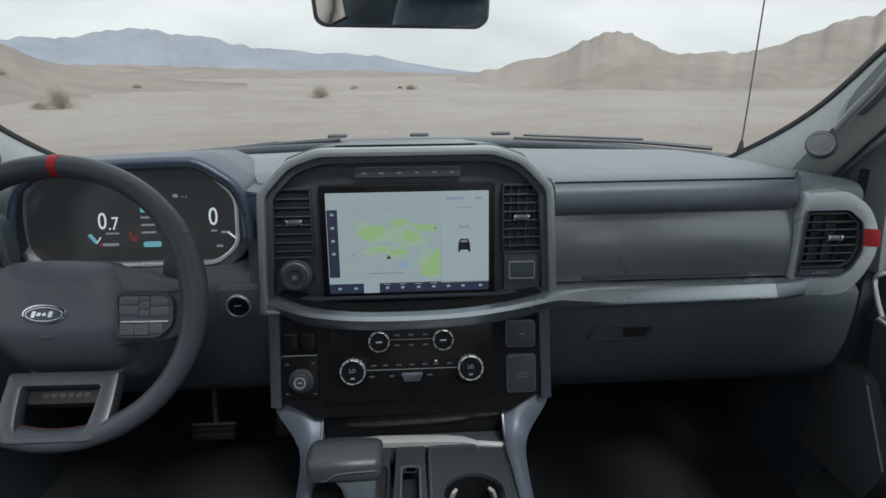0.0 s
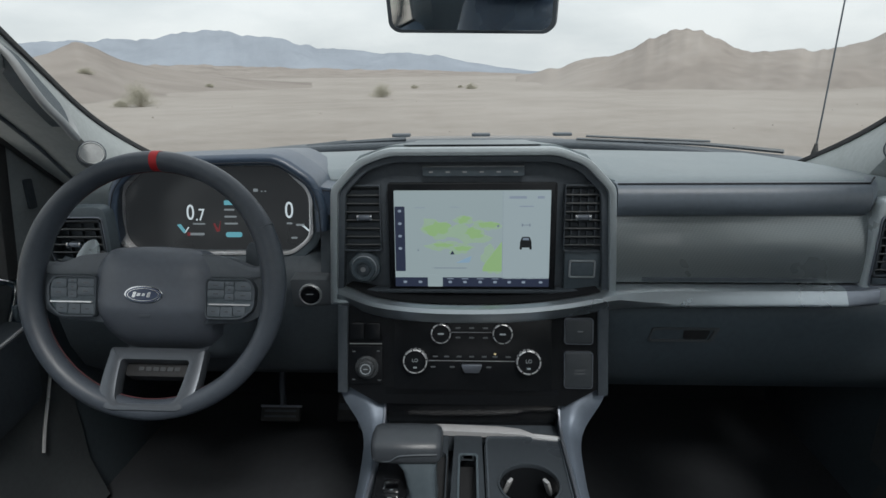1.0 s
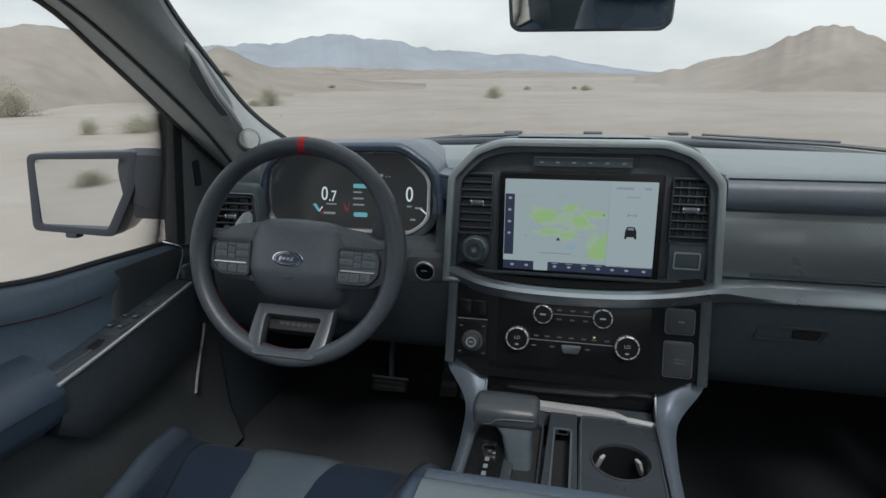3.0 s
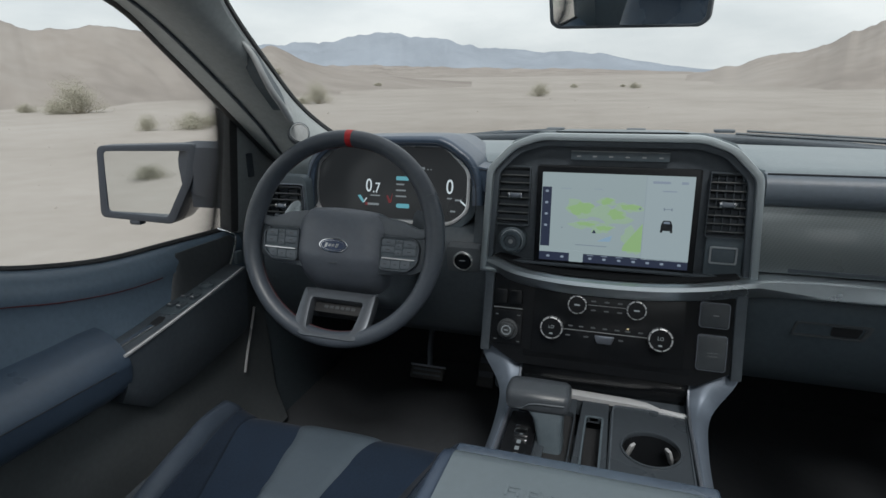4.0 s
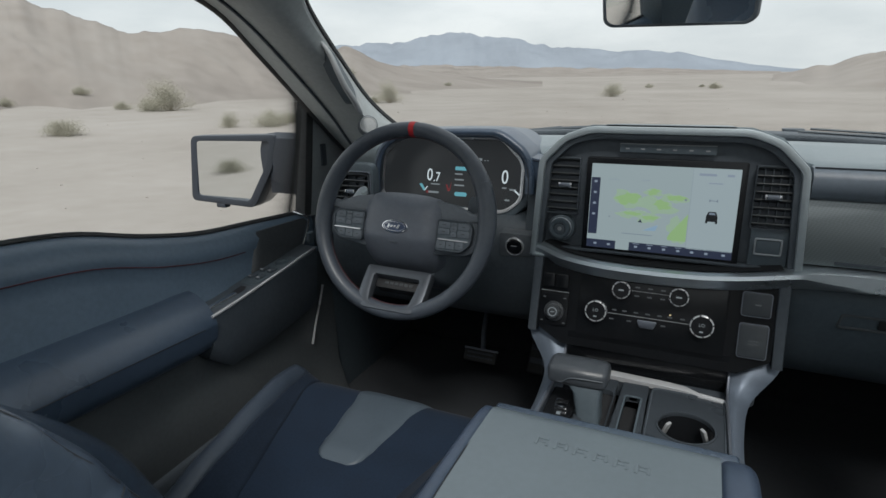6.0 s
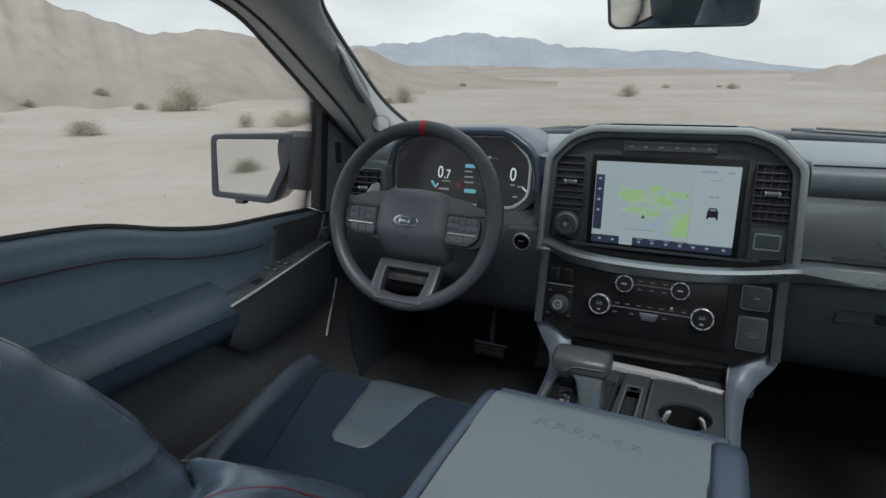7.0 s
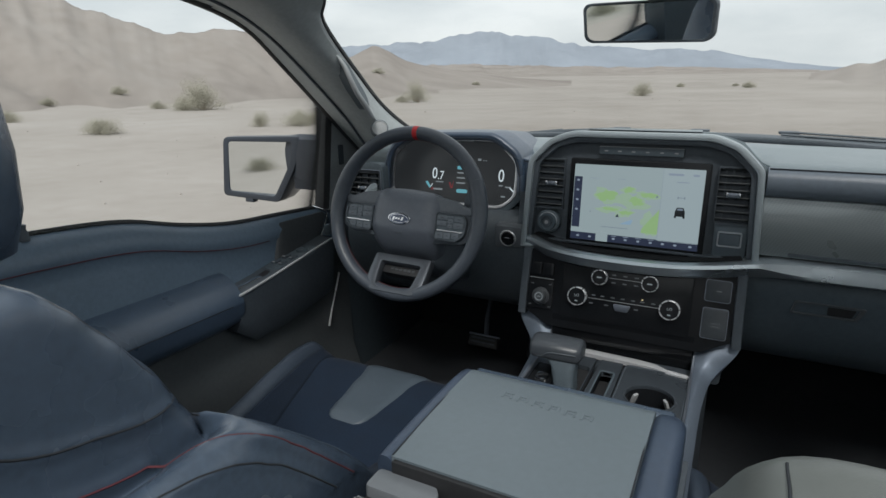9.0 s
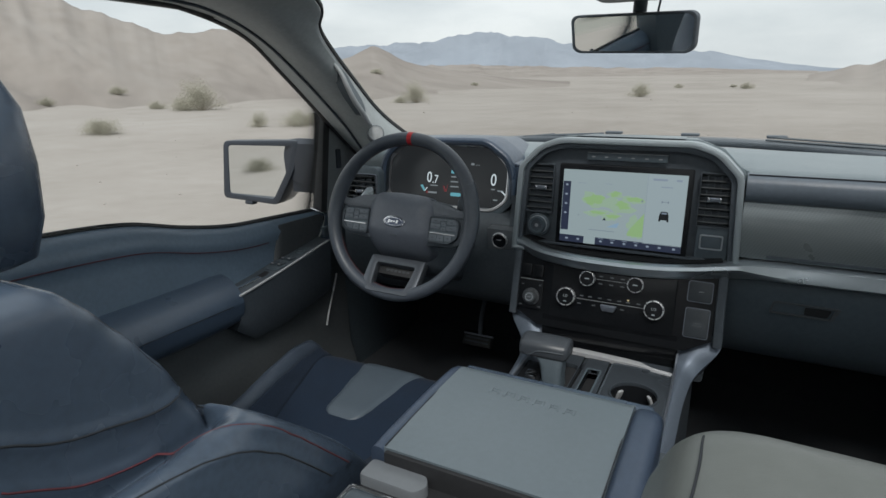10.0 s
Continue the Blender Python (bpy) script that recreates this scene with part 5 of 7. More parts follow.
def cushion(pts, d0, d1, m, fall, rings=10, lean=0.0):
    """A padded cover: rings drawn in from the outline to the middle, rising in an easy curve. lean: how far its lower part drops back."""
    c = Vector((sum(p[0] for p in pts) / len(pts), sum(p[1] for p in pts) / len(pts)))
    def at(p, k, z):
        u, v = c.x + (p[0] - c.x) * k, c.y + (p[1] - c.y) * k
        return m @ Vector((u, v, z - lean * max(0.0, (c.y - 0.015 - v)) ** 1.5))
    secs = [[at(p, 1.0, d0) for p in pts]]
    for i in range(rings + 1):
        k = 1.0 - 0.97 * (i / rings) ** 1.3
        secs.append([at(p, k, d1 - fall * k ** 5.0) for p in pts])
    return loft(secs)


AB = SW @ Matrix.Translation((0.0, -0.002, 0.0))
ab_pts = rounded([(-0.084, -0.078), (-0.062, -0.107), (0.062, -0.107), (0.084, -0.078), (0.0945, -0.030), (0.091, 0.034), (0.070, 0.057), (0.0, 0.062), (-0.070, 0.057), (-0.091, 0.034), (-0.0945, -0.030)], [0.03, 0.03, 0.03, 0.03, 0.03, 0.03, 0.03, 0.05, 0.03, 0.03, 0.03], 5)
part("airbag_cover", cushion(ab_pts, -0.045, 0.017, AB, 0.026, 12, 2.8), COVER_LEATHER, wheel, "smooth dark airbag cover", 60)
BD = AB @ Matrix.Translation((-0.003, -0.012, 0.006))
badge = part("badge", prism(circle(0.0292, 40, ry=0.0140), 0.004, 0.0135, BD, 0.0015), CHROME, wheel, "chrome-edged blue oval badge")
part("badge_field", prism(circle(0.0264, 40, ry=0.0116), 0.0135, 0.0140, BD), mat("badge_blue", (0.05, 0.07, 0.13), 0.25, coat=0.5), badge, "dark blue enamel field")
part("badge_mark", ring(circle(0.0240, 36, ry=0.0096), circle(0.0230, 36, ry=0.0088), 0.0138, 0.0144, BD), CHROME, badge)
for u0, w, h, lean in ((-0.0135, 0.005, 0.0085, 0.0012), (-0.0065, 0.0055, 0.0045, 0.0008), (0.0005, 0.0045, 0.0045, 0.0008), (0.0085, 0.0055, 0.0080, 0.0012)):
    part("badge_mark", prism(rounded([(u0 - w / 2 - lean, -h / 2), (u0 + w / 2 - lean, -h / 2), (u0 + w / 2 + lean, h / 2), (u0 - w / 2 + lean, h / 2)], 0.0012, 3), 0.0138, 0.0144, BD), CHROME, badge)
part("cover_mark", prism(rrect(0.018, 0.003, 0.001, 2, (-0.003, -0.044)), 0.0085, 0.0152, AB), BLACK, wheel)
part("hub", lathe([(0.052, -0.075), (0.05, -0.03), (0.04, -0.025)], SW @ Matrix.Translation((0, -0.02, 0)), 32), BLACK, wheel)
for side in (-1, 1):
    flip = (lambda q: [(-u, v) for u, v in reversed(q)]) if side < 0 else (lambda q: q)
    spoke = part("spoke", prism(rounded(flip([(0.070, -0.062), (0.148, -0.056), (0.176, -0.040), (0.186, 0.004), (0.166, 0.022), (0.070, 0.024)]), 0.01, 4), -0.036, -0.008, SW, 0.005), BLACK, wheel, "black side spoke")
    part("spoke_shoulder", prism(rounded(flip([(0.066, 0.012), (0.160, 0.012), (0.181, 0.018), (0.176, 0.034), (0.150, 0.030), (0.116, 0.044), (0.066, 0.050)]), 0.008, 4), -0.034, -0.004, SW, 0.006), SHOULDER, spoke, "slate shoulder of the spoke")
    pad_out = rounded(flip([(0.084, -0.0505), (0.140, -0.0505), (0.159, -0.034), (0.161, -0.002), (0.151, 0.0125), (0.084, 0.0125)]), 0.008, 4)
    pad_in = rounded(flip([(0.086, -0.0475), (0.138, -0.0475), (0.155, -0.032), (0.157, -0.003), (0.148, 0.0095), (0.086, 0.0095)]), 0.006, 4)
    part("button_pad", prism(pad_in, -0.02, 0.003, SW, 0.002), CHARCOAL, spoke, "dark button pad")
    part("pad_rim", ring(pad_out, pad_in, -0.02, 0.0055, SW, 0.0015), BLACK, spoke, "thin dark rim round the buttons")
    part("pad_line", prism(rrect(0.064, 0.0022, 0.0008, 2, (side * 0.122, -0.0275)), 0.002, 0.0066, SW), BRIGHT, spoke, "chrome line across the buttons")
    for u, v, w, h in ((0.100, 0.0015, 0.026, 0.012), (0.100, -0.0115, 0.026, 0.012), (0.121, 0.0045, 0.014, 0.006), (0.121, -0.0050, 0.014, 0.011), (0.121, -0.0165, 0.014, 0.010), (0.142, 0.0005, 0.024, 0.013), (0.142, -0.0135, 0.025, 0.013), (0.097, -0.0385, 0.020, 0.0155), (0.117, -0.0385, 0.018, 0.0155), (0.1365, -0.0370, 0.018, 0.0145)):
        part("key", prism(rrect(w, h, 0.002, 2, (side * u, v)), 0.001, 0.0048, SW, 0.0008), KEY, spoke)
        part("key_mark", prism(rrect(w * 0.3, 0.0016, 0.0005, 1, (side * u, v)), 0.0046, 0.0051, SW), ICON_DIM, spoke)
    # gear paddle behind the spoke
    part("paddle", prism(rounded(flip([(0.122, 0.012), (0.158, 0.012), (0.158, 0.042), (0.142, 0.066), (0.128, 0.071), (0.122, 0.060)]), 0.008, 4), -0.062, -0.055, SW, 0.002), SATIN if side < 0 else BLACK, wheel, "metal gear paddle")

# lower spoke: a framed U set back from the cover, its legs flaring out to the rim
low_out = rounded([(-0.0755, 0.095), (0.0755, 0.095), (0.0760, 0.050), (0.0740, 0.016), (0.058, -0.004), (-0.058, -0.004), (-0.0740, 0.016), (-0.0760, 0.050)], [0.006, 0.006, 0.012, 0.012, 0.012, 0.012, 0.012, 0.012], 4)
low_in = rounded([(-0.053, 0.074), (0.053, 0.074), (0.0500, 0.040), (0.0460, 0.016), (0.038, 0.008), (-0.038, 0.008), (-0.0460, 0.016), (-0.0500, 0.040)], [0.005, 0.005, 0.006, 0.006, 0.006, 0.006, 0.006, 0.006], 4)
LSP = SW @ Matrix.Translation((0.0, -0.183, 0.0195)) @ Matrix.Rotation(radians(-27), 4, "X")
part("lower_spoke", ring(low_out, low_in, -0.026, 0.0, LSP, 0.007), SPOKE_SATIN, wheel, "satin framed lower spoke", 40)
part("spoke_back", prism(rounded([(-0.056, 0.086), (0.056, 0.086), (0.053, 0.054), (-0.053, 0.054)], 0.006, 3), -0.048, -0.022, LSP, 0.003), SLOT_SHADE, wheel, "dark embossed plate")
for k in range(6):
    part("plate_mark", prism(rrect(0.0085, 0.0065, 0.001, 2, (-0.0285 + k * 0.0114, 0.066)), -0.023, -0.0205, LSP, 0.0006), DOOR_BLACK, wheel)

column = thing("steering_column", (-0.482, 1.0, 1.2), "black steering column shroud with stalks", "steering column")
part("shroud", loft([[SW @ (Vector((p[0] * k, p[1] * k - 0.055 - dz * 0.1, -dz))) for p in rrect(0.15, 0.11, 0.03, 4)] for dz, k in ((0.056, 0.95), (0.08, 1.1), (0.17, 1.2), (0.30, 1.25))]), BLACK, column, "", 50)
part("stalk", tube(smooth([SW @ Vector(p) for p in ((-0.06, 0.01, -0.085), (-0.13, 0.016, -0.08), (-0.185, 0.03, -0.066))], 5), lambda t: 0.008 + 0.004 * t, 10), BLACK, column, "black indicator stalk")
part("stalk_band", tube([SW @ Vector(p) for p in ((-0.150, 0.021, -0.0755), (-0.157, 0.0225, -0.0735))], 0.0125, 12), SATIN, column, "grey ring on the stalk")


# ---- centre console ----
console = thing("centre_console", (0, 0.55, FLOOR_Z), "dark centre console with a grey padded lid and satin rails", "centre console")
part("body", loft([[Vector((-w, y, FLOOR_Z)), Vector((-w, y, z)), Vector((w, y, z)), Vector((w, y, FLOOR_Z))] for y, w, z in ((-0.05, 0.175, 1.16), (0.24, 0.178, 1.16), (0.52, 0.178, 1.14), (0.53, 0.172, 0.985), (0.78, 0.168, 0.985), (0.93, 0.168, 0.985), (1.05, 0.19, 1.02))]), BLACK, console, "black console sides")
# deck plates
DECK = mat("dark_deck_plastic", (0.046, 0.055, 0.065), 0.28, vary=0.1)
DZ = 1.078
deck = lambda z=DZ: Matrix.Translation((0, 0, z))


def plate(name, x0, x1, y0, y1, hole, label=""):
    """A deck plate with a hole: the hole's outline has the same count as the plate's."""
    n = len(hole)
    cx, cy = sum(p[0] for p in hole) / n, sum(p[1] for p in hole) / n
    outer = []
    for u, v in hole:
        a = math.atan2(v - cy, u - cx)
        k = min((x1 - cx) / max(1e-6, math.cos(a)) if math.cos(a) > 1e-6 else 9, (x0 - cx) / math.cos(a) if math.cos(a) < -1e-6 else 9, (y1 - cy) / math.sin(a) if math.sin(a) > 1e-6 else 9, (y0 - cy) / math.sin(a) if math.sin(a) < -1e-6 else 9)
        outer.append((cx + math.cos(a) * k, cy + math.sin(a) * k))
    return part(name, ring(outer, hole, -0.010, 0.0, deck(), 0.0), DECK, console, label, 40)


cup = circle(0.0465, 40, (0.090, 0.782))
plate("cup_deck", 0.022, 0.156, 0.60, 0.905, cup, "dark deck with a round cup holder")
part("cup_well", lathe([(0.0465, 0.0), (0.045, -0.012), (0.040, -0.075), (0.0005, -0.076)], Matrix.Translation((0.090, 0.782, DZ - 0.001)), 40, None, False), GLOSS, console, "deep black cup holder")
part("cup_ring", ring(circle(0.0495, 40, (0.090, 0.782)), circle(0.0460, 40, (0.090, 0.782)), -0.006, 0.003, deck(), 0.0012), DECK, console, "dark cup holder ring")
GRIP = mat("grey_grip_rubber", (0.34, 0.35, 0.36), 0.6, vary=0.1)
for a in (35, 145):
    part("cup_grip", box(None, (0, 0, 0), (0.006, 0.013, 0.034), 0.0025, Matrix.Translation((0.090, 0.782, DZ)) @ Matrix.Rotation(radians(a), 4, "Z") @ Matrix.Translation((0.040, 0, -0.024)) @ Matrix.Rotation(radians(-20), 4, "Y")), GRIP, console, "pale grey rubber cup grip")
part("cup_ring", ring(circle(0.0475, 40, (0.088, 0.645)), circle(0.0435, 40, (0.088, 0.645)), -0.004, 0.004, deck(), 0.0012), CHARCOAL, console, "dark cup holder ring")
part("cup_deck_border", ring(rrect(0.130, 0.30, 0.014, 5, (0.089, 0.752)), rrect(0.124, 0.294, 0.012, 5, (0.089, 0.752)), -0.003, 0.003, deck(), 0.0012), BLACK, console)
plate("slot_deck", -0.040, 0.022, 0.60, 0.905, rrect(0.026, 0.16, 0.006, 8, (-0.006, 0.770)), "dark deck with a narrow slot")
part("slot_well", box(None, (-0.006, 0.770, DZ - 0.03), (0.030, 0.164, 0.012)), SLOT_SHADE, console)
part("slot_ring", ring(rrect(0.034, 0.168, 0.008, 8, (-0.006, 0.770)), rrect(0.026, 0.16, 0.006, 8, (-0.006, 0.770)), -0.008, 0.0025, deck(), 0.001), CHARCOAL, console, "raised rim of the slot")
plate("shift_deck", -0.156, -0.040, 0.60, 0.905, rrect(0.040, 0.20, 0.015, 8, (-0.062, 0.76)), "dark deck under the shifter")
part("shift_well", box(None, (-0.062, 0.76, DZ - 0.016), (0.046, 0.206, 0.010)), SLOT_SHADE, console)
part("shift_plate", prism(rrect(0.052, 0.19, 0.006, 3, (-0.126, 0.735)), 0.0, 0.003, deck(), 0.001), GLOSS, console, "gloss plate with gear legend")
part("gear_key", box(None, (-0.124, 0.765, DZ + 0.006), (0.024, 0.024, 0.010), 0.003), CHROME, console, "chrome gear button")
for k in range(4):
    part("gear_mark", box(None, (-0.124, 0.738 - k * 0.018, DZ + 0.0035), (0.007, 0.009, 0.001)), DIAL_DIM, console)
RAIL = mat("steel_blue_satin", (0.165, 0.20, 0.25), 0.45, metal=0.4, vary=0.05)
# lip of the tray and the dark tray
lip = loft([[Vector((x, y0, z0)), Vector((x, y0 + 0.008, z0 + 0.003)), Vector((x, y0 + w, z0 + 0.003)), Vector((x, y0 + w, z0 - 0.01)), Vector((x, y0, z0 - 0.01))] for x, y0, z0, w in ((-0.115, 0.913, 1.081, 0.010), (-0.06, 0.912, 1.083, 0.016), (0.05, 0.907, 1.083, 0.016), (0.085, 0.904, 1.083, 0.013), (0.11, 0.898, 1.081, 0.006), (0.155, 0.892, 1.080, 0.005))])
part("tray_lip", lip, BRIGHT, console, "satin lip of the front tray")
part("tray", box(None, (0, 1.01, 1.055), (0.31, 0.19, 0.036), 0.004), BLACK, console, "black tray floor")
part("tray_back", box(None, (0, 1.10, 1.12), (0.34, 0.04, 0.17), 0.004), BLACK, console)
for side in (-1, 1):
    inner = smooth([(0.157, 0.962, 1.150), (0.156, 0.935, 1.112), (0.156, 0.895, 1.087), (0.157, 0.80, 1.083), (0.158, 0.70, 1.083), (0.160, 0.52, 1.085)], 5)
    outer = smooth([(0.241, 0.962, 1.158), (0.236, 0.948, 1.128), (0.196, 0.912, 1.078), (0.184, 0.82, 1.064), (0.182, 0.70, 1.060), (0.182, 0.52, 1.06)], 5)
    secs = []
    for a, b in zip(inner, outer):
        mid = a * 0.5 + b * 0.5 + Vector((0, -0.004, 0.010))
        secs.append([Vector((side * p.x, p.y, p.z)) for p in (a, a * 0.75 + b * 0.25 + Vector((0, -0.002, 0.008)), mid, b, b + Vector((-0.022, 0.02, -0.05)), a + Vector((0, 0.03, -0.06)))])
    part("rail", loft(secs), RAIL, console, "satin rail sweeping from stack to console", 45)
    edge = [Vector((side * p.x, p.y - 0.001, p.z + 0.003)) for p in inner]
    part("rail_edge", tube(edge, 0.0028, 6), DARK_SATIN, console)
    part("leg_cover", prism(rounded([(-0.05, -0.06), (0.04, -0.06), (0.045, 0.03), (-0.05, 0.03)], 0.01, 3), -0.03, 0.0, plane((side * 0.170, 0.995, 1.09), 10)), BLACK, console)
# shifter
SHIFT_LEATHER = mat("shifter_leather", (0.052, 0.060, 0.070), 0.34, vary=0.12, grain=0.5, spec=0.6)
part("shift_stem", loft([[Vector((-0.0875 + dx + u, y + v, z)) for u, v in rrect(w, d, 0.012, 4)] for dx, y, z, w, d in ((0.016, 0.765, 1.055, 0.040, 0.055), (0.012, 0.768, 1.09, 0.042, 0.052), (0.008, 0.775, 1.12, 0.05, 0.05), (0.0, 0.785, 1.14, 0.075, 0.05))]), CHARCOAL, console, "dark shifter stem", 50)
head = loft([[Vector((x, 0.785 + p[0] * k, 1.148 + p[1] * k)) for p in rounded([(-0.034, -0.016), (0.030, -0.022), (0.036, 0.012), (0.010, 0.024), (-0.030, 0.016)], 0.012, 4)] for x, k in ((-0.153, 0.6), (-0.150, 0.86), (-0.143, 1.0), (-0.098, 1.03), (-0.055, 1.0), (-0.048, 0.86), (-0.045, 0.6))])
shifter = part("shift_head", head, SHIFT_LEATHER, console, "leather-wrapped block shifter head", 50)
part("head_seam", tube(smooth([(-0.148, 0.756, 1.140), (-0.125, 0.7525, 1.138), (-0.105, 0.750, 1.150), (-0.052, 0.752, 1.152)], 5), 0.0014, 5), BLACK, shifter)

# lid: a crowned grey panel between two navy rolls
LX0, LX1, LY0, LY1, LZ = -0.166, 0.127, 0.248, 0.522, 1.221


def lid_top(u, v):
    x = LX0 + (LX1 - LX0) * u
    y = LY0 + (LY1 - LY0) * v
    e = max(0.0, (v - 0.9) / 0.1)
    return Vector((x, y, LZ + 0.004 * (1 - (2 * v - 1) ** 2) - 0.016 * e * e))


lidbm = grid_surface(lid_top, 8, 24)
ext = bmesh.ops.extrude_face_region(lidbm, geom=lidbm.faces[:])
for v in ext["geom"]:
    if isinstance(v, bmesh.types.BMVert):
        v.co.z = 1.15
lid = part("lid", lidbm, GREY_LEATHER, console, "pale grey leather padded lid", 50)
part("lid_front", prism(rounded([(LX0 - 0.015, 1.09), (LX1 + 0.03, 1.09), (LX1 + 0.025, 1.200), (LX0 - 0.01, 1.200)], 0.006, 3), -0.03, 0.0, plane((0, 0.520, 0)), 0.004), NAVY_DARK, console)
# near-black cover on the lid's rear face, for the shade in the gap
part("lid_rear_shade", box(None, (-0.013, LY0 - 0.003, 1.180), (0.300, 0.008, 0.076), 0.003), SLOT_SHADE, console)
part("lid_core", box(None, (-0.008, 0.385, 1.15), (0.30, 0.262, 0.08), 0.006), BLACK, console)


LID_NAVY = mat("lid_navy_leather", (0.048, 0.069, 0.108), 0.34, vary=0.12, grain=0.5, spec=0.6)


def lid_roll(x, sgn, w):
    path = [(x, LY0 + 0.002, 1.178), (x, 0.30, 1.181), (x, 0.40, 1.182), (x, 0.49, 1.178), (x, 0.515, 1.165)]
    prof = lambda t: [(a * (1 - 0.25 * max(0, t - 0.8) / 0.2), b * (1 - 0.2 * max(0, t - 0.8) / 0.2)) for a, b in rounded([(-w, -0.05), (w, -0.05), (w, 0.03), (w * 0.5, 0.0405), (-w * 0.6, 0.0405), (-w, 0.03)], 0.012, 4)]
    bm = sweep(smooth(path, 4), prof)
    part("lid_roll", bm, LID_NAVY, console, "navy leather edge roll", 60)


lid_roll(-0.176, -1, 0.013)
lid_roll(0.1475, 1, 0.0235)
part("lid_seam", tube([(LX0 + 0.001, 0.25, LZ + 0.001), (LX0 + 0.001, 0.38, LZ + 0.004), (LX0 + 0.001, 0.50, LZ - 0.001)], 0.0012, 5), SEAM, lid)
part("lid_seam", tube([(LX1 - 0.001, 0.25, LZ + 0.001), (LX1 - 0.001, 0.38, LZ + 0.004), (LX1 - 0.001, 0.50, LZ - 0.001)], 0.0012, 5), SEAM, lid)
for k in range(6):
    x, y = -0.0925 + 0.0125 + k * 0.0246, 0.4465 - 0.0018 * k
    for du, dv, w, h in ((-0.0075, 0.0, 0.0045, 0.017), (0.0015, 0.0065, 0.0125, 0.0042), (0.0065, 0.0 if k % 2 else -0.005, 0.0042, 0.013 if k % 2 else 0.007), (0.0005, -0.0005, 0.011, 0.0038)):
        part("embossed_bar", prism(rrect(w, h, 0.0014, 2, (x + du, y + dv)), -0.002, 0.0012, Matrix.Translation((0, 0, LZ + 0.0034)), 0.0006), GREY_LEATHER, lid)
# rear of the console
part("hinge_cover", prism(rounded([(-0.186, 0.203), (-0.100, 0.203), (-0.088, 0.222), (-0.100, 0.241), (-0.186, 0.241)], 0.008, 3), 0.0, 0.06, Matrix.Translation((0.004, 0.003, 1.142)), 0.005), START_SATIN, console, "grey hinge cover")
part("hinge_bed", box(None, (-0.008, 0.226, 1.16), (0.345, 0.05, 0.05), 0.004), SLOT_SHADE, console)
part("rear_cover", box(None, (-0.008, 0.07, 1.17), (0.345, 0.24, 0.05), 0.008), CHARCOAL, console, "dark rear cover")
part("rear_edge", box(None, (-0.008, 0.188, 1.1965), (0.343, 0.006, 0.003), 0.001), CHROME, console, "chrome edge line")
part("rear_edge", tube([(-0.183, 0.19, 1.192), (-0.183, 0.05, 1.192)], 0.003, 6), CHROME, console, "chrome edge line")

# ---- pedals ----
for name, c, s, lab in (("brake_pedal", (-0.500, 1.328, 0.838), (0.106, 0.028, 0.040), "metal-edged brake pedal with rubber pad"), ("throttle_pedal", (-0.335, 1.40, 0.84), (0.055, 0.028, 0.12), "black hinged throttle pedal beside the brake")):
    th = thing(name, (c[0], c[1], c[2] - 0.03), lab, "pedal")
    pm = Matrix.Translation(c) @ Matrix.Rotation(radians(-38), 4, "X")
    part("pad", box(None, (0, 0, 0), (s[0], 0.018, s[2]), 0.0085, pm, 4), RUBBER, th)
    for k in range(2):
        part("tread", box(None, (0, -0.008, (k - 0.5) * s[2] * 0.34), (s[0] * 0.8, 0.0035, s[2] * 0.14), 0.001, pm), BLACK, th)
    part("edge", box(None, (0, -0.004, s[2] * 0.47), (s[0] * 1.02, 0.016, 0.006), 0.002, pm), DARK_SATIN, th, "metal pad edge")
    part("arm", tube(smooth([(c[0] + 0.005, c[1] + 0.01, c[2] + 0.02), (c[0] - 0.005, c[1] + 0.06, c[2] + 0.10), (c[0], c[1] + 0.2, c[2] + 0.30)], 4), 0.008, 8), DARK_SATIN, th)


# ---- doors ----
SILL_PTS = [(p.x, p.y) for p in smooth([(-0.1, 1.440), (0.10, 1.438), (0.25, 1.432), (0.42, 1.415), (0.56, 1.376), (0.70, 1.347), (0.86, 1.334), (1.05, 1.320), (1.2, 1.312)], 6)]


def sill(y):
    return float(np.interp(y, [p[0] for p in SILL_PTS], [p[1] for p in SILL_PTS]))



ARM_NAVY = mat("armrest_navy_leather", (0.045, 0.069, 0.106), 0.30, vary=0.1, grain=0.5, spec=0.8)
SAIL = mat("sail_panel_plastic", (0.34, 0.37, 0.38), 0.55, vary=0.1, grain=0.5)


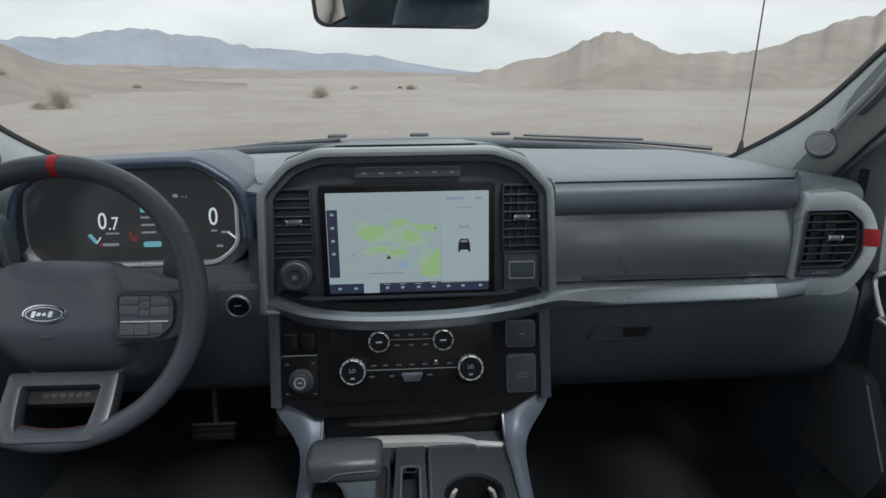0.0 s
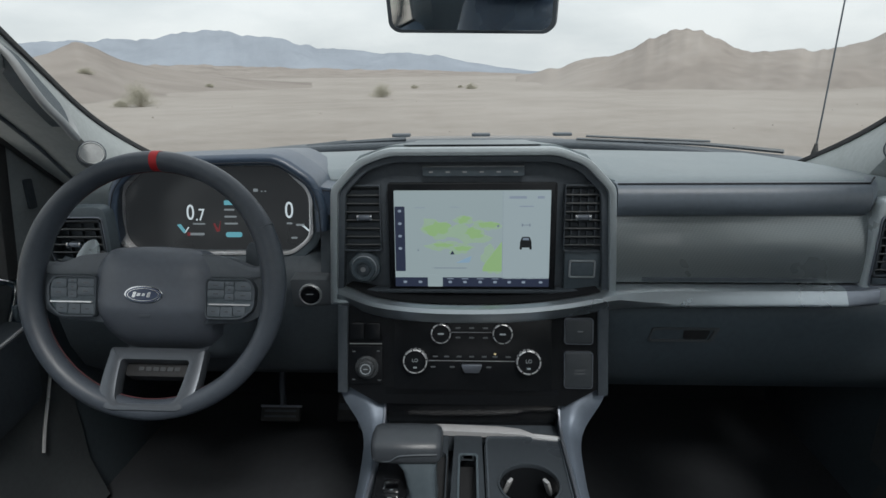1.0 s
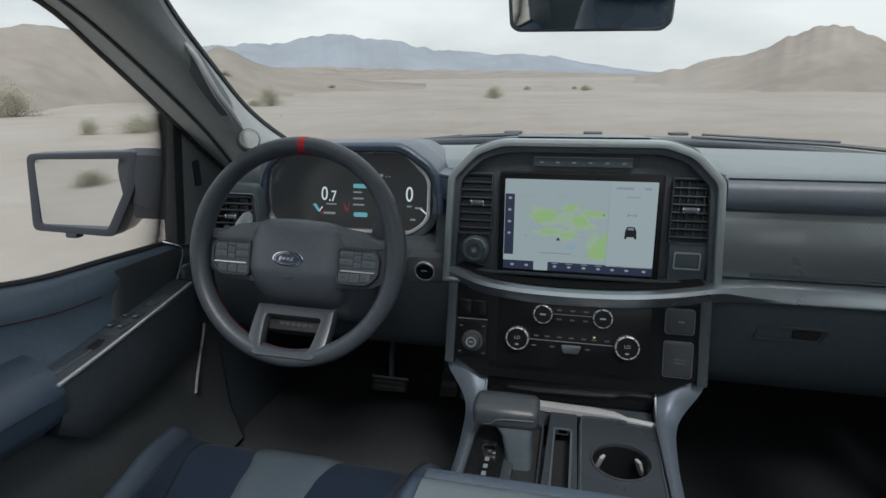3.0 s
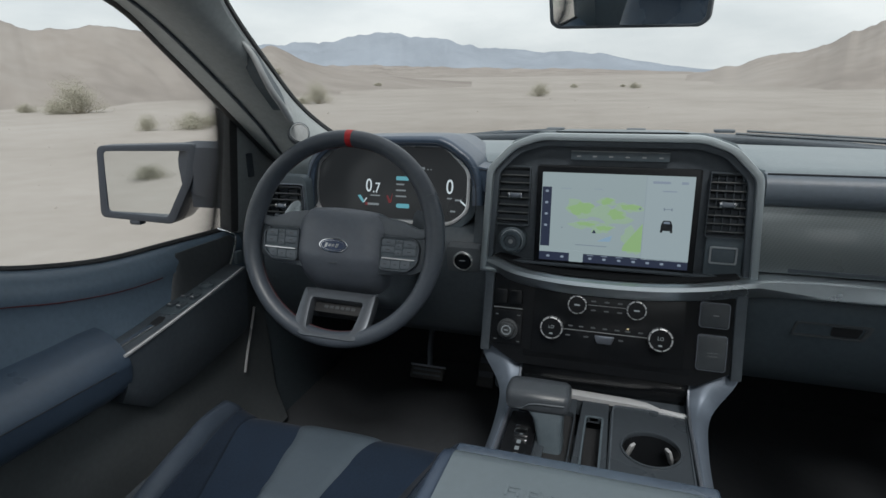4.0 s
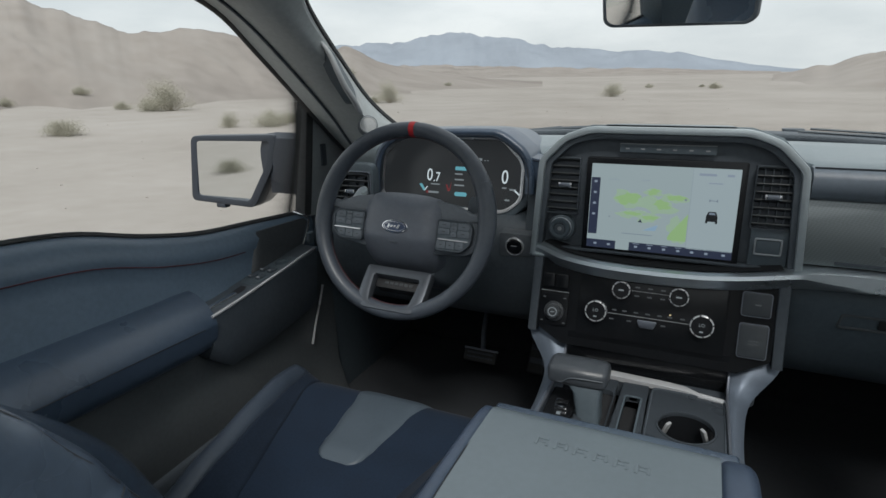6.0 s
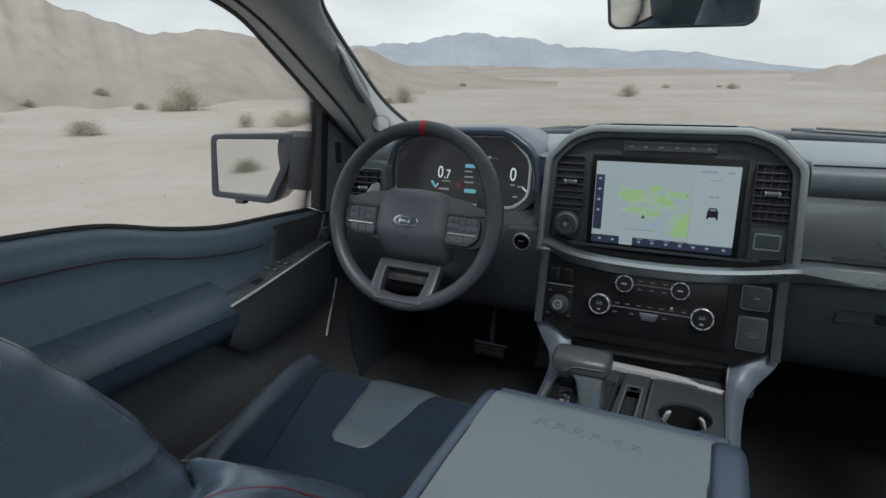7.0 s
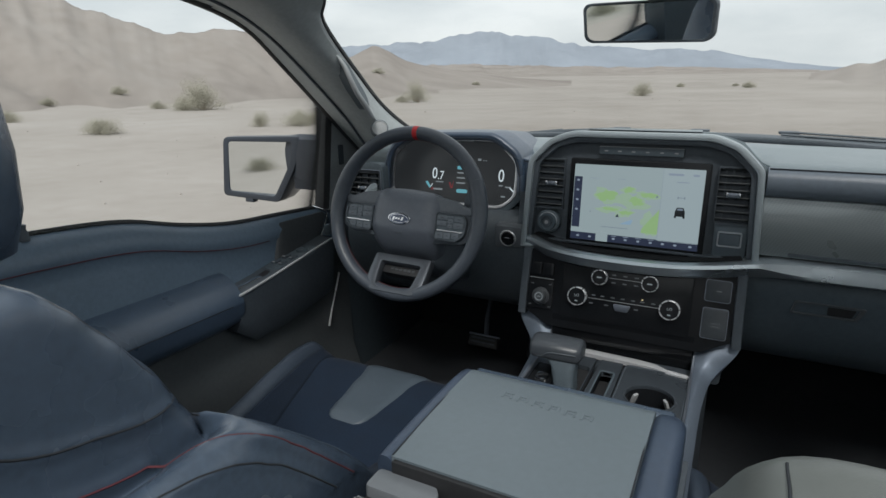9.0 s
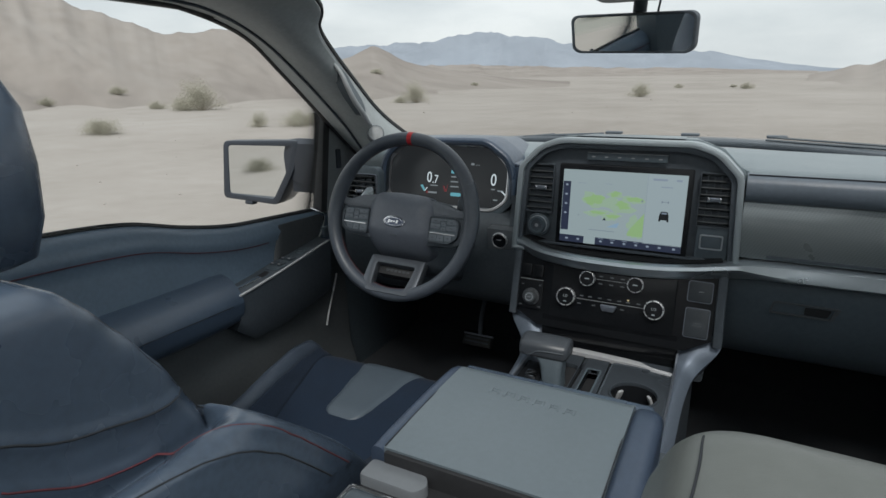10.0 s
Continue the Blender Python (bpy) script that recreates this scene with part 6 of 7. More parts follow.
def door(side, label):
    th = thing("driver_door" if side < 0 else "passenger_door", (side * 0.88, 0.5, FLOOR_Z), label, "car door", "front doors")
    S = lambda p: Vector((side * (p[0] + (0.02 if side > 0 else 0.0)), p[1], p[2]))
    ys = [-0.06 + 1.17 * i / 44 for i in range(45)]
    upper, lower, seal, glass = [], [], [], []
    for y in ys:
        s = sill(y)
        f = 0.03 * min(1.0, max(0.0, (y - 0.55) / 0.5))
        g = 0.034 * min(1.0, max(0.0, (y - 0.75) / 0.22))
        upper.append([S((x, y, z)) for x, z in ((0.945, s - 0.02), (0.935, s - 0.004), (0.92 + f * 0.2, s + 0.002), (0.903 + f * 0.3, s - 0.003), (0.886 + f * 0.6, s - 0.013), (0.873 + f * 0.8, s - 0.030), (0.868 + f, s - 0.050), (0.872 + f, s - 0.055), (0.869 + f, s - 0.085), (0.862 + f, s - 0.125), (0.860 + f, 1.225), (0.862 + f, 1.20), (0.945, 1.20))])
        lower.append([S((x, y, z)) for x, z in ((0.945, 1.21), (0.856 + f, 1.21), (0.853 + f, 1.12), (0.844 + g, 1.02), (0.840 + g, 0.86), (0.845, 0.76), (0.945, 0.76))])
    part("upper_panel", loft(upper), DOOR_NAVY, th, "padded navy leather upper panel", 60)
    part("lower_panel", loft(lower), DOOR_LOWER, th, "dark lower door panel", 50)
    part("window_seal", tube([S((0.922, y, sill(y) + 0.004)) for y in ys], 0.006, 6), RUBBER, th, "black rubber window seal")
    st = [y for y in ys if y < 0.80]
    part("stitching", tube([S((0.8695 + 0.03 * min(1.0, max(0.0, (y - 0.55) / 0.5)), y, sill(y) - 0.0525)) for y in st], 0.0012, 5), THREAD, th, "dark red stitching along the panel")
    # dark insert ahead of the padded panel, edged below by a thin bright line
    ins = []
    for y, zb, zt in ((0.797, 1.2275, 1.233), (0.812, 1.2278, 1.266), (0.832, 1.2284, 1.306), (0.846, 1.229, 1.321), (0.92, 1.232, 1.318), (0.985, 1.236, 1.314), (1.005, 1.262, 1.3135), (1.03, 1.305, 1.312)):
        f = 0.03 * min(1.0, max(0.0, (y - 0.55) / 0.5))
        ins.append([S((x, y, z)) for x, z in ((0.93, zt), (0.884 + f * 0.5, zt), (0.866 + f, zt * 0.75 + zb * 0.25), (0.858 + f, zb), (0.93, zb))])
    part("dark_insert", loft(ins), DOOR_BLACK, th, "black insert ahead of the padded panel", 60)
    part("insert_line", tube([S((0.860 + 0.03 * min(1.0, max(0.0, (y - 0.55) / 0.5)), y, 1.2275 + 0.045 * (y - 0.797))) for y in (0.797, 0.85, 0.90, 0.95, 0.987)], 0.0014, 5), MARKING, th, "thin grey edge line")
    # armrest
    arm = []
    for i in range(17):
        y = -0.06 + 0.665 * i / 16
        k = 1.0 - 0.06 * max(0.0, (i - 15))
        zt = 0.016 * (0.6 - y) / 0.66
        arm.append([S((0.84 + (p[0] - 0.84) * k, y, zt + 1.2 + (p[1] - 1.2) * k)) for p in rounded([(0.90, 1.136), (0.816, 1.138), (0.801, 1.156), (0.794, 1.197), (0.800, 1.215), (0.818, 1.240), (0.845, 1.257), (0.872, 1.263), (0.90, 1.262)], [0.01, 0.016, 0.014, 0.006, 0.014, 0.018, 0.016, 0.012, 0.01], 4)])
    armrest = part("armrest", loft(arm), ARM_NAVY, th, "padded navy leather armrest", 60)
    part("armrest_seam", tube([S((0.7942, -0.05 + 0.62 * i / 8, 1.198 + 0.016 * (1 - i / 8))) for i in range(9)], 0.0010, 5), SEAM, armrest)
    # switch ledge
    led = []
    for i in range(13):
        y = 0.595 + 0.40 * i / 12
        z = 1.214 + 0.034 * (i / 12) ** 1.2
        w = 0.800 + 0.036 * i / 12
        dr = lerp_at([(0.595, 0.095), (0.66, 0.150), (0.80, 0.166), (1.0, 0.17)], y)
        led.append([S((x, y, zz)) for x, zz in ((0.915, z + 0.004), (w + 0.006, z), (w, z - 0.005), (w + 0.004, z - 0.06), (w + 0.012, z - dr + 0.02), (w + 0.024, z - dr), (0.915, z - dr - 0.005))])
    ledge = part("switch_ledge", loft(led), BLACK, th, "black ledge carrying the window switches", 30)
    part("ledge_line", sweep([S((0.8005 + 0.036 * t, 0.597 + 0.39 * t, 1.2145 + 0.034 * t ** 1.2)) for t in (i / 12 for i in range(13))], rrect(0.006, 0.005, 0.0015, 2)), BRIGHT, ledge, "chrome line along the ledge")
    part("pull_lip", sweep([S((0.835, 0.60, 1.2165)), S((0.838, 0.70, 1.222))], rrect(0.012, 0.006, 0.002, 2)), CHROME, ledge, "chrome pull edge")
    if side < 0:
        part("switch_bezel", loft([[S((0.850 + a, y, lz + 0.0035)) for a in (-k, k)] + [S((0.850 + a, y, lz - 0.006)) for a in (k + 0.003, -k - 0.003)] for y, lz, k in ((0.748, 1.224, 0.012), (0.757, 1.2255, 0.022), (0.80, 1.229, 0.025), (0.895, 1.238, 0.024), (0.915, 1.240, 0.014))]), CHARCOAL, ledge, "flush bezel of the window switches")
        for dx, y in ((-0.011, 0.785), (0.012, 0.785), (-0.011, 0.825), (0.012, 0.825)):
            zt = 1.2335 + (y - 0.785) * 0.09
            part("window_switch", loft([[S((0.850 + dx + a, y + dy, zz)) for a, zz in ((-0.007, 1.225), (-0.006, zt + dz), (0.006, zt + dz), (0.007, 1.225))] for dy, dz in ((-0.012, 0.0005), (-0.009, 0.0035), (0.0, 0.0005), (0.010, 0.0025), (0.012, 0.0))]), BLACK, ledge, "small black window switch")
            part("switch_edge", box(None, S((0.850 + dx, y - 0.0105, zt + 0.003)), (0.008, 0.003, 0.002), 0.0008), BRIGHT, ledge)
        # no hollow: a near-black slab on the ledge carries the cup's shade
        part("pull_cup_shade", loft([[S((0.850 + a, y, 1.2205 + 0.085 * (y - 0.68))) for a in (-k, k)] + [S((0.850 + a, y, 1.20)) for a in (k, -k)] for y, k in ((0.612, 0.008), (0.625, 0.016), (0.72, 0.018), (0.738, 0.010))]), SLOT_SHADE, ledge, "dark slab behind the switches for the shade in the pull cup")
        part("mirror_dial", lathe([(0.017, 0), (0.016, 0.006), (0.012, 0.007), (0.011, 0.004), (0.0, 0.004)], Matrix.Translation(S((0.853, 0.877, 1.238))), 22), CHARCOAL, ledge, "round mirror switch")
        part("lock_key", box(None, S((0.845, 0.985, 1.275)), (0.012, 0.024, 0.03), 0.004), CHARCOAL, th, "door lock key")
    # bright strip from the sill down the front of the insert
    lean = 0.030 if side > 0 else 0.0
    part("front_strip", tube(smooth([S((x - lean, y, z)) for x, y, z in ((0.920, 1.015, 1.332), (0.894, 1.034, 1.317), (0.890, 1.039, 1.303), (0.886, 1.022, 1.275), (0.882, 0.993, 1.240))], 5), 0.0030 if side < 0 else 0.0045, 8), CHROME if side < 0 else BRIGHT, th, "thin bright strip ahead of the door pull")
    if side < 0:
        part("pocket_strip", tube(smooth([S((0.874, 1.058, 1.115)), S((0.872, 1.045, 1.09)), S((0.870, 1.005, 1.01)), S((0.868, 0.985, 0.965))], 5), 0.0034, 6), BRIGHT, th, "satin strip on the lower panel")
    else:
        zy = Matrix(((0, 0, 1, 0), (1, 0, 0, 0), (0, 1, 0, 0), (0, 0, 0, 1)))
        part("speaker_pod", prism(rounded([(1.10, 1.115), (1.050, 1.128), (0.975, 1.137), (0.960, 1.126), (0.931, 1.072), (0.905, 1.024), (0.886, 0.985), (0.92, 0.90), (1.10, 0.90)], 0.012, 4), 0.842, 0.90, zy, 0.006), POD_GREY, th, "dark raised pod low on the door")
        part("pocket_strip", tube(smooth([(0.840, 0.961, 1.127), (0.840, 0.932, 1.073), (0.840, 0.904, 1.022), (0.841, 0.889, 0.992)], 5), 0.0022, 6), MARKING, th, "thin satin edge of the pod")
    # pocket
    part("map_pocket", loft([[S((x, y, z)) for x, z in ((0.850, 0.92 + 0.03 * t), (0.838, 0.91 + 0.03 * t), (0.832, 0.90 + 0.03 * t), (0.828, 0.80), (0.850, 0.79))] for t, y in ((0, 0.10), (0.15, 0.40), (0.5, 0.65), (0.8, 0.80), (0.85, 0.83))]), BLACK, th, "dark moulded map pocket", 40)
    # sail and glass
    sail = prism(rounded([(1.05, 1.312), (1.25, 1.300), (1.25, 1.50), (1.10, 1.66), (1.09, 1.655)], 0.008, 3), 0.893, 0.92, Matrix(((0, 0, side, 0), (1, 0, 0, 0), (0, 1, 0, 0), (0, 0, 0, 1))), 0.006)
    sail_ = part("sail_panel", sail, SAIL, th, "dark corner panel behind the mirror")
    part("glass_guide", sweep([S((0.910, 1.046, 1.318)), S((0.903, 1.090, 1.65))], rrect(0.034, 0.030, 0.004, 2), up=(0, 1, 0)), RUBBER, th, "black window guide")
    part("sail_slot", prism(rrect(0.020, 0.06, 0.005, 3, (1.13, 1.47)), 0.888, 0.895, Matrix(((0, 0, side, 0), (1, 0, 0, 0), (0, 1, 0, 0), (0, 0, 0, 1)))), BLACK, sail_)
    part("outer_skin", box(None, S((0.965, 0.5, 1.03)), (0.04, 1.2, 0.56), 0.015), PAINT, th, "dark grey painted door skin")
    g = [[S((0.925 - 0.05 * max(0, (z - 1.33) / 0.55), y, z)) for z in (sill(y) - 0.01, (sill(y) + zt) / 2, zt)] for y, zt in [(-0.05, 1.875), (0.2, 1.875), (0.45, 1.87), (0.60, 1.86), (0.75, 1.83), (0.90, 1.77), (1.07, 1.66)]]
    bm = loft(g, False, False)
    ext = bmesh.ops.extrude_face_region(bm, geom=bm.faces[:])
    bmesh.ops.translate(bm, vec=(side * 0.004, 0, 0), verts=[v for v in ext["geom"] if isinstance(v, bmesh.types.BMVert)])
    pane = part("window_pane", bm, GLASS, th, "clear side window", 180)
    pane.visible_shadow = False
    part("roof_rail", tube([S((0.865, y, z)) for y, z in ((-0.06, 1.925), (0.2, 1.925), (0.45, 1.92), (0.62, 1.905))], 0.035, 8), RUBBER, th, "black upper door frame")
    part("lock_pin", lathe([(0.009, 0), (0.0085, 0.012), (0.006, 0.020), (0.0075, 0.028), (0.0, 0.031)], Matrix.Translation(S((0.905, 0.235, 1.430))), 14), BLACK, th, "small black lock pin")


door(-1, "navy leather driver door with armrest, switches and window")
door(1, "navy leather passenger door with armrest and window")


# ---- door mirrors ----
def door_mirror(side):
    th = thing("door_mirror", (side * 1.02, 1.14, 1.36), "large dark grey door mirror with a squared glass", "door mirror", "door mirrors")
    m = plane((0, 1.13, 0), 0)
    sh = lambda q: [(-1.229 + (u + 1.25) * 0.97, 1.41 + (v - 1.41) * 0.97) for u, v in q]
    gl = [(-1.404, 1.322), (-1.190, 1.317), (-1.112, 1.43), (-1.090, 1.504), (-1.380, 1.497)]
    ou = [(-1.436, 1.302), (-1.172, 1.296), (-1.082, 1.43), (-1.058, 1.525), (-1.404, 1.512)]
    gl, ou = sh(gl), sh(ou)
    if side > 0:
        gl, ou = ([(-u, v) for u, v in reversed(q)] for q in (gl, ou))
    cx = sum(p[0] for p in ou) / 5
    o2 = rounded(ou, 0.022, 4)
    i2 = rounded(gl, 0.012, 4)
    part("housing_rim", ring(o2, i2, -0.03, 0.008, m, 0.004), NAVY_PAINT, th, "dark slate mirror frame")
    part("housing", loft([[m @ Vector((cx + (u - cx) * k, 1.41 + (v - 1.41) * k, d)) for u, v in o2] for d, k in ((-0.028, 1.0), (-0.07, 0.97), (-0.11, 0.85), (-0.13, 0.6))]), PAINT, th, "", 50)
    tilt = Matrix.Translation((cx, 1.13, 1.41)) @ Matrix.Rotation(radians(side * MIRROR_YAW), 4, "Z") @ Matrix.Rotation(radians(MIRROR_PITCH), 4, "X") @ Matrix.Translation((-cx, -1.13, -1.41))
    part("mirror_glass", prism(i2, -0.010, -0.004, tilt @ m), MIRROR, th, "mirror glass showing sand behind")
    secs = []
    for x, zt, zb, y0, y1 in ((-1.12, 1.518, 1.395, 1.14, 1.23), (-1.06, 1.526, 1.385, 1.125, 1.23), (-1.0, 1.527, 1.378, 1.118, 1.22), (-0.93, 1.525, 1.375, 1.118, 1.2)):
        secs.append([Vector((x if side < 0 else -x, y, z)) for y, z in ((y0, zb), (y0 - 0.004, (zt + zb) / 2), (y0, zt - 0.015), (y0 + 0.02, zt), (y1, zt - 0.01), (y1, zb))])
    part("arm", loft(secs), NAVY_PAINT, th, "thick slate mirror arm", 40)
    foot = loft([[Vector(((-1.09 if k else -0.93) if side < 0 else (1.09 if k else 0.93), y, z)) for y, z in ((1.135, 1.350), (1.135, 1.40), (1.2, 1.40), (1.2, 1.350))] for k in (0, 1)])
    part("arm_foot", foot, NAVY_PAINT, th, "slate mirror foot")
    part("lamp_lug", box(None, ((-1.29 if side < 0 else 1.29), 1.135, 1.297), (0.038, 0.026, 0.016), 0.007), NAVY_PAINT, th)


NAVY_PAINT = mat("slate_plastic", (0.036, 0.044, 0.060), 0.42, vary=0.08, grain=0.3)
MIRROR_YAW, MIRROR_PITCH = -3.5, 1.5
door_mirror(-1)
door_mirror(1)

# ---- rear-view mirror and overhead console ----
rv = thing("rear_view_mirror", (0.0, 1.05, 1.80), "frameless-look black rear-view mirror on a stalk", "rear-view mirror")
RM = plane((-0.006, 0.982, 1.7905), -10, -16.0) @ Matrix.Rotation(radians(-2.2), 4, "Z")
ro = rounded([(-0.134, -0.030), (-0.120, -0.039), (0.122, -0.039), (0.134, -0.028), (0.136, 0.030), (0.125, 0.039), (-0.128, 0.039), (-0.137, 0.031)], 0.012, 4)
part("housing", loft([[RM @ Vector((u * k, v * k, d)) for u, v in ro] for d, k in ((0.0, 1.0), (-0.012, 1.0), (-0.028, 0.9), (-0.036, 0.6))]), BLACK, rv, "black mirror shell", 60)
ri = [(u * 0.955, v * 0.88) for u, v in ro]
part("mirror_rim", ring(ro, ri, -0.004, 0.003, RM, 0.001), BLACK, rv)
part("mirror_glass", prism(ri, 0.0, 0.0014, RM), MIRROR, rv, "mirror glass showing the cab")
part("stalk", tube(smooth([RM @ Vector((0.0, 0.01, -0.03)), Vector((0.005, 1.01, 1.83)), Vector((0.01, 0.985, 1.868)), Vector((0.01, 0.96, 1.885))], 5), 0.014, 10), BLACK, rv, "black mirror stalk")
part("sensor_pod", loft([[Vector((0.01 + u, 0.93 + v * 1.0 + dy, z)) for u, v in rrect(w, d, 0.03, 4)] for z, w, d, dy in ((1.852, 0.15, 0.12, 0.0), (1.862, 0.19, 0.17, 0.0), (1.90, 0.20, 0.2, -0.02))]), CHARCOAL, rv, "dark sensor pod behind the mirror", 50)
part("cable", tube(smooth([(0.045, 0.985, 1.83), (0.047, 0.99, 1.86), (0.04, 0.97, 1.89)], 5), 0.0025, 6), BLACK, rv)


# ---- seats ----
def laid_on(co, way, path):
    """The path drawn onto a surface given by its points and normals: pairs of place and normal."""
    line = [(Vector(p), None) for p in path]
    for passes in (10, 2):
        drawn = []
        for p, _ in line:
            gap = np.linalg.norm(co - np.array(p), axis=1)
            near = np.argsort(gap)[:16]
            wt = np.exp(-(((gap[near] - gap[near[0]]) / 0.005) ** 2))
            drawn.append((Vector((wt[:, None] * co[near]).sum(axis=0) / wt.sum()), Vector((wt[:, None] * way[near]).sum(axis=0)).normalized()))
        line = drawn
        for k in range(passes):
            line = [line[0]] + [((a[0] + b[0] * 2 + c[0]) / 4, (a[1] + b[1] * 2 + c[1]).normalized()) for a, b, c in zip(line, line[1:], line[2:])] + [line[-1]]
    return line


def seat(side, name, label, C=0.485, ahead=0.0, slide=0.0, lean=0.0, headrest=True, skin=NAVY_DARK):
    th = thing(name, (side * 0.485, 0.35, FLOOR_Z), label, "car seat", "front seats")
    S = lambda x, y, z: Vector((side * (C + x), y + slide, z))   # x > 0: towards the door
    # cushion: a padded middle between bolsters that flare towards the front, and a raised insert
    a_in = lambda y: min(0.205, max(0.095, 0.108 + 0.30 * (y - 0.404)))
    a_pk = lambda y: 0.206 + 0.16 * (y - 0.43)
    def pad_height(a, y):
        base = 0.998 + lerp_at([(0.18, -0.045), (0.30, -0.024), (0.45, -0.006), (0.60, 0.004), (0.72, 0.010)], y)
        k = min(1.0, max(0.0, (a - a_in(y) + 0.01) / (a_pk(y) - a_in(y) + 0.01)))
        tall = 0.046 * lerp_at([(0.18, 0.8), (0.66, 1.0), (0.76, 0.72), (0.80, 0.4)], y)
        q = min(1.0, max(0.0, (y - 0.742) / 0.072))
        return base + tall * k * k * (3 - 2 * k) - 0.075 * (1 - math.sqrt(1 - q * q))
    def patch(name, lo, hi, y0, y1, nu, nv, material, label, side_=1, sunk=0.004, lift=0.0):
        def f(u, v):
            y = y0 + (y1 - y0) * v
            a = lo(y) + (hi(y) - lo(y)) * u
            edge = max(abs(2 * u - 1) ** 14, 0.0)
            return S(side_ * a, y, pad_height(abs(a), y) + lift - sunk * edge)
        bm = grid_surface(f, nu, nv)
        ext = bmesh.ops.extrude_face_region(bm, geom=bm.faces[:])
        bmesh.ops.translate(bm, vec=(0, 0, -0.03), verts=[v for v in ext["geom"] if isinstance(v, bmesh.types.BMVert)])
        return part(name, bm, material, th, label, 60)
    patch("cushion", lambda y: -a_in(y), a_in, 0.18, 0.8135, 28, 40, SUEDE_PALE, "mid navy suede seat cushion")
    for b in (-1, 1):
        patch("bolster_panel", a_in, lambda y: a_pk(y) - 0.030, 0.18, 0.8125, 14, 40, SUEDE, "dark navy suede bolster face", b)
        def rolled(u, v):
            y = 0.18 + 0.632 * v
            pk = a_pk(y)
            if u < 0.4:
                a = pk - 0.030 * (1 - u / 0.4)
                return S(b * a, y, pad_height(a, y) - 0.004 * max(0.0, 1 - u * 16) + 0.002 * math.sin(u / 0.4 * math.pi))
            w = (u - 0.4) / 0.6 * math.pi / 2
            return S(b * (pk + 0.034 * math.sin(w)), y - 0.02 * v * (1 - math.cos(w)), pad_height(pk, y) - 0.15 * (1 - math.cos(w)))
        bm = grid_surface(rolled, 20, 40)
        ext = bmesh.ops.extrude_face_region(bm, geom=bm.faces[:])
        bmesh.ops.translate(bm, vec=(0, 0, -0.03), verts=[v for v in ext["geom"] if isinstance(v, bmesh.types.BMVert)])
        part("bolster", bm, BOLSTER_NAVY, th, "blue-grey leather bolster edge", 60)
    def inset(u, v):
        y = 0.548 + 0.250 * v
        half_ = lerp_at([(0.548, 0.028), (0.552, 0.037), (0.559, 0.044), (0.57, 0.049), (0.60, 0.054), (0.70, 0.066), (0.80, 0.088)], y)
        a = -0.485 + C + 0.004 + half_ * (2 * u - 1)
        rim_ = max(abs(2 * u - 1) ** 6, (1 - min(1.0, v * 7)) ** 2)
        return S(a, y, pad_height(abs(a), y) + 0.0065 * (1 - rim_) + 0.0002)
    bm = grid_surface(inset, 18, 34)
    ext = bmesh.ops.extrude_face_region(bm, geom=bm.faces[:])
    bmesh.ops.translate(bm, vec=(0, 0, -0.02), verts=[v for v in ext["geom"] if isinstance(v, bmesh.types.BMVert)])
    part("cushion_insert", bm, INSERT, th, "blue-grey leather insert on the cushion", 60)
    part("cushion_front", loft([[S(x * w, y, z) for x in (-1, -0.8, 0.8, 1)] + [S(x * w, y - 0.05, z) for x in (0.8, -0.8)] for w, y, z in ((0.262, 0.800, 0.965), (0.256, 0.812, 0.94), (0.25, 0.812, 0.88), (0.24, 0.79, 0.82))]), NAVY, th, "navy leather front of the cushion", 60)
    part("seat_base", box(None, S(0, 0.45, 0.84), (0.44, 0.56, 0.12), 0.02), BLACK, th, "black seat base")
    for dx in (-0.18, 0.18):
        part("seat_rail", box(None, S(dx, 0.42, 0.765), (0.05, 0.62, 0.05), 0.005), BLACK, th)
    # backrest: one body that flares into wings below the shoulders; rows of height, half width, front and rear
    BACK = ((0.93, 0.20, 0.36, 0.22), (1.02, 0.235, 0.345, 0.17), (1.10, 0.258, 0.32, 0.10), (1.16, 0.266, 0.285, 0.045), (1.22, 0.268, 0.235, -0.005), (1.27, 0.266, 0.185, -0.06), (1.30, 0.264, 0.152, -0.10),
            (1.318, 0.262, 0.132, -0.12), (1.330, 0.259, 0.118, -0.135), (1.339, 0.254, 0.107, -0.145), (1.345, 0.246, 0.098, -0.152), (1.346, 0.236, 0.093, -0.156), (1.339, 0.223, 0.088, -0.158), (1.328, 0.210, 0.085, -0.158),
            (1.318, 0.201, 0.083, -0.158), (1.322, 0.1965, 0.080, -0.158), (1.340, 0.1955, 0.076, -0.159), (1.356, 0.195, 0.069, -0.160), (1.372, 0.195, 0.059, -0.163), (1.39, 0.195, 0.051, -0.165), (1.42, 0.195, 0.037, -0.167),
            (1.462, 0.195, 0.008, -0.169), (1.50, 0.195, -0.021, -0.166), (1.518, 0.194, -0.037, -0.162), (1.530, 0.190, -0.049, -0.157), (1.539, 0.181, -0.061, -0.150), (1.545, 0.166, -0.074, -0.140), (1.549, 0.13, -0.090, -0.125))
    if not headrest:
        BACK = tuple((z, max(w, 0.190 + 0.14 * (1.515 - z)) if 1.33 < z < 1.515 else w, yf, yr) for k, (z, w, yf, yr) in enumerate(BACK) if not 11 < k < 18)
        slim = lambda z: 0.0 if z < 1.44 else 0.024 * ((z - 1.44) / 0.109) ** 2
        BACK = tuple((z + 0.006 * min(1.0, max(0.0, (z - 1.35) / 0.1)), w - slim(z), yf, yr) for z, w, yf, yr in BACK)
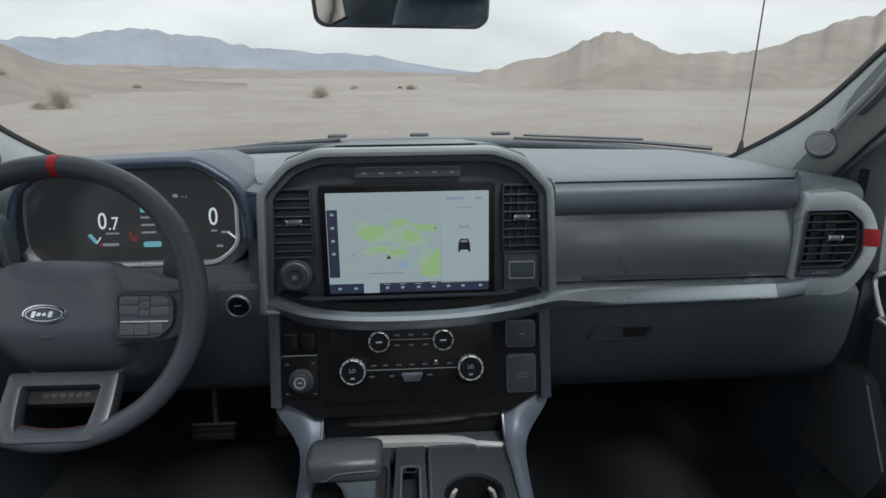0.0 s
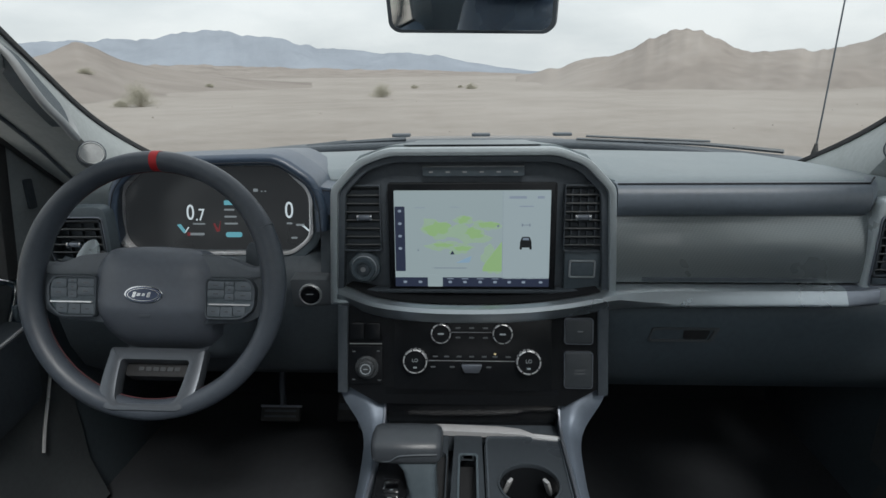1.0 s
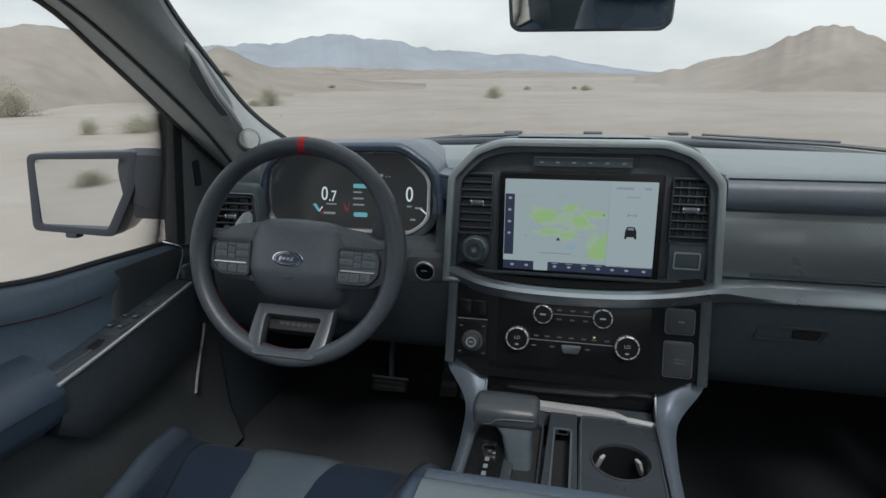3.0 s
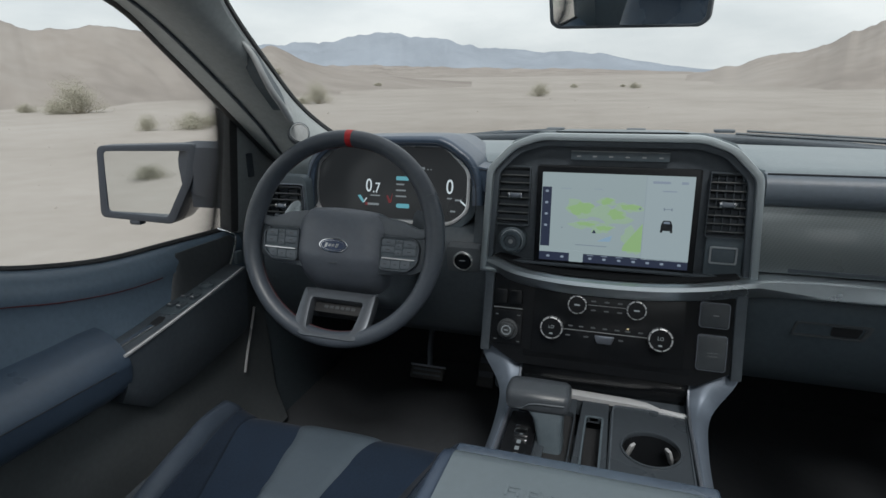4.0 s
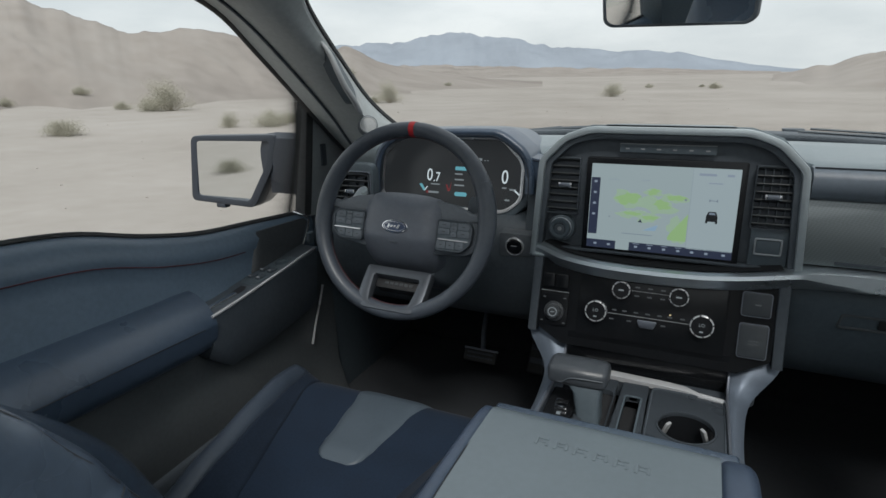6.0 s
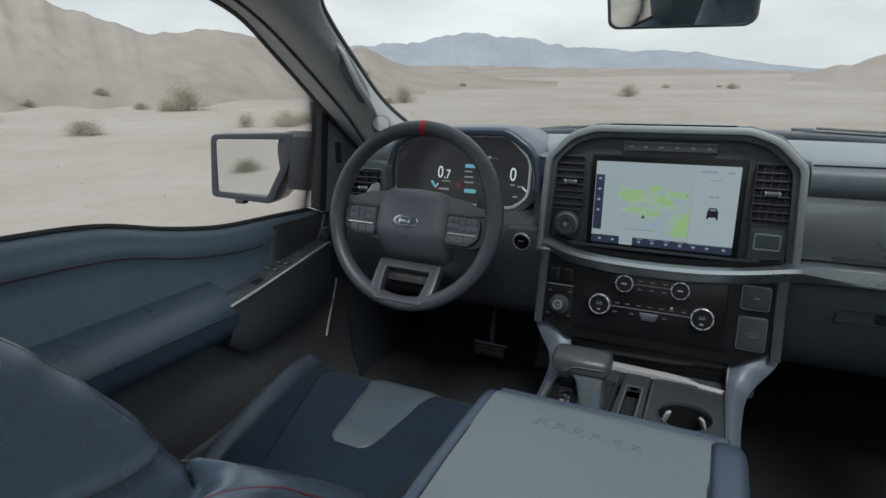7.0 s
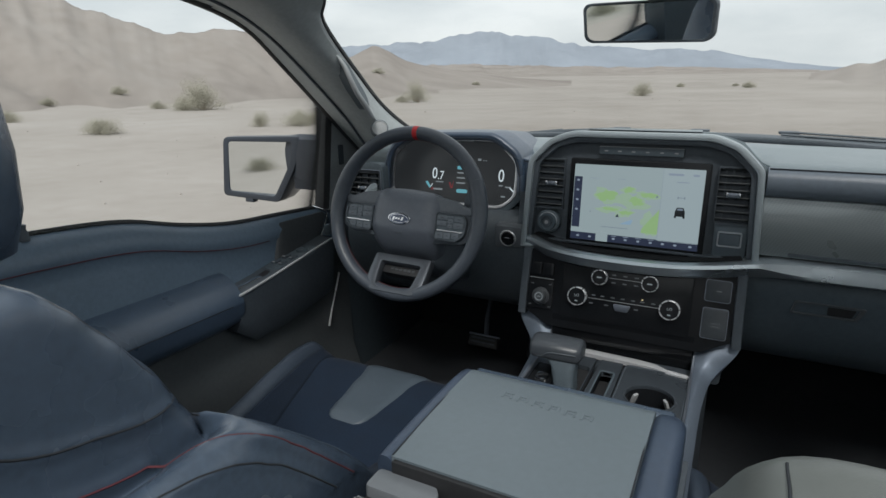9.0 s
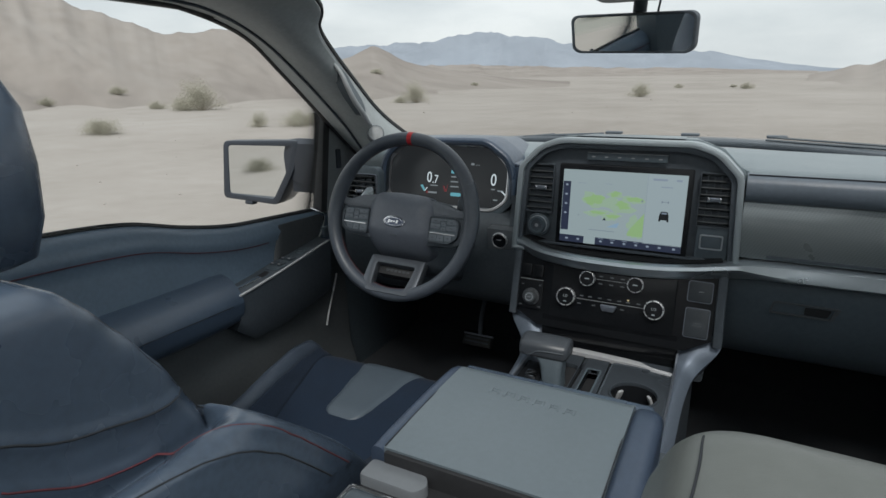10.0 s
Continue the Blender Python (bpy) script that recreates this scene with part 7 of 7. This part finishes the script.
    soft = 1.0 if headrest else 2.6
    K = lambda x, y, z: S(x + lean, y + ahead - slide, z)
    secs = []
    for z, w, yf, yr in BACK:
        d = yf - yr
        r = min(0.05, d * 0.4)
        sink = lerp_at([(1.0, 0.05), (1.10, 0.075), (1.345, 0.075), (1.37, 0.004)], z)
        secs.append([K(x, y, z) for x, y in rounded([(-w, yr + d * 0.10), (-w * 0.8, yr), (w * 0.8, yr), (w, yr + d * 0.10), (w * 1.005, yr + d * 0.5), (w, yf), (w - 0.060, yf - sink * 0.15), (w - 0.105, yf - sink), (0.105 - w, yf - sink), (0.060 - w, yf - sink * 0.15), (-w, yf), (-w * 1.005, yr + d * 0.5)], [0.02 * soft, 0.03 * soft, 0.03 * soft, 0.02 * soft, 0.05, r * 0.5, 0.02, 0.02, 0.02, 0.02, r * 0.5, 0.05], 4)])
    fine = []
    for sec in secs:
        ring_ = sec + sec[:1]
        run = np.cumsum([0.0] + [(q - p_).length for p_, q in zip(ring_, ring_[1:])])
        at = np.linspace(0, run[-1], 201)[:-1]
        fine.append([Vector([float(np.interp(t, run, [p_[k] for p_ in ring_])) for k in range(3)]) for t in at])
    stack = []
    for j, (lo, hi) in enumerate(zip(fine, fine[1:])):
        steps = max(2, round((hi[40] - lo[40]).length / 0.006))
        before, after = fine[max(0, j - 1)], fine[min(len(fine) - 1, j + 2)]
        for k in range(steps):
            t = k / steps
            stack.append([b + ((c - a) * t + (a * 2 - b * 5 + c * 4 - d) * t * t + (b * 3 - a - c * 3 + d) * t ** 3) * 0.5 for a, b, c, d in zip(before, lo, hi, after)])
    body = loft(stack + [fine[-1]])
    SEAMS = (("cross_seam", 0.0014, SEAM, 0.0030, [(0.050, 1.386, 0.192), (0.022, 1.380, 0.195), (-0.016, 1.385, 0.196), (-0.050, 1.393, 0.196), (-0.077, 1.401, 0.196), (-0.101, 1.412, 0.196), (-0.126, 1.426, 0.195)], ""),
             ("wing_stitching", 0.0013, THREAD, 0.0026, [(0.230, 1.192, 0.268), (0.180, 1.246, 0.268), (0.145, 1.284, 0.265), (0.103, 1.325, 0.260), (0.074, 1.342, 0.252), (0.042, 1.345, 0.233), (0.012, 1.338, 0.210), (-0.011, 1.334, 0.197), (-0.068, 1.347, 0.196), (-0.101, 1.366, 0.195), (-0.132, 1.385, 0.194)], "dark red stitching over the wing"),
             ("wing_seam", 0.0014, SEAM, 0.0030, [(0.191, 1.197, 0.268), (0.146, 1.247, 0.268), (0.106, 1.288, 0.266), (0.065, 1.317, 0.263), (0.029, 1.332, 0.259), (-0.006, 1.338, 0.256), (-0.050, 1.342, 0.252), (-0.10, 1.345, 0.248)], ""),
             ("edge_seam", 0.0012, SEAM, 0.0016, [(-0.052, 1.530, 0.178), (-0.036, 1.514, 0.187), (-0.008, 1.478, 0.184), (0.012, 1.444, 0.189), (0.037, 1.403, 0.189), (0.058, 1.370, 0.186), (0.079, 1.342, 0.184)], ""))
    body.normal_update()
    co = np.array([v.co for v in body.verts])
    way = np.array([v.normal for v in body.verts])
    drawn = []
    if headrest:
        push = np.zeros(len(co))
        for nm, rad, mt, deep, pts, lab in SEAMS:
            for b in (-1, 1):
                line = laid_on(co, way, [K(-b * x, y, z) for y, z, x in (tuple(q) for q in smooth(pts, 12))])
                drawn.append((nm, rad, mt, lab, [at + up * (rad * 0.5 - deep) for at, up in line]))
                spots = np.array([tuple(at) for at, up in line])
                gap = np.min(np.linalg.norm(co[:, None, :] - spots[None, :, :], axis=2), axis=1)
                push = np.maximum(push, deep * np.exp(-(gap / 0.007) ** 2))
        for v, k in zip(list(body.verts), push):
            v.co -= v.normal * float(k)
    part("backrest", body, skin, th, "leather backrest with side wings", 75)
    for nm, rad, mt, lab, line in drawn:
        part(nm, tube(line, rad, 6), mt, th, lab)
    if headrest:
        for b in (-1, 1):
            part("wing_stud", lathe([(0.0035, 0), (0.003, 0.004), (0, 0.0045)], Matrix.Translation(K(b * 0.2615, 0.134, 1.297)), 10), CHROME, th, "small bright stud")
    if not headrest:
        for b in (-1, 1):
            part("top_seam", tube([at + up * 0.0004 for at, up in laid_on(co, way, smooth([K(b * x, y, z) for x, y, z in ((0.176, -0.060, 1.550), (0.178, -0.100, 1.550), (0.181, -0.140, 1.543), (0.185, -0.160, 1.52), (0.192, -0.165, 1.48), (0.205, -0.165, 1.43))], 8))], 0.0007, 6), SEAM, th)
        return
    # headrest
    hr = []
    for z, w, d in ((1.540, 0.100, 0.055), (1.550, 0.124, 0.075), (1.59, 0.142, 0.088), (1.64, 0.147, 0.092), (1.69, 0.142, 0.088), (1.72, 0.124, 0.072), (1.735, 0.095, 0.045)):
        hr.append([K(x, y - 0.056, z) for x, y in rounded([(-w, -d / 2), (w, -d / 2), (w, d / 2), (-w, d / 2)], d * 0.42, 5)])
    head_ = part("headrest", loft(hr), NAVY_DARK, th, "slate navy leather headrest", 75)
    for b in (-1, 1):
        part("headrest_seam", tube(smooth([K(b * 0.106, -0.094, 1.557), K(b * 0.124, -0.0945, 1.60), K(b * 0.127, -0.0965, 1.64), K(b * 0.122, -0.0945, 1.69), K(b * 0.104, -0.089, 1.72)], 4), 0.0014, 6), SEAM, head_)
    for dx in (-0.05, 0.05):
        part("headrest_post", tube([K(dx, -0.085, 1.52), K(dx, -0.06, 1.57)], 0.006, 8), CHROME, head_)


seat(-1, "driver_seat", "navy and pale grey leather driver seat with suede cushion")
seat(1, "passenger_seat", "navy and pale grey leather passenger seat", 0.44, 0.024, -0.11, -0.047, False, WARM_LIT_HIDE)

# rear bench, seen only in the mirror
bench = thing("rear_bench", (0, -0.85, FLOOR_Z), "dark navy rear bench seat", "bench seat")
part("cushion", box(None, (0, -0.80, 1.0), (1.5, 0.5, 0.16), 0.04), NAVY_DARK, bench)
part("backrest", box(None, (0, 0, 0), (1.5, 0.14, 0.6), 0.05, Matrix.Translation((0, -1.15, 1.28)) @ Matrix.Rotation(radians(14), 4, "X")), NAVY_DARK, bench)
part("stand", box(None, (0, -0.80, 0.84), (1.4, 0.4, 0.2), 0.02), BLACK, bench)

# ---- what carries the cab ----
chassis = thing("truck_chassis", (0, 0.6, 0.0), "dark plain chassis with four wheels standing on the sand", "chassis")
for x in (-0.42, 0.42):
    part("frame_rail", box(None, (x, 0.55, 0.58), (0.10, 4.1, 0.16), 0.02), BLACK, chassis)
for y in (2.05, -1.15):
    part("axle", tube([(-0.8, y, 0.42), (0.8, y, 0.42)], 0.05, 12), BLACK, chassis)
    for x in (-0.82, 0.82):
        wm = Matrix.Translation((x, y, 0.42)) @ Matrix.Rotation(radians(90), 4, "Y")
        tyre = part("wheel", lathe([(0.20, -0.12), (0.36, -0.14), (0.415, -0.11), (0.42, 0.0), (0.415, 0.11), (0.36, 0.14), (0.20, 0.12)], wm, 40), RUBBER, chassis, "knobbly black tyre")
        part("rim", lathe([(0.21, -0.10), (0.20, 0.06), (0.06, 0.09), (0.0, 0.09)], wm, 24), DARK_SATIN, tyre, "dark alloy rim")
for x in (-0.90, 0.90):
    part("front_wing", loft([[Vector((x + dx, y, z)) for dx, z in ((-0.015, zb), (0.015, zb), (0.015, 1.385 - 0.05 * t * t), (-0.015, 1.385 - 0.05 * t * t))] for t, y, zb in ((0, 1.62, 0.62), (0.05, 1.66, 0.70), (0.2, 1.78, 0.90), (0.4, 2.05, 0.96), (0.7, 2.4, 0.86), (0.95, 2.70, 0.70), (1, 2.76, 0.66))]), PAINT, chassis, "dark grey front wing")
part("grille", box(None, (0, 2.76, 1.02), (1.78, 0.06, 0.66), 0.03), BLACK, chassis, "plain black front")
